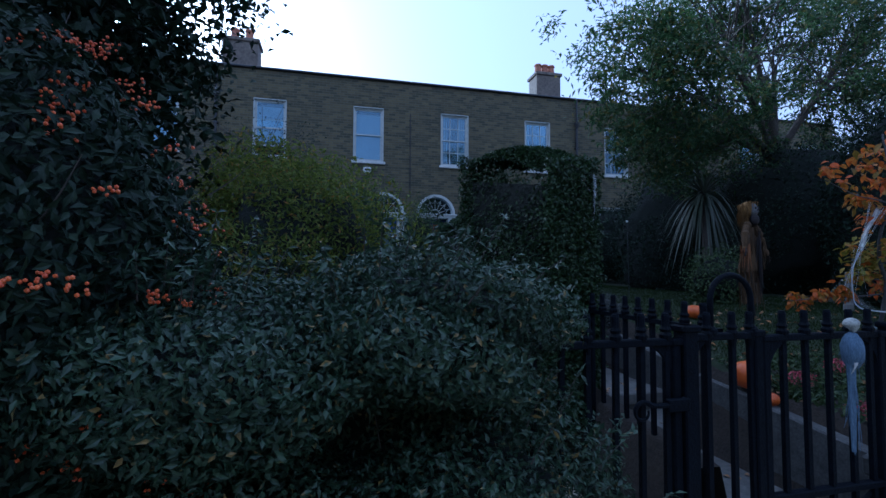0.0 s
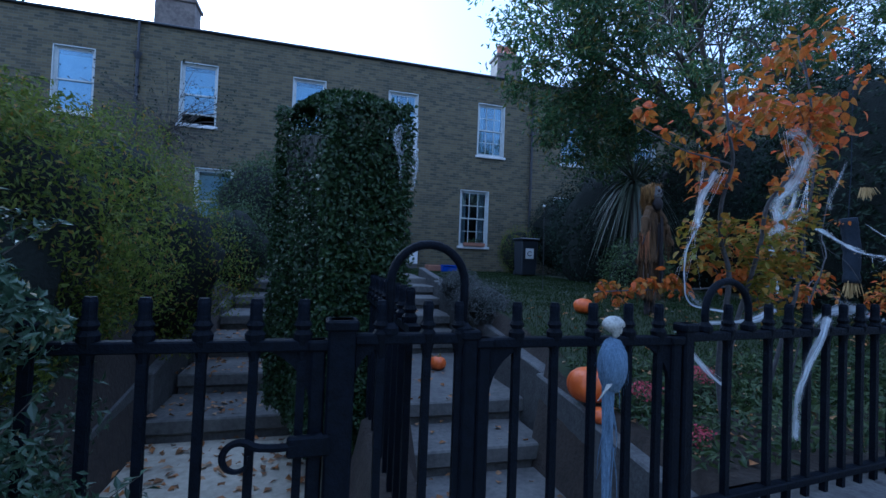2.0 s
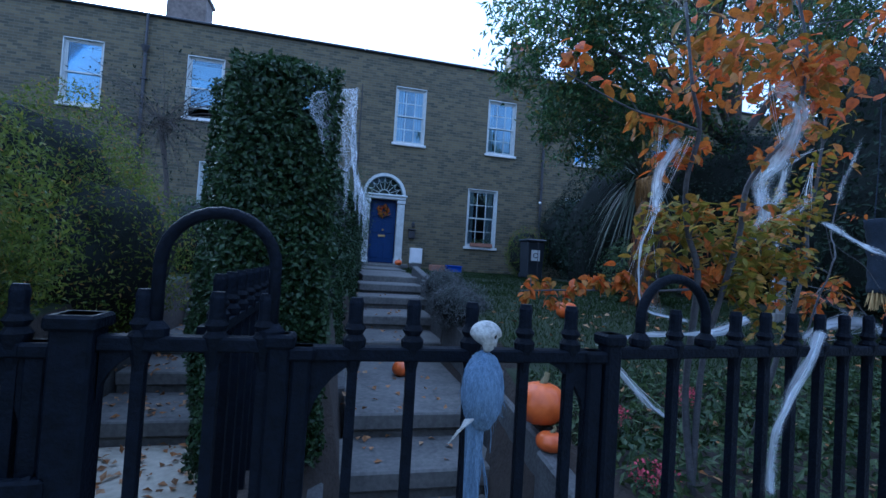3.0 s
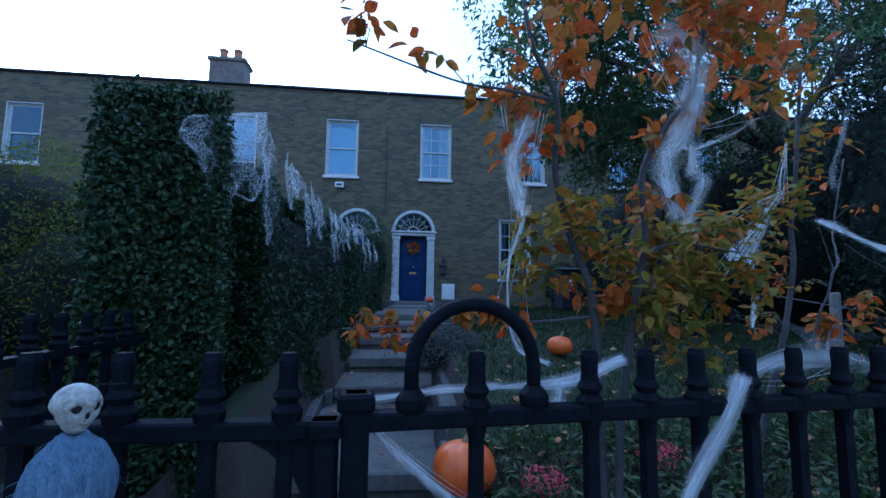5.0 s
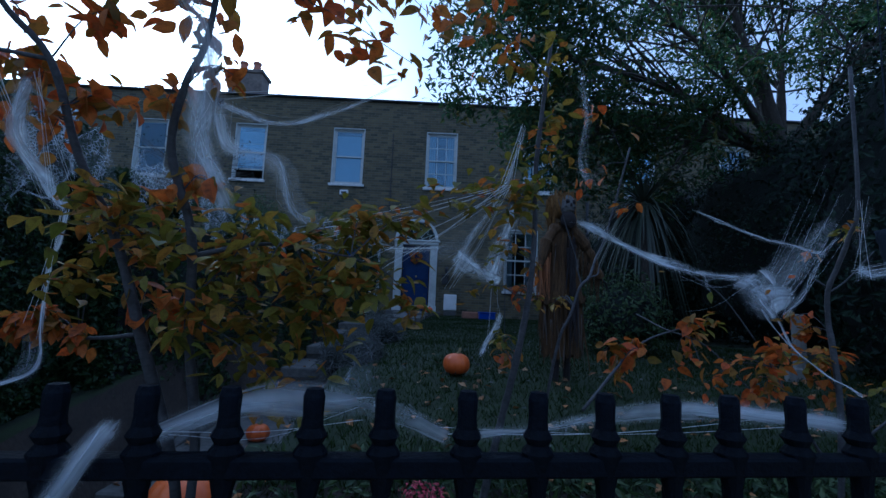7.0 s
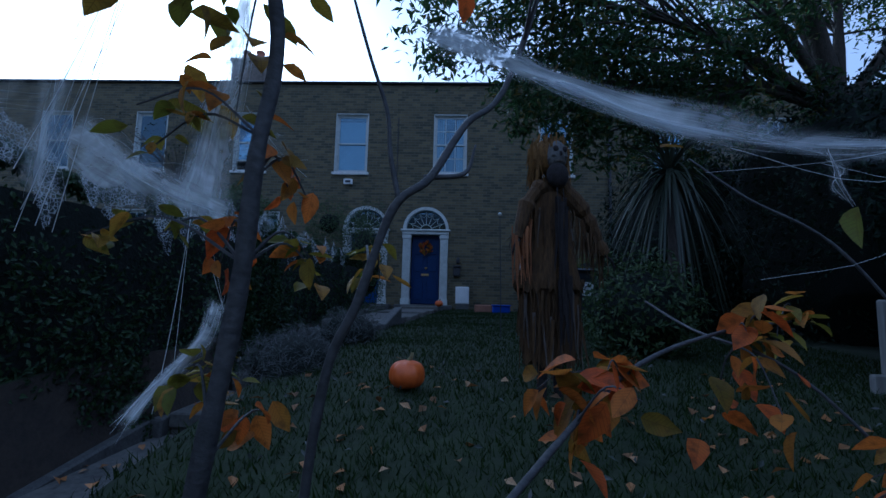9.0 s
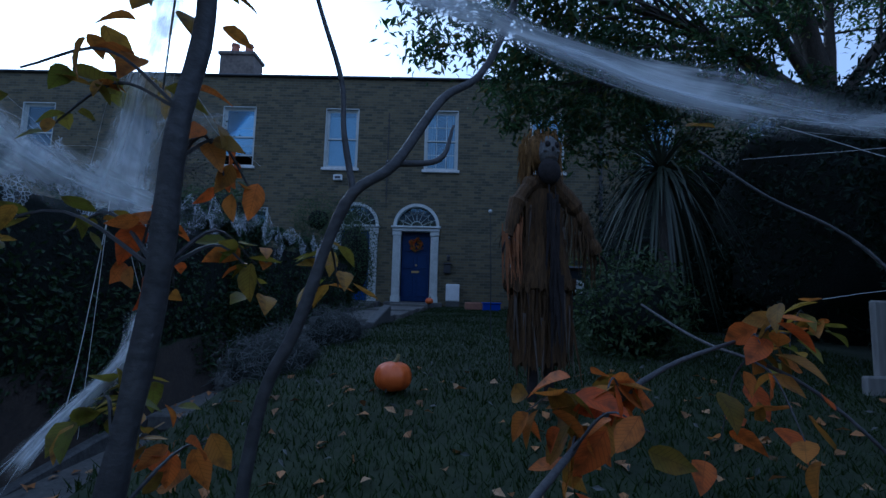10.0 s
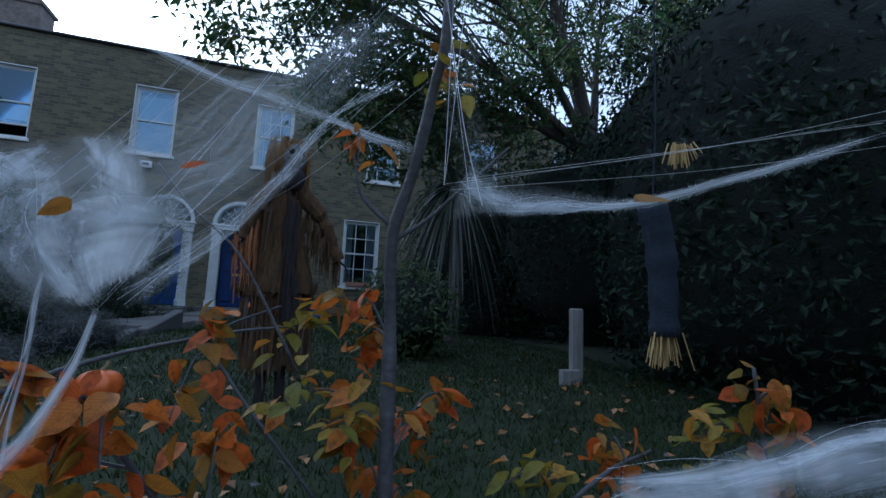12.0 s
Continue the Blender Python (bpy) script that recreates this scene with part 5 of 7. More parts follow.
A, G = "autumn", "turning"
sapling("young tree with orange and green autumn leaves, hung with web", (6.05, 1.22, 0.74),
        [([(6.06, 1.22, 0.72), (6.06, 1.28, 1.1), (5.99, 1.17, 1.53), (5.93, 1.16, 1.7), (5.87, 1.11, 1.86), (5.85, 1.04, 2.02), (5.77, 0.99, 2.14), (5.74, 1.0, 2.4)], 0.014, 0.004),
         ([(6.07, 1.24, 0.74), (6.1, 1.25, 1.2), (6.1, 1.17, 1.5), (6.11, 1.12, 1.7), (6.08, 1.07, 1.86), (6.12, 1.02, 1.97), (6.17, 0.99, 2.06), (6.19, 0.97, 2.3), (6.15, 1.0, 2.6)], 0.012, 0.004),
         ([(5.85, 1.04, 2.02), (5.72, 1.04, 2.04), (5.6, 1.05, 2.06), (5.35, 1.03, 2.13)], 0.005, 0.002),
         ([(6.0, 1.18, 1.5), (5.85, 1.25, 1.48), (5.6, 1.28, 1.47), (5.34, 1.24, 1.46)], 0.005, 0.002),
         ([(6.1, 1.13, 1.66), (6.24, 1.18, 1.7), (6.42, 1.18, 1.68)], 0.006, 0.002)],
        [((6.0, 1.2, 1.7), 0.1, 26, 0.06, G), ((6.15, 1.22, 1.71), 0.12, 32, 0.06, G), ((6.29, 1.22, 1.69), 0.11, 32, 0.06, G), ((6.42, 1.18, 1.66), 0.09, 20, 0.06, G), ((6.24, 1.19, 1.56), 0.11, 26, 0.06, G), ((6.05, 1.2, 1.58), 0.08, 10, 0.055, A),
         ((5.82, 1.27, 1.48), 0.045, 10, 0.048, A), ((5.74, 1.28, 1.47), 0.04, 13, 0.048, A), ((5.65, 1.28, 1.47), 0.035, 11, 0.046, A), ((5.56, 1.28, 1.47), 0.035, 12, 0.046, A), ((5.47, 1.27, 1.465), 0.03, 9, 0.044, A), ((5.38, 1.25, 1.46), 0.03, 9, 0.044, A),
         ((5.76, 1.0, 2.13), 0.1, 16, 0.06, A), ((5.62, 1.05, 2.05), 0.05, 5, 0.06, A), ((5.38, 1.03, 2.13), 0.05, 6, 0.06, A), ((5.87, 1.1, 1.96), 0.08, 11, 0.055, A), ((5.74, 1.1, 1.92), 0.06, 6, 0.055, A),
         ((6.12, 1.03, 1.97), 0.07, 9, 0.055, A), ((6.19, 0.98, 2.2), 0.11, 16, 0.06, A), ((6.0, 1.08, 2.33), 0.15, 18, 0.065, A), ((6.2, 1.15, 2.48), 0.16, 18, 0.065, A), ((5.8, 1.1, 2.34), 0.12, 14, 0.065, A), ((6.1, 1.1, 1.8), 0.06, 6, 0.055, A), ((5.8, 1.22, 1.64), 0.09, 20, 0.06, G), ((5.92, 1.26, 1.7), 0.09, 22, 0.06, G), ((6.5, 1.26, 1.62), 0.09, 20, 0.06, G), ((6.15, 1.32, 1.6), 0.11, 24, 0.06, G), ((6.36, 1.28, 1.6), 0.11, 24, 0.06, G), ((5.95, 1.05, 2.08), 0.1, 14, 0.06, A), ((6.35, 1.05, 2.2), 0.13, 18, 0.06, A), ((6.05, 1.0, 2.18), 0.1, 12, 0.06, A), ((6.0, 1.25, 1.5), 0.08, 10, 0.055, A), ((6.4, 1.15, 2.4), 0.14, 22, 0.06, A), ((6.55, 1.2, 2.2), 0.12, 16, 0.06, A), ((6.6, 1.25, 2.45), 0.14, 18, 0.06, A)], 61, 3.6)
sapling("twin-stemmed young tree, leaves turning orange, wrapped in web", (6.88, 1.54, 0.8),
        [([(6.72, 1.58, 0.78), (6.795, 1.53, 1.2), (6.84, 1.5, 1.42), (6.868, 1.49, 1.58), (6.88, 1.48, 1.7), (6.888, 1.49, 1.82), (6.88, 1.45, 2.0), (6.92, 1.44, 2.4)], 0.0118, 0.0055),
         ([(6.86, 1.56, 0.8), (6.925, 1.5, 1.3), (6.955, 1.47, 1.5), (6.983, 1.46, 1.57), (7.01, 1.46, 1.65), (7.04, 1.47, 1.68), (7.07, 1.5, 1.74), (7.12, 1.55, 1.82), (7.2, 1.56, 2.1)], 0.0048, 0.003),
         ([(7.015, 1.46, 1.655), (7.005, 1.465, 1.7), (7.0, 1.47, 1.74), (6.98, 1.47, 1.8), (6.95, 1.47, 1.9)], 0.0024, 0.0012),
         ([(7.035, 1.47, 1.68), (7.07, 1.49, 1.69), (7.08, 1.5, 1.72)], 0.0028, 0.0012),
         ([(7.42, 1.78, 1.8), (7.48, 1.74, 1.73), (7.56, 1.69, 1.655), (7.65, 1.65, 1.5)], 0.0014, 0.0022),
         ([(7.05, 1.55, 1.3), (7.3, 1.75, 1.47), (7.5, 1.86, 1.53), (7.66, 1.92, 1.55)], 0.005, 0.002),
         ([(7.6, 2.4, 1.58), (7.5, 1.95, 1.53), (7.55, 1.76, 1.48), (7.7, 1.7, 1.3)], 0.003, 0.0025)],
        [((6.62, 1.4, 1.87), 0.08, 16, 0.055, G), ((6.75, 1.43, 1.9), 0.09, 22, 0.055, G), ((6.88, 1.45, 1.94), 0.09, 20, 0.055, G), ((6.8, 1.42, 2.05), 0.09, 16, 0.055, G), ((6.95, 1.45, 2.1), 0.09, 14, 0.055, G), ((7.1, 1.5, 2.1), 0.08, 9, 0.055, A), ((6.75, 1.3, 2.24), 0.12, 18, 0.055, G), ((6.55, 1.2, 2.26), 0.12, 16, 0.055, A),
         ((6.73, 1.53, 1.63), 0.025, 6, 0.034, G), ((6.82, 1.54, 1.63), 0.025, 6, 0.036, A), ((6.9, 1.55, 1.68), 0.022, 7, 0.036, A), ((6.915, 1.56, 1.62), 0.022, 7, 0.038, G), ((6.99, 1.57, 1.6), 0.02, 5, 0.036, G), ((6.77, 1.54, 1.46), 0.04, 10, 0.04, G), ((6.81, 1.63, 1.43), 0.04, 7, 0.045, A), ((6.76, 1.5, 1.72), 0.03, 5, 0.036, G),
         ((7.22, 1.76, 1.48), 0.03, 6, 0.07, A), ((7.31, 1.73, 1.47), 0.035, 9, 0.07, A), ((7.51, 1.82, 1.53), 0.05, 9, 0.06, A), ((7.49, 1.86, 1.42), 0.06, 8, 0.065, A), ((7.63, 1.9, 1.54), 0.05, 8, 0.06, G), ((7.25, 1.65, 1.41), 0.05, 8, 0.06, A), ((7.12, 1.42, 1.86), 0.02, 3, 0.035, A)], 62, 2.0)
sapling("slender grey-stemmed young tree with orange leaves", (7.74, 1.5, 0.82),
        [([(7.73, 1.5, 0.8), (7.74, 1.47, 1.3), (7.74, 1.48, 1.5), (7.74, 1.49, 1.58), (7.735, 1.48, 1.67), (7.75, 1.46, 1.74), (7.76, 1.43, 1.82), (7.765, 1.4, 1.92), (7.75, 1.38, 2.3)], 0.0085, 0.005),
         ([(7.735, 1.48, 1.665), (7.77, 1.475, 1.69), (7.8, 1.47, 1.72), (7.87, 1.47, 1.79)], 0.003, 0.0012),
         ([(7.735, 1.48, 1.68), (7.7, 1.5, 1.72), (7.69, 1.51, 1.78)], 0.003, 0.0012),
         ([(7.7, 1.48, 1.2), (7.56, 1.45, 1.4), (7.5, 1.42, 1.5)], 0.005, 0.002),
         ([(7.75, 1.5, 1.2), (8.0, 1.5, 1.38), (8.1, 1.5, 1.42)], 0.004, 0.002),
         ([(8.2, 1.35, 0.75), (8.19, 1.4, 1.3), (8.16, 1.4, 1.54)], 0.006, 0.002)],
        [((7.7, 1.54, 1.56), 0.035, 16, 0.04, A), ((7.67, 1.58, 1.47), 0.05, 16, 0.042, G), ((7.73, 1.53, 1.4), 0.06, 18, 0.042, A), ((7.81, 1.55, 1.42), 0.04, 12, 0.042, A), ((7.51, 1.43, 1.52), 0.045, 14, 0.04, A), ((7.52, 1.47, 1.43), 0.05, 16, 0.042, A), ((7.6, 1.48, 1.41), 0.05, 14, 0.042, A), ((7.42, 1.5, 1.45), 0.05, 9, 0.042, A),
         ((8.07, 1.53, 1.4), 0.05, 14, 0.042, A), ((7.95, 1.5, 1.38), 0.05, 8, 0.042, G), ((8.16, 1.4, 1.5), 0.045, 16, 0.04, A), ((8.17, 1.43, 1.43), 0.05, 16, 0.042, G), ((8.2, 1.42, 1.36), 0.05, 14, 0.042, A), ((7.8, 1.46, 1.86), 0.04, 5, 0.04, G), ((7.72, 1.5, 1.76), 0.03, 3, 0.04, A)], 63, 2.4)

# ---- spider webs ----


def sheet(t, ea, eb, material, nu=24, nv=10, sag=0.02, rough=0.008, seed=0, name="web_sheet"):
    """Cloth of fibre stretched between two edge lines."""
    la, lb = smooth_line(ea, 8), smooth_line(eb, 8)
    bm = bmesh.new()
    uvl = bm.loops.layers.uv.new("UVMap")
    uve = bm.loops.layers.uv.new("Ends")

    def at(line, u):
        f = u * (len(line) - 1)
        i = min(int(f), len(line) - 2)
        return line[i].lerp(line[i + 1], f - i)
    grid = []
    for i in range(nu + 1):
        u = i / nu
        a, b = at(la, u), at(lb, u)
        row = []
        for j in range(nv + 1):
            v = j / nv
            p = a.lerp(b, v) + Vector((0, 0, -sag * 4 * v * (1 - v)))
            p += Vector(noise.noise_vector(p * 14 + Vector((seed, 0, 0)))) * rough
            row.append(bm.verts.new(p))
        grid.append(row)
    for i in range(nu):
        for j in range(nv):
            f = bm.faces.new((grid[i][j], grid[i + 1][j], grid[i + 1][j + 1], grid[i][j + 1]))
            for lp, (u, v) in zip(f.loops, ((i, j), (i + 1, j), (i + 1, j + 1), (i, j + 1))):
                lp[uvl].uv = (u / nu + seed * 0.37, v / nv)
                lp[uve].uv = (u / nu, v / nv)
    me = bpy.data.meshes.new(name)
    bm.to_mesh(me)
    bm.free()
    me.shade_smooth()
    return obj(name, me, material, t)


def band(t, pts, w, material=None, seed=0, turns=(0.2, 1.3, 2.3)):
    """A teased rope of fibre: three ribbons round one line, wide at w[0], w[1] wide at its end."""
    line = [Vector(p) for p in pts]
    for k, a in enumerate(turns):
        ea, eb = [], []
        for i, p in enumerate(line):
            d = (line[min(i + 1, len(line) - 1)] - line[max(i - 1, 0)]).normalized()
            u = d.cross(Vector((0.0, 1.0, 0.05))).normalized()
            v_ = d.cross(u)
            o = u * math.cos(a) + v_ * math.sin(a)
            ww = w[0] + (w[1] - w[0]) * i / (len(line) - 1)
            ww *= (0.7, 0.55, 0.6)[k % 3] * (1 + 0.9 * noise.noise(p * 11 + Vector((k * 3, seed, 0))))
            c = p + Vector(noise.noise_vector(p * 7 + Vector((k * 5, seed, 1)))) * ww * 0.5
            ea.append(c + o * ww)
            eb.append(c - o * ww)
        sheet(t, ea, eb, material or WEB, max(16, 8 * len(pts)), 6, 0.0, 0.006, seed + k, "web_rope")
    if material in (WEBVEIL, WEBSMOOTH):
        return
    g = np.random.default_rng(seed + 300)
    bm = bmesh.new()
    for k in range(4):
        pts_ = []
        for i, p in enumerate(line):
            ww = w[0] + (w[1] - w[0]) * i / (len(line) - 1)
            pts_.append(p + Vector(g.normal(0, 1, 3)) * ww * 0.3)
        r = g.uniform(0.00006, 0.00014)
        tube(bm, smooth_line(pts_, 6), r, r * 0.8, 3)
    tagged(part("strand_work", bm, THREAD, t), kind="stuff")


def threads(t, pairs, n, spread, r=0.0004, seed=0):
    g = np.random.default_rng(seed + 900)
    bm = bmesh.new()
    for a, b in pairs:
        a, b = Vector(a), Vector(b)
        for _ in range(max(2, n // 2)):
            p = a + Vector(g.normal(0, 1, 3)) * spread * 0.4
            q_ = b + Vector(g.normal(0, 1, 3)) * spread
            m_ = p.lerp(q_, 0.5) + Vector((0, 0, -abs(g.normal()) * 0.012))
            tube(bm, smooth_line([p, m_, q_], 4), r * g.uniform(0.5, 1.4), r * g.uniform(0.5, 1.2), 3)
    tagged(part("thread_work", bm, THREAD, t), kind="stuff")


def web(label, at):
    return thing("spider_web", label, "decoration", at, group="stretched spider web decorations")


t = web("white cheesecloth net draped on the hedge corner", (4.6, 2.1, 2.2))
sheet(t, [(4.56, 1.98, 2.21), (4.58, 2.02, 2.3), (4.66, 2.18, 2.38)], [(4.62, 2.09, 2.13), (4.64, 2.14, 1.99), (4.69, 2.23, 1.92)], WEBNET, 26, 18, 0.0, 0.012, 1)
sheet(t, [(4.58, 2.02, 2.3), (4.66, 2.18, 2.38), (4.78, 2.42, 2.5)], [(4.62, 2.09, 2.13), (4.76, 2.37, 2.02), (4.79, 2.43, 2.19)], WEBNET, 26, 18, 0.0, 0.014, 2)
sheet(t, [(4.56, 1.98, 2.21), (4.66, 2.18, 2.38), (4.78, 2.42, 2.5)], [(4.62, 2.09, 2.13), (4.7, 2.26, 2.02), (4.78, 2.41, 2.35)], WEBNET, 26, 12, 0.0, 0.014, 3)
for k, hem in enumerate((((4.56, 1.98, 2.21), (4.58, 2.02, 2.3), (4.66, 2.18, 2.38), (4.78, 2.42, 2.5)), ((4.56, 1.98, 2.21), (4.62, 2.09, 2.13), (4.64, 2.14, 1.99), (4.69, 2.23, 1.92)),
                         ((4.69, 2.23, 1.92), (4.7, 2.26, 2.02), (4.76, 2.37, 2.02), (4.79, 2.43, 2.19)), ((4.78, 2.42, 2.5), (4.78, 2.41, 2.35), (4.79, 2.43, 2.19)))):
    band(t, hem, (0.018, 0.012), seed=80 + 3 * k)
settle(t)
g = np.random.default_rng(5)
t = web("tattered white cheesecloth strips along the hedge top", (4.75, 3.0, 2.2))
for k in range(20):
    y = 2.62 + 5.6 * (k / 19) ** 1.25
    cx = float(np.interp(y, (2.5, 3.0, 3.3, 6.0, 9.5), (4.74, 4.77, 4.79, 5.03, 5.28))) + g.uniform(-0.02, 0.03)
    zt = float(np.interp(y, (2.5, 3.2, 8.0), (2.46, 2.42, 2.4))) + g.uniform(-0.06, 0.04)
    drop, w = g.uniform(0.28, 0.55), g.uniform(0.08, 0.18)
    lean = g.uniform(-0.12, 0.12)
    if k % 3 == 0:
        w, drop = w * 1.8, drop * 0.8
    sheet(t, [(cx - 0.03, y - 0.012, zt), (cx, y - w + lean * 0.5, zt - drop * 0.55), (cx + 0.02, y + lean - w * 0.4, zt - drop)],
          [(cx - 0.03, y + 0.012, zt + 0.01), (cx + 0.03, y + w * 0.7 + lean * 0.5, zt - drop * 0.5), (cx + 0.02, y + lean + w * g.uniform(-0.3, 0.4), zt - drop * g.uniform(0.85, 1.05))], WEBSTRIP, 18, 9, 0.0, 0.025, k, "cloth_strip")
    if k < 14:
        band(t, [(cx - 0.02, y, zt), (cx + 0.01, y - w * 0.8 + lean * 0.5, zt - drop * 0.55), (cx + 0.03, y + lean - w * 0.35, zt - drop * 1.02)], (0.012, 0.02), seed=120 + 3 * k, turns=(0.2, 1.6))
settle(t)
t = web("white web stretched along the iron railing tops", (5.42, 0.86, 1.35))
fence_web = t
band(t, [(5.4, 0.85, 1.39), (5.6, 0.85, 1.398), (5.8, 0.85, 1.408), (5.95, 0.86, 1.45)], (0.022, 0.03), WEBSMOOTH, seed=10)
band(t, [(5.39, 0.85, 1.39), (5.47, 0.85, 1.31), (5.58, 0.85, 1.21), (5.68, 0.85, 1.15)], (0.018, 0.01), WEBSMOOTH, seed=11)
band(t, [(5.8, 0.86, 1.41), (5.79, 0.86, 1.36), (5.75, 0.87, 1.34)], (0.05, 0.02), WEBSMOOTH, seed=12)
band(t, [(6.16, 0.79, 1.43), (6.105, 0.79, 1.34), (6.05, 0.79, 1.25), (5.975, 0.79, 1.12), (5.97, 0.79, 0.94)], (0.036, 0.034), WEBSMOOTH, seed=13)
band(t, [(6.17, 0.86, 1.39), (6.31, 0.86, 1.432), (6.43, 0.86, 1.445), (6.53, 0.86, 1.44), (6.65, 0.86, 1.39)], (0.05, 0.045), WEBSMOOTH, seed=14)
band(t, [(6.65, 0.86, 1.39), (6.8, 0.86, 1.405), (6.96, 0.86, 1.43), (7.15, 0.86, 1.435), (7.4, 0.86, 1.41)], (0.025, 0.04), WEBSMOOTH, seed=15)

sheet(t, [(6.42, 0.88, 1.46), (6.46, 0.95, 1.5), (6.48, 1.1, 1.56)], [(6.56, 0.88, 1.45), (6.52, 0.95, 1.5), (6.5, 1.1, 1.56)], WEBTHIN, 10, 6, 0.01, 0.005, 17)
threads(t, [((5.4, 0.85, 1.38), (5.68, 0.86, 1.14)), ((6.2, 0.86, 1.4), (6.5, 0.86, 1.44)), ((6.6, 0.86, 1.4), (7.3, 0.86, 1.42))], 5, 0.012, seed=1)
settle(t)
fence_web.rotation_euler[2] = math.atan(0.1)
fence_web.location.y += 0.005
fence_web.location.z -= 0.02
t = web("white web hanging down the stem of the young tree", (5.75, 1.1, 1.9))
sheet(t, [(5.65, 1.05, 2.03), (5.71, 1.1, 1.88), (5.79, 1.18, 1.75)], [(5.85, 1.05, 2.02), (5.81, 1.1, 1.9), (5.82, 1.18, 1.75)], WEBTHIN, 20, 8, 0.0, 0.01, 20)
sheet(t, [(5.66, 1.06, 2.02), (5.73, 1.11, 1.87), (5.8, 1.19, 1.74)], [(5.84, 1.04, 2.0), (5.8, 1.11, 1.9), (5.81, 1.18, 1.74)], WEBTHIN, 20, 8, 0.0, 0.014, 26)
band(t, [(5.8, 1.06, 2.0), (5.76, 1.09, 1.9), (5.79, 1.15, 1.8), (5.81, 1.18, 1.75)], (0.03, 0.04), WEBPUFF, seed=21)
band(t, [(5.81, 1.18, 1.76), (5.775, 1.2, 1.64), (5.77, 1.2, 1.52), (5.79, 1.18, 1.42), (5.82, 1.0, 1.4)], (0.012, 0.012), WEBSMOOTH, seed=22)
sheet(t, [(5.74, 1.19, 1.5), (5.76, 1.17, 1.44), (5.78, 1.1, 1.39)], [(5.8, 1.19, 1.5), (5.84, 1.15, 1.44), (5.86, 1.1, 1.39)], WEBTHIN, 10, 6, 0.0, 0.008, 23)
threads(t, [((5.72, 1.06, 2.02), (5.79, 1.17, 1.77)), ((5.82, 1.05, 2.0), (5.8, 1.17, 1.77)), ((5.8, 1.18, 1.76), (5.77, 1.2, 1.5))], 10, 0.02, seed=2)
settle(t)
t = web("thick white web wound up the second stem", (6.15, 1.03, 1.95))
band(t, [(6.05, 0.97, 2.17), (6.12, 0.96, 2.14), (6.17, 0.97, 2.07), (6.165, 1.02, 1.96), (6.135, 1.06, 1.89), (6.15, 1.08, 1.82), (6.185, 1.09, 1.74)], (0.07, 0.055), WEB, seed=30)
band(t, [(6.17, 1.0, 2.08), (6.16, 1.03, 1.96), (6.14, 1.06, 1.89), (6.17, 1.09, 1.78)], (0.06, 0.05), WEB, seed=31)
band(t, [(6.16, 1.03, 1.95), (6.26, 1.14, 1.955), (6.38, 1.16, 2.0), (6.5, 1.17, 2.07)], (0.03, 0.006), seed=32)
band(t, [(6.19, 1.01, 1.96), (6.2, 1.05, 1.87), (6.27, 1.11, 1.86), (6.28, 1.19, 1.78), (6.34, 1.27, 1.75), (6.48, 1.39, 1.73), (6.65, 1.5, 1.75)], (0.045, 0.02), WEB, seed=33)
threads(t, [((6.16, 1.03, 1.96), (6.5, 1.17, 2.08)), ((6.05, 0.98, 2.17), (6.17, 1.02, 1.96))], 7, 0.02, seed=3)
settle(t)
t = web("fan of white web threads between two saplings", (6.7, 1.45, 1.75))
sheet(t, [(6.8, 1.44, 1.9), (6.72, 1.46, 1.79), (6.65, 1.5, 1.66)], [(6.78, 1.43, 1.88), (6.62, 1.42, 1.78), (6.4, 1.27, 1.71)], WEBTHIN, 18, 10, 0.0, 0.008, 40)
band(t, [(6.84, 1.44, 2.08), (6.81, 1.44, 1.98), (6.77, 1.44, 1.88), (6.7, 1.47, 1.77), (6.655, 1.5, 1.66)], (0.008, 0.03), seed=41)
threads(t, [((6.8, 1.43, 1.92), (6.65, 1.5, 1.66)), ((6.8, 1.43, 1.92), (6.45, 1.32, 1.7)), ((6.8, 1.43, 1.92), (6.3, 1.25, 1.72)), ((6.84, 1.44, 2.1), (6.78, 1.43, 1.88))], 12, 0.02, seed=4)
band(t, [(6.95, 1.3, 2.24), (7.0, 1.38, 2.12), (7.0, 1.43, 2.0), (7.05, 1.47, 1.93)], (0.015, 0.04), WEBVEIL, seed=42)
settle(t)
t = web("heavy ball of white web slung between three stems", (7.48, 1.39, 1.65))
band(t, [(7.02, 1.535, 1.855), (7.08, 1.5, 1.82), (7.155, 1.48, 1.772), (7.25, 1.46, 1.727), (7.35, 1.43, 1.698), (7.45, 1.4, 1.693)], (0.034, 0.026), WEBPUFF, seed=50)
band(t, [(7.345, 1.427, 1.695), (7.35, 1.425, 1.68), (7.347, 1.425, 1.668), (7.36, 1.427, 1.652)], (0.012, 0.004), WEBTHIN, seed=47)
band(t, [(7.43, 1.405, 1.695), (7.455, 1.39, 1.675), (7.475, 1.385, 1.63), (7.5, 1.38, 1.585)], (0.045, 0.026), WEBPUFF, seed=51)
for k in range(2):
    sheet(t, [(7.44, 1.4, 1.705), (7.465, 1.385 - 0.01 * k, 1.64), (7.5, 1.38, 1.58)], [(7.52, 1.4 + 0.01 * k, 1.735), (7.555, 1.39, 1.67), (7.55, 1.385, 1.6)], WEBPUFF, 20, 14, 0.0, 0.03, 44 + k)
band(t, [(7.44, 1.395, 1.69), (7.445, 1.38, 1.65), (7.46, 1.37, 1.61), (7.495, 1.375, 1.575)], (0.09, 0.03), WEBVEIL, seed=52)
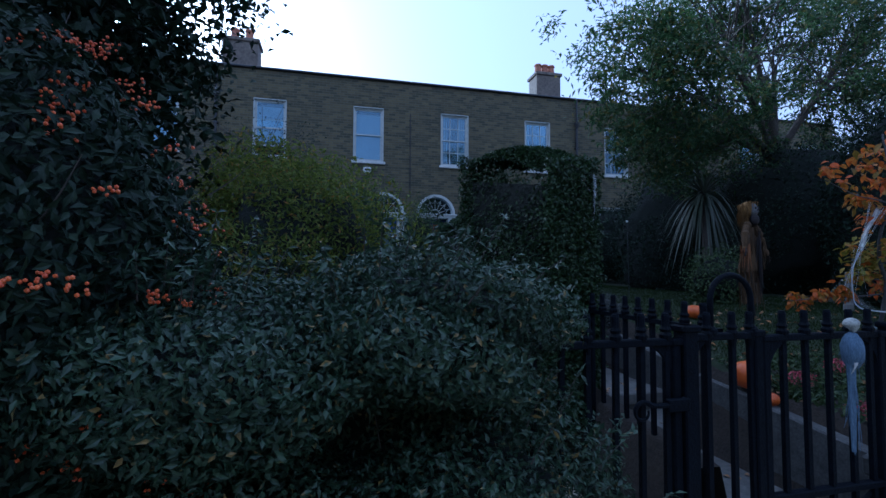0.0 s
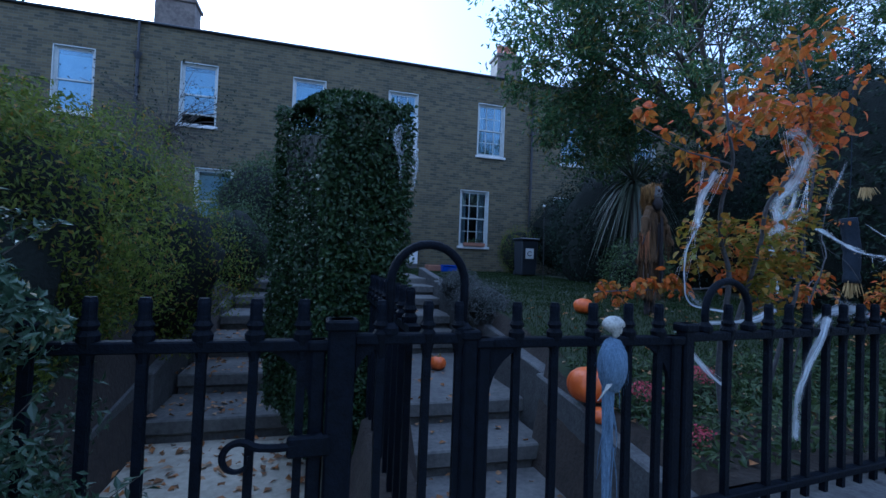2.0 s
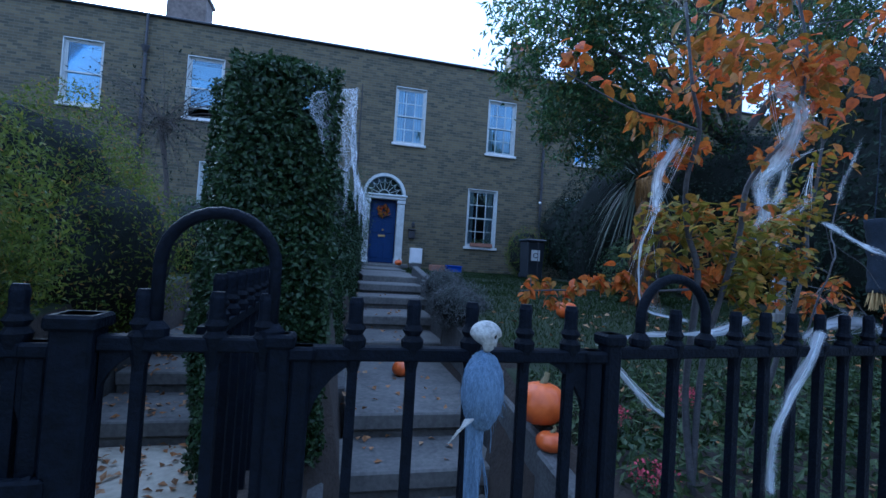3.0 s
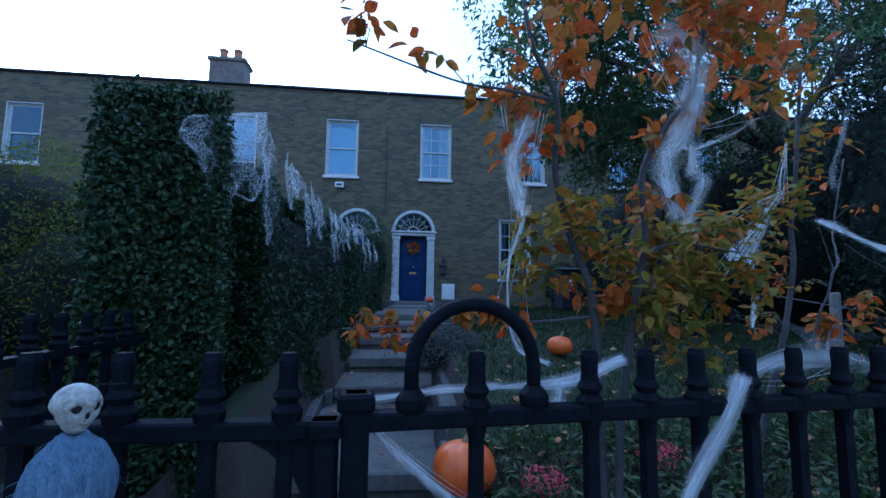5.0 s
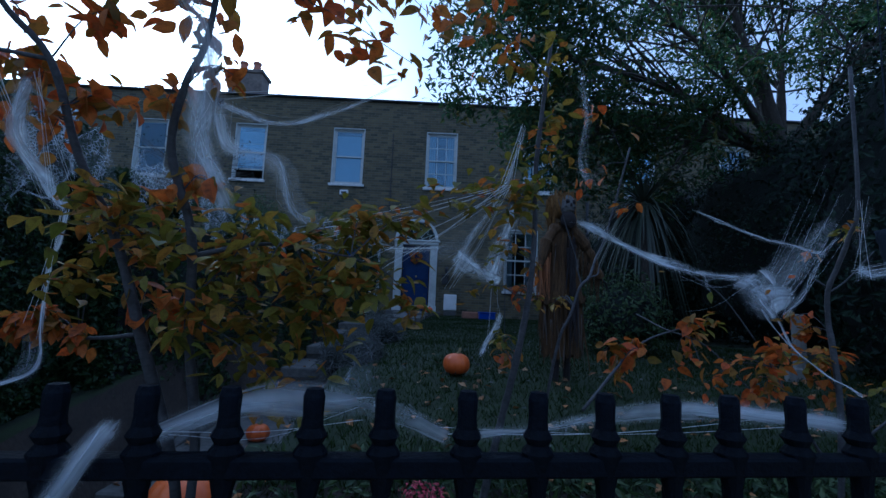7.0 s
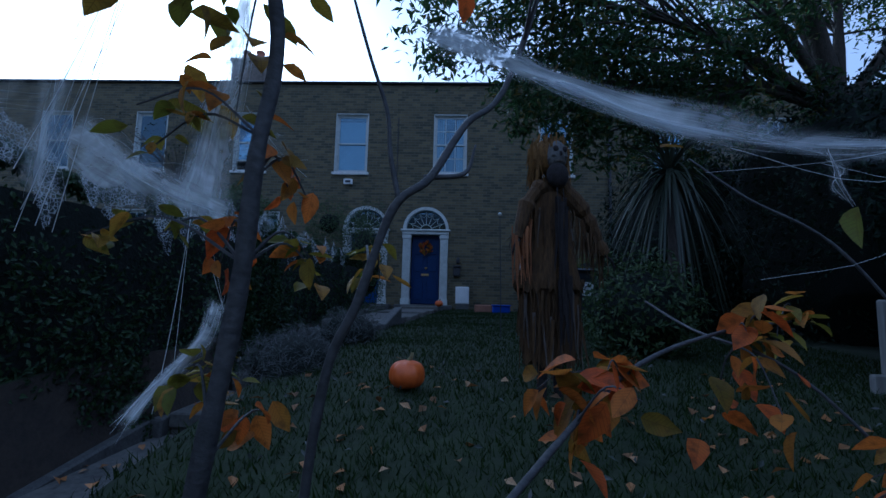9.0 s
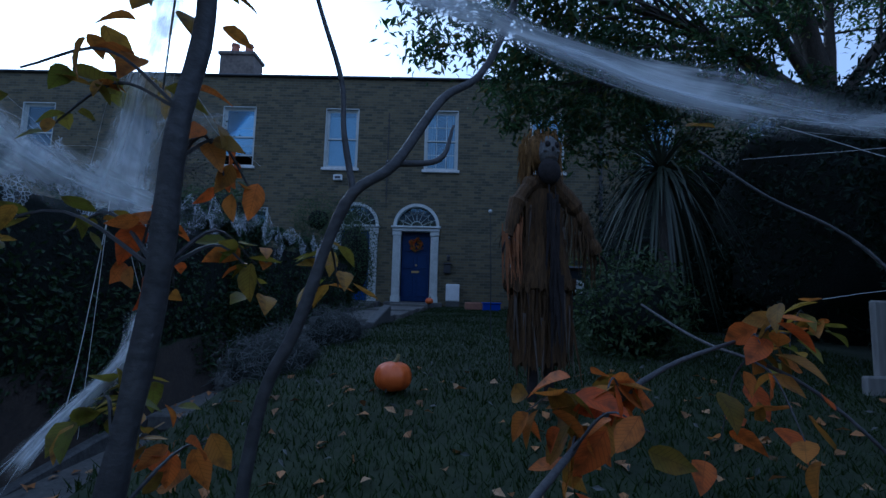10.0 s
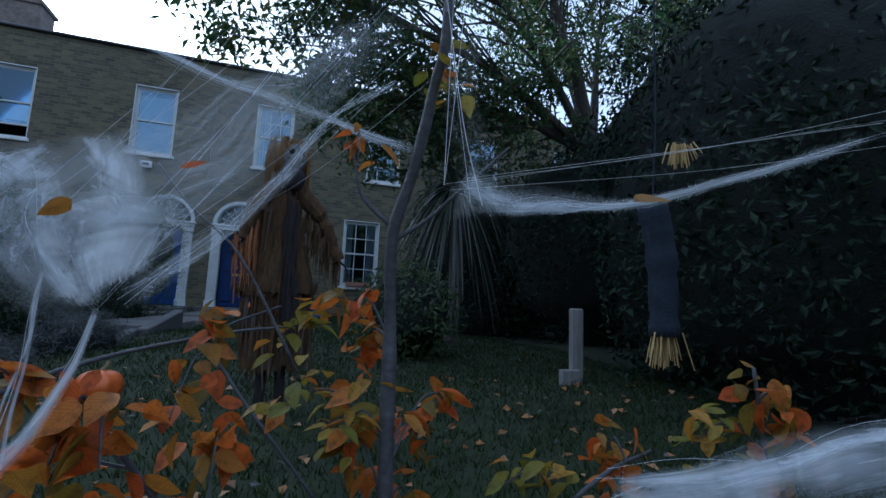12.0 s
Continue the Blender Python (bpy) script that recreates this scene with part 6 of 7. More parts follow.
sheet(t, [(7.43, 1.4, 1.705), (7.42, 1.385, 1.66), (7.445, 1.375, 1.6)], [(7.48, 1.4, 1.7), (7.51, 1.395, 1.65), (7.52, 1.385, 1.58)], WEBTHIN, 16, 12, 0.0, 0.03, 53)
# tails drawn down to the railing
band(t, [(7.505, 1.38, 1.585), (7.502, 1.345, 1.54), (7.497, 1.3, 1.5), (7.47, 1.19, 1.465), (7.42, 1.06, 1.445)], (0.007, 0.005), WEBSMOOTH, seed=54)
band(t, [(7.47, 1.385, 1.61), (7.475, 1.36, 1.565), (7.485, 1.33, 1.53), (7.497, 1.3, 1.5)], (0.004, 0.003), WEBSMOOTH, seed=55)
# curtain fanned out towards the slender tree
for k, (m_, r_) in enumerate(((WEBTHIN, 0.016), (WEBVEIL, 0.03), (WEBTHIN, 0.024))):
    d = 0.012 * k
    sheet(t, [(7.44 + d, 1.4, 1.705), (7.53, 1.4 + d, 1.765), (7.63 + d, 1.4, 1.85), (7.74, 1.4 + d, 1.97)], [(7.53, 1.38, 1.59 + d), (7.585, 1.39 + d, 1.66), (7.65, 1.4, 1.75 + d), (7.735, 1.42, 1.86)], m_, 26, 18, 0.01, r_, 56 + k)
band(t, [(7.52, 1.38, 1.59), (7.575, 1.385, 1.64), (7.62, 1.395, 1.7), (7.66, 1.4, 1.765), (7.72, 1.42, 1.82)], (0.022, 0.008), WEB, seed=95)
band(t, [(7.33, 1.45, 1.885), (7.417, 1.453, 1.85), (7.534, 1.462, 1.813), (7.65, 1.485, 1.795), (7.77, 1.51, 1.78)], (0.008, 0.012), WEB, seed=98)
threads(t, [((7.51, 1.385, 1.6), (7.68, 1.4, 1.95)), ((7.47, 1.39, 1.67), (7.63, 1.4, 1.93)), ((7.52, 1.385, 1.61), (7.72, 1.42, 1.84)), ((7.45, 1.39, 1.69), (7.3, 1.42, 1.66))], 9, 0.03, 0.00012, seed=5)
settle(t)
for at, size, me, turn, lab in (((7.363, 1.427, 1.652), 0.034, LEAF_G[1], (-1.5, 0.3, 0.2), "yellow leaf hanging from a wisp of web"), ((7.225, 1.442, 1.7), 0.022, LEAF_A[2], (0.2, 0.4, -1.3), "orange leaf caught in the web"),
                              ((7.485, 1.37, 1.66), 0.022, LEAF_A[0], (-1.2, 0.9, 0.3), "orange leaf caught in the web"), ((7.545, 1.385, 1.695), 0.02, LEAF_A[3], (0.3, 0.8, -1.2), "orange leaf caught in the web"), ((7.985, 1.395, 1.72), 0.055, LEAF_A[4], (0.05, 0.5, -1.45), "orange leaf lying on the web band")):
    o = tagged(new("leaf", me), lab, "leaf", group="leaves caught in the web")
    o.matrix_world = Matrix.Translation(at) @ Euler(turn).to_matrix().to_4x4() @ Matrix.Scale(size, 4)
t = web("thick wisp of white web by the railing", (7.87, 1.19, 1.5))
band(t, [(7.83, 1.24, 1.49), (7.86, 1.2, 1.505), (7.88, 1.165, 1.525), (7.91, 1.13, 1.545), (7.97, 1.05, 1.56)], (0.02, 0.026), WEBPUFF, seed=16)
settle(t)
t = web("white web band slung sideways from the slender tree", (7.9, 1.47, 1.75))
sheet(t, [(7.75, 1.39, 1.92), (7.77, 1.43, 1.82), (7.8, 1.45, 1.72)], [(7.79, 1.37, 1.92), (7.82, 1.43, 1.81), (7.87, 1.47, 1.72)], WEBTHIN, 16, 8, 0.0, 0.008, 60)
band(t, [(7.8, 1.45, 1.735), (7.86, 1.48, 1.725), (7.93, 1.5, 1.735), (8.13, 1.53, 1.765), (8.49, 1.42, 1.89)], (0.05, 0.014), WEB, seed=61)
threads(t, [((7.8, 1.45, 1.73), (8.49, 1.42, 1.9)), ((7.76, 1.39, 1.92), (7.81, 1.45, 1.73))], 9, 0.02, 0.00035, seed=6)
settle(t)
t = web("white web hanging behind the twin stems", (6.8, 1.55, 1.7))
band(t, [(6.835, 1.53, 1.9), (6.825, 1.535, 1.83), (6.8, 1.55, 1.76), (6.775, 1.56, 1.67)], (0.03, 0.06), WEBPUFF, seed=70)
band(t, [(6.81, 1.57, 1.57), (6.795, 1.57, 1.53), (6.77, 1.55, 1.49), (6.74, 1.52, 1.44)], (0.025, 0.02), WEBPUFF, seed=71)
band(t, [(6.66, 1.52, 1.74), (6.7, 1.53, 1.71), (6.75, 1.55, 1.68), (6.8, 1.58, 1.66)], (0.055, 0.04), WEBPUFF, seed=72)
sheet(t, [(6.76, 1.6, 1.76), (6.8, 1.61, 1.8), (6.83, 1.63, 1.79)], [(6.76, 1.6, 1.7), (6.82, 1.62, 1.71), (6.87, 1.65, 1.75)], WEBTHIN, 14, 10, 0.0, 0.01, 73)
threads(t, [((6.81, 1.6, 1.8), (6.86, 1.65, 1.74)), ((6.79, 1.56, 1.66), (6.81, 1.58, 1.56)), ((6.78, 1.56, 1.66), (6.76, 1.54, 1.46))], 5, 0.01, 0.00025, seed=7)
settle(t)

# ---- pumpkins and figures ----


def pumpkin(label, at, r, squash=0.8, seed=0):
    t = thing("pumpkin", label, "pumpkin", at, group="pumpkins in the garden")
    bm = bmesh.new()
    bmesh.ops.create_uvsphere(bm, u_segments=48, v_segments=20, radius=1.0)
    for v in bm.verts:
        a = math.atan2(v.co.y, v.co.x)
        h = v.co.z
        rib = 1 - 0.1 * (1 - abs(math.sin(a * 5 + seed))) ** 2
        dip = 1 - 0.3 * max(0, abs(h) - 0.7)
        wob = 1 + 0.05 * noise.noise(v.co * 1.5 + Vector((seed, 0, 0)))
        v.co = Vector((v.co.x * rib * wob, v.co.y * rib * wob, h * squash * dip)) * r + Vector((at[0], at[1], at[2] + r * squash * 0.92))
    part("body", bm, PUMP, t, smooth=True)
    bm = bmesh.new()
    top = Vector((at[0], at[1], at[2] + r * squash * 1.7))
    tube(bm, smooth_line([top, top + Vector((0.02, 0, 0.25 * r)), top + Vector((0.25 * r, 0.05 * r, 0.5 * r))], 4), 0.16 * r, 0.1 * r, 7, wob=0.3)
    part("stalk", bm, STALK, t)
    return settle(t)


pumpkin("large round orange pumpkin by the stone steps", (5.77, 1.9, 0.765), 0.128, 0.86, 1)
pumpkin("small squat orange pumpkin on the granite kerb", (5.75, 1.74, 0.695), 0.068, 0.7, 2)
pumpkin("orange pumpkin lying on the lawn", (6.8, 3.55, 1.09), 0.1, 0.82, 3)
pumpkin("mottled orange gourd beside the steps", (5.35, 3.75, 0.52), 0.085, 0.8, 4)
pumpkin("small orange pumpkin on the doorstep", (6.55, 13.3, 1.34), 0.11, 0.8, 5)


def drape(bm, at, z0, z1, r0, r1, folds, depth, mi, seg=48, rows=14, seed=0, frayed=0.0, squash=1.0):
    """Hanging cloth: a folded, flaring tube."""
    g = np.random.default_rng(seed)
    ph = g.uniform(0, 6.28, 4)
    fr = [g.uniform(0, frayed) for _ in range(seg)]
    rings = []
    for i in range(rows + 1):
        u = i / rows
        ring = []
        for k in range(seg):
            a = 2 * math.pi * k / seg
            r = r0 + (r1 - r0) * u
            r *= 1 + depth * (0.3 + u) * (math.sin(folds * a + ph[0] + u) + 0.5 * math.sin(folds * 2.3 * a + ph[1]))
            z = z1 + (z0 - z1) * u + (fr[k] if i == rows else 0)
            ring.append(bm.verts.new((at[0] + r * math.cos(a), at[1] + r * math.sin(a) * squash, z)))
        rings.append(ring)
    for a, b in zip(rings, rings[1:]):
        for k in range(seg):
            bm.faces.new((a[k], a[(k + 1) % seg], b[(k + 1) % seg], b[k])).material_index = mi
    bm.faces.new(rings[0]).material_index = mi


def ball(bm, c, r, mi, sub=2):
    k = bmesh.ops.create_icosphere(bm, subdivisions=sub, radius=1.0, matrix=Matrix.LocRotScale(c, None, r))
    for f in {f for v in k["verts"] for f in v.link_faces}:
        f.material_index = mi
        f.smooth = True


# small hanging skeleton doll in grey gauze on the gate
sx, sy, sz = 5.045, 0.715, 1.362
fd, fs = Vector((0.7, -0.71, 0)), Vector((0.71, 0.7, 0))
fc = Vector((sx, sy, sz))
hd, hs = Vector((0.9, -0.43, 0)), Vector((0.43, 0.9, 0))


def skull_mesh(bm):
    """Long cranium, cheeks and a narrow jaw in one skin."""
    k = bmesh.ops.create_icosphere(bm, subdivisions=4, radius=1.0)
    for v in k["verts"]:
        q = v.co.copy()
        front, side, up = q.x, q.y, q.z
        w, l, h = 0.0275, 0.034, 0.03
        if up < 0:
            # face narrows to the jaw, the back is cut away under the cranium
            w *= 1 + 0.32 * up
            h *= 1.25 if front > -0.1 else 0.75
            l *= 0.82 if front > 0 else 1 + 0.35 * up
        f, s_, u = front * l, side * w, up * h
        # eye hollows, nose, mouth line and cheekbones
        for e in (-1, 1):
            d2 = (side - 0.42 * e) ** 2 + (up - 0.02) ** 2
            if front > 0.3:
                f -= 0.011 * math.exp(-d2 / 0.035)
            d2 = (side - 0.72 * e) ** 2 + (up + 0.3) ** 2
            f += 0.003 * math.exp(-d2 / 0.04) if front > 0 else 0
        if front > 0.3:
            f -= 0.006 * math.exp(-(side ** 2 / 0.012 + (up + 0.3) ** 2 / 0.02))
            f -= 0.004 * math.exp(-((up + 0.62) ** 2) / 0.003) * (1 if abs(side) < 0.5 else 0)
        v.co = fc + Vector((0, 0, 0.032)) + hd * f + hs * s_ + Vector((0, 0, u))
    for fa in {fa for v in k["verts"] for fa in v.link_faces}:
        fa.smooth = True


bm = bmesh.new()
skull_mesh(bm)
for s in (-1, 1):
    ball(bm, fc + hd * 0.0175 + hs * 0.0115 * s + Vector((0, 0, 0.033)), (0.0075, 0.0075, 0.0085), 1)
ball(bm, fc + hd * 0.023 + Vector((0, 0, 0.0215)), (0.0035, 0.0035, 0.005), 1)
for k in range(-3, 4):
    c = fc + hd * (0.0225 - 0.0006 * k * k) + hs * 0.0029 * k + Vector((0, 0, 0.0115))
    ball(bm, c, (0.0015, 0.0015, 0.003), 0, 1)
tube(bm, [fc + Vector((0, 0, 0.06)), Vector((sx + 0.005, RY - 0.02, sz + 0.045)), Vector((sx + 0.02, RY + 0.01, sz + 0.04))], 0.002, 0.002, 4, 1)
# plump wad of gauze, wide across the shoulders, drawn in below
bc = fc + Vector((0, 0, -0.085))
k = bmesh.ops.create_icosphere(bm, subdivisions=5, radius=1.0)
for v in k["verts"]:
    q = v.co.copy()
    wide = 0.054 * (1 - 0.25 * max(0, -q.z) ** 2)
    deep = 0.042
    fold = 1 + 0.05 * noise.noise(Vector((q.x * 3, q.y * 3, q.z * 2 + 4))) + 0.05 * noise.noise(Vector((q.x * 9, q.y * 9, q.z * 1.5)))
    v.co = bc + fs * q.x * wide * fold + fd * q.y * deep * fold + Vector((0, 0, q.z * 0.083 * fold))
for fa in {fa for v in k["verts"] for fa in v.link_faces}:
    fa.material_index = 2
    fa.smooth = True
g = np.random.default_rng(44)
for k in range(70):
    an, z0 = g.uniform(0, 6.283), g.uniform(-0.75, 0.95)
    r = math.sqrt(max(0, 1 - z0 * z0)) * 1.02
    p = bc + fs * (0.053 * r * math.cos(an)) + fd * (0.042 * r * math.sin(an)) + Vector((0, 0, 0.083 * z0))
    out = (p - bc).normalized()
    e = p + Vector((0, 0, -g.uniform(0.006, 0.025))) + out * g.uniform(0.0, 0.008) + fs * g.normal(0, 0.012)
    tube(bm, smooth_line([p, p.lerp(e, 0.5) + out * 0.004, e], 2), g.uniform(0.0003, 0.0007), 0.0002, 3, 2)
# the long twisted tail of cloth
drape(bm, (sx - 0.012, sy), sz - 0.56, sz - 0.14, 0.022, 0.008, 4, 0.25, 2, seg=20, seed=4, frayed=0.08, squash=0.6)
for k in range(26):
    a = Vector((sx - 0.012 + g.normal(0, 0.012), sy + g.normal(0, 0.01), sz - g.uniform(0.13, 0.4)))
    e = a + Vector((g.normal(0, 0.012), g.normal(0, 0.008), -g.uniform(0.08, 0.2)))
    tube(bm, smooth_line([a, a.lerp(e, 0.5) + Vector((g.normal(0, 0.006), 0, 0)), e], 3), 0.0022, 0.0006, 4, 2)
# bony fingers
for k in range(5):
    a = Vector((sx - 0.03 - 0.004 * k, sy - 0.04, sz - 0.13))
    tube(bm, smooth_line([a, a + Vector((-0.02, -0.01, -0.01 - 0.004 * k)), a + Vector((-0.036, -0.008, -0.02 - 0.006 * k))], 3), 0.0022, 0.001, 4, 0)
tagged(part("skeleton_doll", bm, [BONE, SOCKET, GAUZE]), "small skull-headed doll in grey gauze hung on the gate", "doll")

# robed ghoul figure on the lawn, turned a little towards the steps
bm = bmesh.new()
gx, gy, gz = 7.55, 3.5, 1.09
O = (0.0, 0.0)
drape(bm, O, 0.13, 1.06, 0.085, 0.145, 11, 0.06, 0, seg=84, rows=18, seed=8, frayed=0.09, squash=0.5)
drape(bm, O, 0.5, 1.14, 0.055, 0.2, 6, 0.07, 0, seg=72, rows=14, seed=9, frayed=0.12, squash=0.45)
for s in (-1, 1):
    tube(bm, [Vector((0.04 * s, 0, 0.3)), Vector((0.05 * s, 0, -0.03))], 0.03, 0.026, 8, 2)
ball(bm, (0, 0.015, 1.27), (0.1, 0.085, 0.1), 3, 3)
ball(bm, (0.012, -0.045, 1.262), (0.062, 0.05, 0.082), 1, 3)
ball(bm, (0.012, -0.06, 1.15), (0.062, 0.045, 0.07), 2, 3)
for s in (-1, 1):
    ball(bm, (0.012 + 0.026 * s, -0.088, 1.285), (0.016, 0.01, 0.017), 2)
    ball(bm, (0.012 + 0.034 * s, -0.082, 1.25), (0.014, 0.012, 0.01), 1)
ball(bm, (0.012, -0.094, 1.26), (0.009, 0.008, 0.014), 2)
for k in range(-4, 5):
    ball(bm, (0.012 + 0.0072 * k, -0.089 + 0.0006 * k * k, 1.222), (0.0034, 0.003, 0.009), 4, 1)
g = np.random.default_rng(77)


def tatter(p, length, width, mi=0, sway=0.006):
    """One torn strip hanging from p."""
    a = g.uniform(-0.7, 0.7)
    o = Vector((math.cos(a), math.sin(a), 0)) * width
    drift = Vector((g.normal(0, sway), g.normal(0, sway), 0))
    rows = []
    for u in (0, 0.35, 0.7, 1.0):
        q_ = p + drift * u * 2 + Vector((g.normal(0, 0.003), g.normal(0, 0.003), -length * u))
        rows.append((bm.verts.new(q_ - o * (1 - 0.7 * u)), bm.verts.new(q_ + o * (1 - 0.7 * u))))
    for r0, r1 in zip(rows, rows[1:]):
        bm.faces.new((r0[0], r0[1], r1[1], r1[0])).material_index = mi


# ragged hood hanging beside the face
for k in range(170):
    an = g.uniform(-0.6, 3.75)
    r = g.uniform(0.9, 1.08)
    p = Vector((0.1 * r * math.cos(an), 0.012 + 0.085 * r * math.sin(an), 1.3 + g.uniform(-0.07, 0.05)))
    tatter(p, g.uniform(0.1, 0.24), g.uniform(0.004, 0.009), 3)
for k in range(40):
    p = Vector((g.normal(0, 0.05), -0.05 + g.normal(0, 0.02), 1.36 + g.normal(0, 0.006)))
    tatter(p, g.uniform(0.03, 0.07), g.uniform(0.004, 0.008), 3)
# sleeves: one bent with a rust fringe, the other held away from the body
for s, reach, fall, n, mi, long in ((-1, 0.15, 0.3, 80, 5, 0.3), (1, 0.24, 0.36, 60, 0, 0.2)):
    a = Vector((0.06 * s, -0.01, 1.1))
    e = a + Vector((reach * s, -0.04, -fall))
    tube(bm, smooth_line([a, a.lerp(e, 0.5) + Vector((0.02 * s, 0, 0.03)), e], 6), 0.05, 0.03, 10, 0, wob=0.5)
    for k in range(4):
        f = e + Vector((0.004 * k, -0.01 + 0.008 * k, -0.005))
        tube(bm, smooth_line([f, f + Vector((0.03 * s, -0.015, -0.03)), f + Vector((0.045 * s, -0.02, -0.07 - 0.006 * k))], 3), 0.006, 0.003, 5, 2)
    for k in range(n):
        u = g.uniform(0.25, 1.0)
        p = a.lerp(e, u) + Vector((g.normal(0, 0.018), g.normal(0, 0.025), -0.01))
        tatter(p, long * g.uniform(0.6, 1.1), g.uniform(0.003, 0.008), mi if u > 0.55 else 0)
for k in range(24):
    p = Vector((-0.21 + g.normal(0, 0.016), -0.05 + g.normal(0, 0.016), 0.81 + g.normal(0, 0.012)))
    tatter(p, g.uniform(0.02, 0.06), g.uniform(0.002, 0.004), 4, 0.02)
# strips down the robe
for k in range(230):
    an, u = g.uniform(0, 6.283), g.uniform(0, 1)
    r = 0.12 + 0.06 * u
    tatter(Vector((r * math.cos(an), r * 0.5 * math.sin(an), 0.98 - 0.62 * u)), g.uniform(0.18, 0.32), g.uniform(0.004, 0.011), 0 if g.uniform() < 0.8 else 4)
for k in range(34):
    tatter(Vector((0.02 + g.normal(0, 0.016), -0.098 + g.normal(0, 0.008), g.uniform(0.55, 1.08))), g.uniform(0.25, 0.45), g.uniform(0.006, 0.012), 2)
bmesh.ops.transform(bm, verts=bm.verts, matrix=Matrix.Translation((gx, gy, gz)) @ Matrix.Rotation(radians(18), 4, 'Z'))
tagged(part("ghoul_figure", bm, [RAG, MASK, BLACKRAG, HOOD, PALERAG, FRINGE]), "ragged brown-robed ghoul figure standing on the lawn", "figure")

# small white garden light on a thin stake behind the lawn
t = thing("garden_light", "small white globe light on a thin dark stake", "light", (7.48, 5.69, 1.15))
bm = bmesh.new()
tube(bm, smooth_line([Vector((7.5, 5.7, 1.1)), Vector((7.49, 5.69, 1.8)), Vector((7.476, 5.69, 2.43))], 4), 0.006, 0.004, 6)
part("stake", bm, PIPE, t)
bm = bmesh.new()
ball(bm, (7.476, 5.69, 2.45), (0.021, 0.021, 0.019), 0, 2)
part("globe", bm, PAPER, t)
settle(t)

# straw-stuffed scarecrow leg and sleeve hanging from the tree
cx, cy = 9.37, 2.8
t = thing("scarecrow", "straw-stuffed scarecrow in dark cloth hanging from branches", "scarecrow", (cx, cy, 1.4))
bm = bmesh.new()
tube(bm, smooth_line([Vector((cx - 0.05, cy, 2.15)), Vector((cx, cy, 1.9)), Vector((cx + 0.01, cy, 1.5))], 8), 0.07, 0.075, 14, 0, wob=0.35)
part("trouser_leg", bm, DENIM, t, smooth=True)
bm = bmesh.new()
tube(bm, [Vector((cx - 0.05, cy, 2.12)), Vector((cx - 0.02, cy, 2.6)), Vector((cx, cy, 4.6))], 0.005, 0.004, 5, 0)
part("cord", bm, DENIM, t)
g = np.random.default_rng(77)
for base, n, L, lab in ((Vector((cx + 0.01, cy, 1.52)), 60, 0.17, "straw foot"), (Vector((cx + 0.03, cy - 0.1, 2.45)), 36, 0.12, "straw hand")):
    bm = bmesh.new()
    for k in range(n):
        o = Vector((g.normal(0, 0.034), g.normal(0, 0.03), 0))
        tube(bm, [base + o * 0.8, base + o * 1.3 + Vector((0, 0, -L * g.uniform(0.5, 1.1)))], 0.004, 0.0025, 4)
    tagged(part("straw_bundle", bm, STRAW, t, lab), kind="stuff")
settle(t)
t = thing("grave_marker", "weathered grey wooden grave marker standing in the bed", "marker", (9.6, 3.85, 1.03))
part("post", boxed(9.545, 9.655, 3.84, 3.88, 0.95, 1.63, bev=0.012), WOODGREY, t)
part("foot_board", boxed(9.44, 9.6, 3.8, 3.84, 0.95, 1.2, bev=0.01), WOODGREY, t)
settle(t)

# ---- things by the houses ----
t = thing("wreath", "round wreath of orange leaves on the navy door", "wreath", (6.08, 14.1, 2.98))
bm = bmesh.new()
tube(bm, [Vector((6.08 + 0.15 * math.cos(a), 14.13, 2.98 + 0.15 * math.sin(a))) for a in np.linspace(0, 6.283, 25)], 0.02, 0.02, 6)
part("ring", bm, BARK, t)
g = np.random.default_rng(31)
for k in range(90):
    a = g.uniform(0, 6.283)
    o = new("leaf", LEAF_A[int(g.integers(6))])
    o.parent = t
    r = 0.15 + g.normal(0, 0.03)
    o.matrix_basis = Matrix.Translation((6.08 + r * math.cos(a), 14.1 + g.uniform(-0.03, 0.02), 2.98 + r * math.sin(a))) @ Euler((g.uniform(0.8, 2.2), g.uniform(-1, 1), g.uniform(0, 6))).to_matrix().to_4x4() @ Matrix.Scale(0.1, 4)
settle(t)
t = thing("mailbox", "black metal mailbox on the brick wall beside the door", "mailbox", (7.0, FY - 0.08, 2.3))
part("body", boxed(6.9, 7.1, FY - 0.14, FY, 2.2, 2.45, bev=0.02), PIPE, t)
part("lid", boxed(6.885, 7.115, FY - 0.16, FY, 2.455, 2.5, bev=0.01), PIPE, t)
settle(t)
bm = bmesh.new()
lathe(bm, ((0.02, 0), (0.05, 0.03), (0.055, 0.13), (0.03, 0.18)), 8, (7.03, FY - 0.08, 2.55))
tagged(part("wall_lamp", bm, PIPE), "small black wall lamp above the mailbox", "lamp")
t = thing("meter_box", "white meter box at the foot of the brick wall", "meter box", (7.15, FY - 0.15, 1.4))
part("body", boxed(6.98, 7.36, FY - 0.2, FY, 1.42, 1.9, bev=0.01), PAPER, t)
part("door", boxed(7.0, 7.34, FY - 0.212, FY - 0.203, 1.45, 1.87, bev=0.003), PAPER, t)
part("foot", boxed(6.99, 7.35, FY - 0.19, FY, 1.1, 1.42), GRANITE, t)
settle(t)


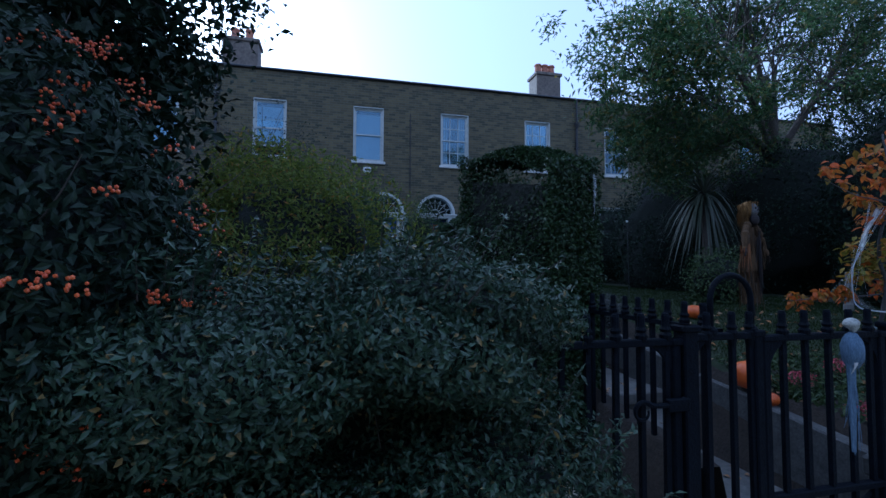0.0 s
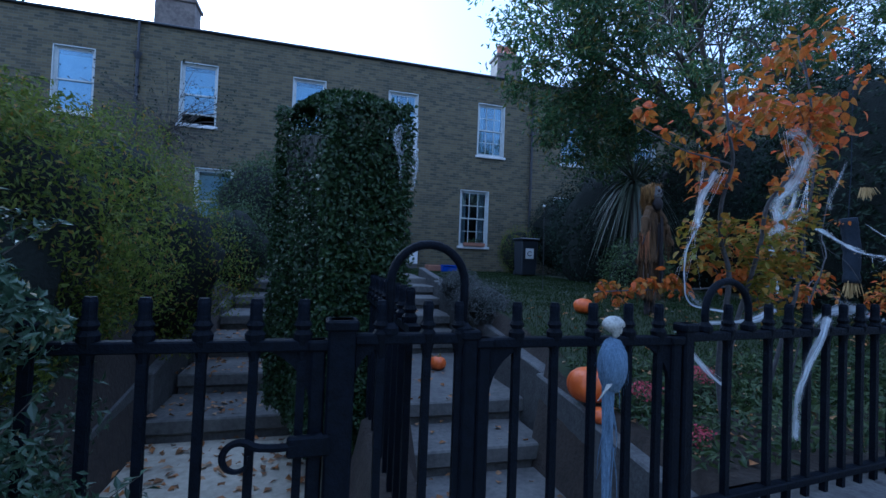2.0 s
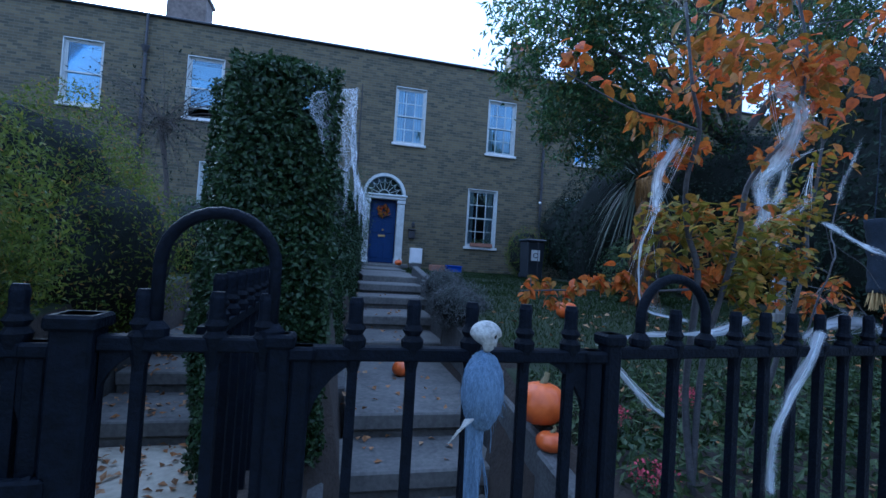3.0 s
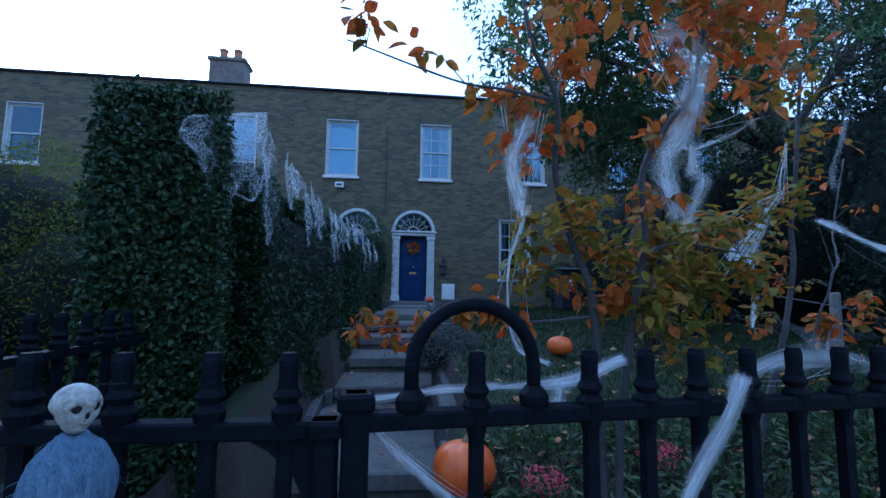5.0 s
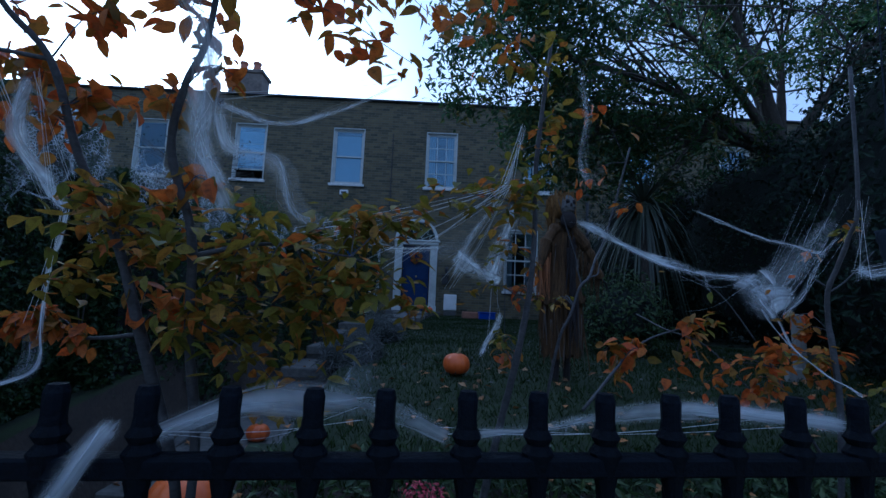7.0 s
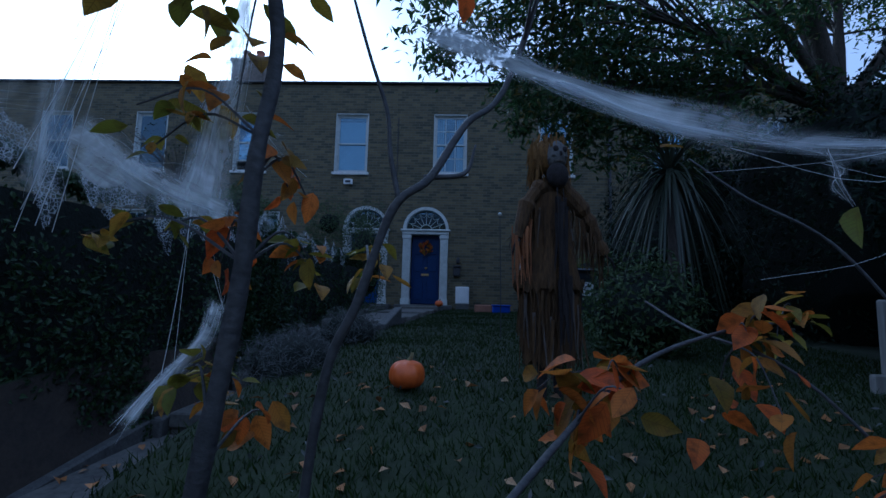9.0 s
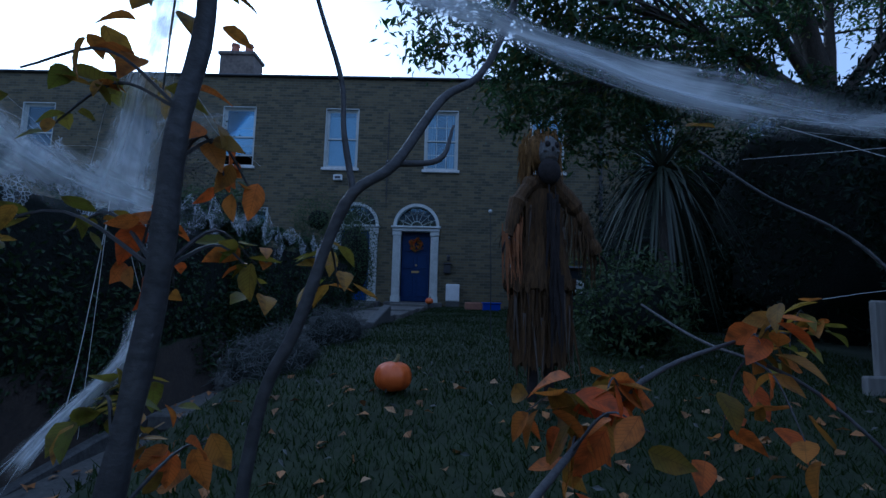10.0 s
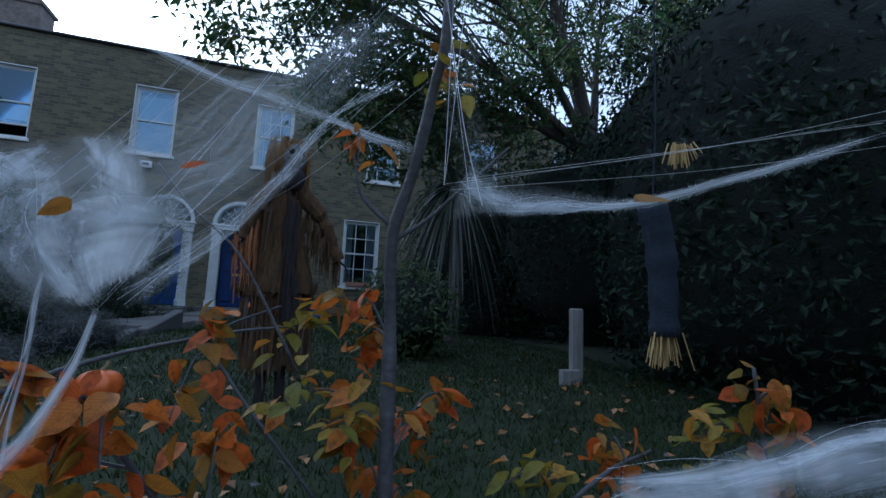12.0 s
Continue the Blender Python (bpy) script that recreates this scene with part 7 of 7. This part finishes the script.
t = thing("planter", "brown terracotta trough standing on the lawn edge", "planter", (7.75, 13.2, 1.2))
part("trough", boxed(7.5, 8.0, 13.05, 13.35, 1.18, 1.42, bev=0.02), TERRA, t)
part("soil", boxed(7.53, 7.97, 13.08, 13.32, 1.415, 1.43), SOIL, t)
settle(t)
t = thing("recycling_box", "bright blue plastic recycling box on the ground", "box", (8.15, 13.0, 1.2))
part("body", boxed(7.95, 8.4, 12.8, 13.15, 1.18, 1.4, bev=0.02), BLUEBOX, t)
part("rim", boxed(7.93, 8.42, 12.78, 13.17, 1.4, 1.43, bev=0.008), BLUEBOX, t)
settle(t)
t = thing("wheelie_bin", "dark plastic wheelie bin with a white label", "bin", (9.8, 11.0, 1.2))
bm = boxed(9.55, 10.05, 10.72, 11.25, 1.25, 2.2, bev=0.03)
for v in bm.verts:
    k = 0.88 + 0.12 * (v.co.z - 1.25)
    v.co.x, v.co.y = 9.8 + (v.co.x - 9.8) * k, 11.0 + (v.co.y - 11.0) * k
part("body", bm, BINPLASTIC, t)
part("lid", boxed(9.52, 10.08, 10.68, 11.3, 2.2, 2.27, bev=0.03), BINPLASTIC, t)
lb = part("label", boxed(9.66, 9.9, 10.7, 10.708, 1.7, 1.98), PAPER, t, "white recycling label")
bm = bmesh.new()
tube(bm, [Vector((9.78 + 0.06 * math.cos(a), 10.698, 1.84 + 0.06 * math.sin(a))) for a in np.linspace(0.6, 5.6, 16)], 0.012, 0.012, 4)
part("emblem", bm, INK, lb)
for x in (9.6, 10.0):
    bm = bmesh.new()
    lathe(bm, ((0.08, -0.025), (0.1, -0.02), (0.1, 0.02), (0.08, 0.025)), 14)
    bmesh.ops.transform(bm, verts=bm.verts, matrix=Matrix.Translation((x, 11.2, 1.28)) @ Matrix.Rotation(radians(90), 4, 'Y'))
    part("wheel", bm, BINPLASTIC, t)
settle(t)
t = thing("window_box", "small potted plants on the ground floor sill", "planter", (9.3, FY - 0.1, 2.08))
part("trough", boxed(8.95, 9.7, FY - 0.12, FY - 0.01, 2.082, 2.2, bev=0.01), TERRA, t)
p, d = blob_points(260, (9.32, FY - 0.07, 2.26), (0.4, 0.06, 0.09), 0.1, 4)
tagged(obj("foliage", leaves_mesh("foliage", p, d, 0.05, 0.02, seed=4), L_MID, t), kind="stuff")
settle(t)
# pink flowers in the bed
for c in ((6.05, 1.75, 0.86), (6.6, 1.9, 0.9), (5.95, 1.3, 0.78)):
    t = thing("heather", "low pink heather clump in the flower bed", "flower", c, group="flowers in the bed")
    p, d = blob_points(260, c, (0.09, 0.09, 0.06), 0.3, 6)
    tagged(obj("petal_mass", leaves_mesh("petal_mass", p, d, 0.018, 0.01, seed=5), PINK, t), kind="stuff")
    p, d = blob_points(200, (c[0], c[1], c[2] - 0.03), (0.1, 0.1, 0.06), 0.2, 7)
    tagged(obj("foliage", leaves_mesh("foliage", p, d, 0.03, 0.008, seed=6), L_MID, t), kind="stuff")
    settle(t)

# ---- fallen leaves, bedding and grass ----


def scatter(name, label, cat, n, x0, x1, y0, y1, length, width, m, zf, seed, up=True, keep=None, jit=0.35):
    g = np.random.default_rng(seed)
    xx, yy = g.uniform(x0, x1, n), g.uniform(y0, y1, n)
    if keep is not None:
        k = np.array([keep(a, b) for a, b in zip(xx, yy)])
        xx, yy = xx[k], yy[k]
    zz = np.array([zf(a, b) for a, b in zip(xx, yy)])
    pos = np.stack([xx, yy, zz], 1)
    nor = np.tile((0.0, 0.0, 1.0), (len(pos), 1))
    o = obj(name, leaves_mesh(name, pos, nor, length, width, 0.0, jit, seed), m)
    return tagged(o, label, cat, kind="stuff")


def soil_z(x, y):
    return bed(y) + 0.03 * noise.noise(Vector((x * 0.9, y * 0.9, 0))) + 0.015


def tread_z(tr):
    return lambda x, y: [z for a, z in tr if a <= y][-1] + 0.008


not_lane = lambda x, y: abs(x - lane2(y)) > 0.62 and abs(x - lane1(y)) > 0.85
scatter("fallen_leaves", "fallen brown and orange leaves in the bed", "leaves", 1500, 5.6, 10.5, 1.05, 5.0, 0.06, 0.04, L_FALL, soil_z, 71, keep=lambda x, y: not_lane(x, y) and (x * 7.3 + y * 3.1) % 1 < 1.15 - 0.26 * y)
scatter("fallen_leaves", "fallen brown leaves on the pale concrete path", "leaves", 620, 2.95, 4.3, 1.0, 5.2, 0.065, 0.045, L_FALL, tread_z(TREADS1), 72)
scatter("fallen_leaves", "fallen brown leaves on the stone steps", "leaves", 160, 4.75, 5.6, 1.0, 6.5, 0.06, 0.04, L_FALL, tread_z(TREADS2), 73)
scatter("bedding_plants", "low dark bedding foliage behind the railings", "plants", 5200, 5.62, 8.8, 1.05, 2.3, 0.06, 0.022, L_MID, lambda x, y: soil_z(x, y) + 0.06 * random.random(), 74, jit=0.9, keep=not_lane)
g = np.random.default_rng(80)
n = 150000
gx_, gy_ = g.uniform(5.75, 10.5, n), 1.6 + 12.2 * g.uniform(0, 1, n) ** 1.6
k = np.array([not_lane(a, b) for a, b in zip(gx_, gy_)])
gx_, gy_ = gx_[k], gy_[k]
gz_ = np.array([soil_z(a, b) - 0.02 for a, b in zip(gx_, gy_)])
b0 = np.stack([gx_, gy_, gz_], 1)
m_ = len(b0)
hgt = g.uniform(0.02, 0.05, m_)[:, None]
dr = g.normal(0, 1, (m_, 3)) * (0.5, 0.5, 0)
dr[:, 2] = 1
w_ = np.stack([g.normal(0, 1, m_), g.normal(0, 1, m_), np.zeros(m_)], 1) * 0.0022
v = np.stack([b0 - w_, b0 + w_, b0 + dr * hgt], 1).reshape(-1, 3)
f = np.arange(m_ * 3).reshape(-1, 3)
tagged(obj("grass", mesh_np("grass", v, f), L_BLADE), "dark damp lawn grass rising towards the houses", "grass", kind="stuff")
scatter("lawn_weeds", "small pale weeds and clover in the lawn", "weeds", 420, 5.9, 10.3, 2.0, 8.0, 0.04, 0.016, L_LAV, lambda x, y: soil_z(x, y) + 0.03, 75, keep=not_lane, jit=0.6)
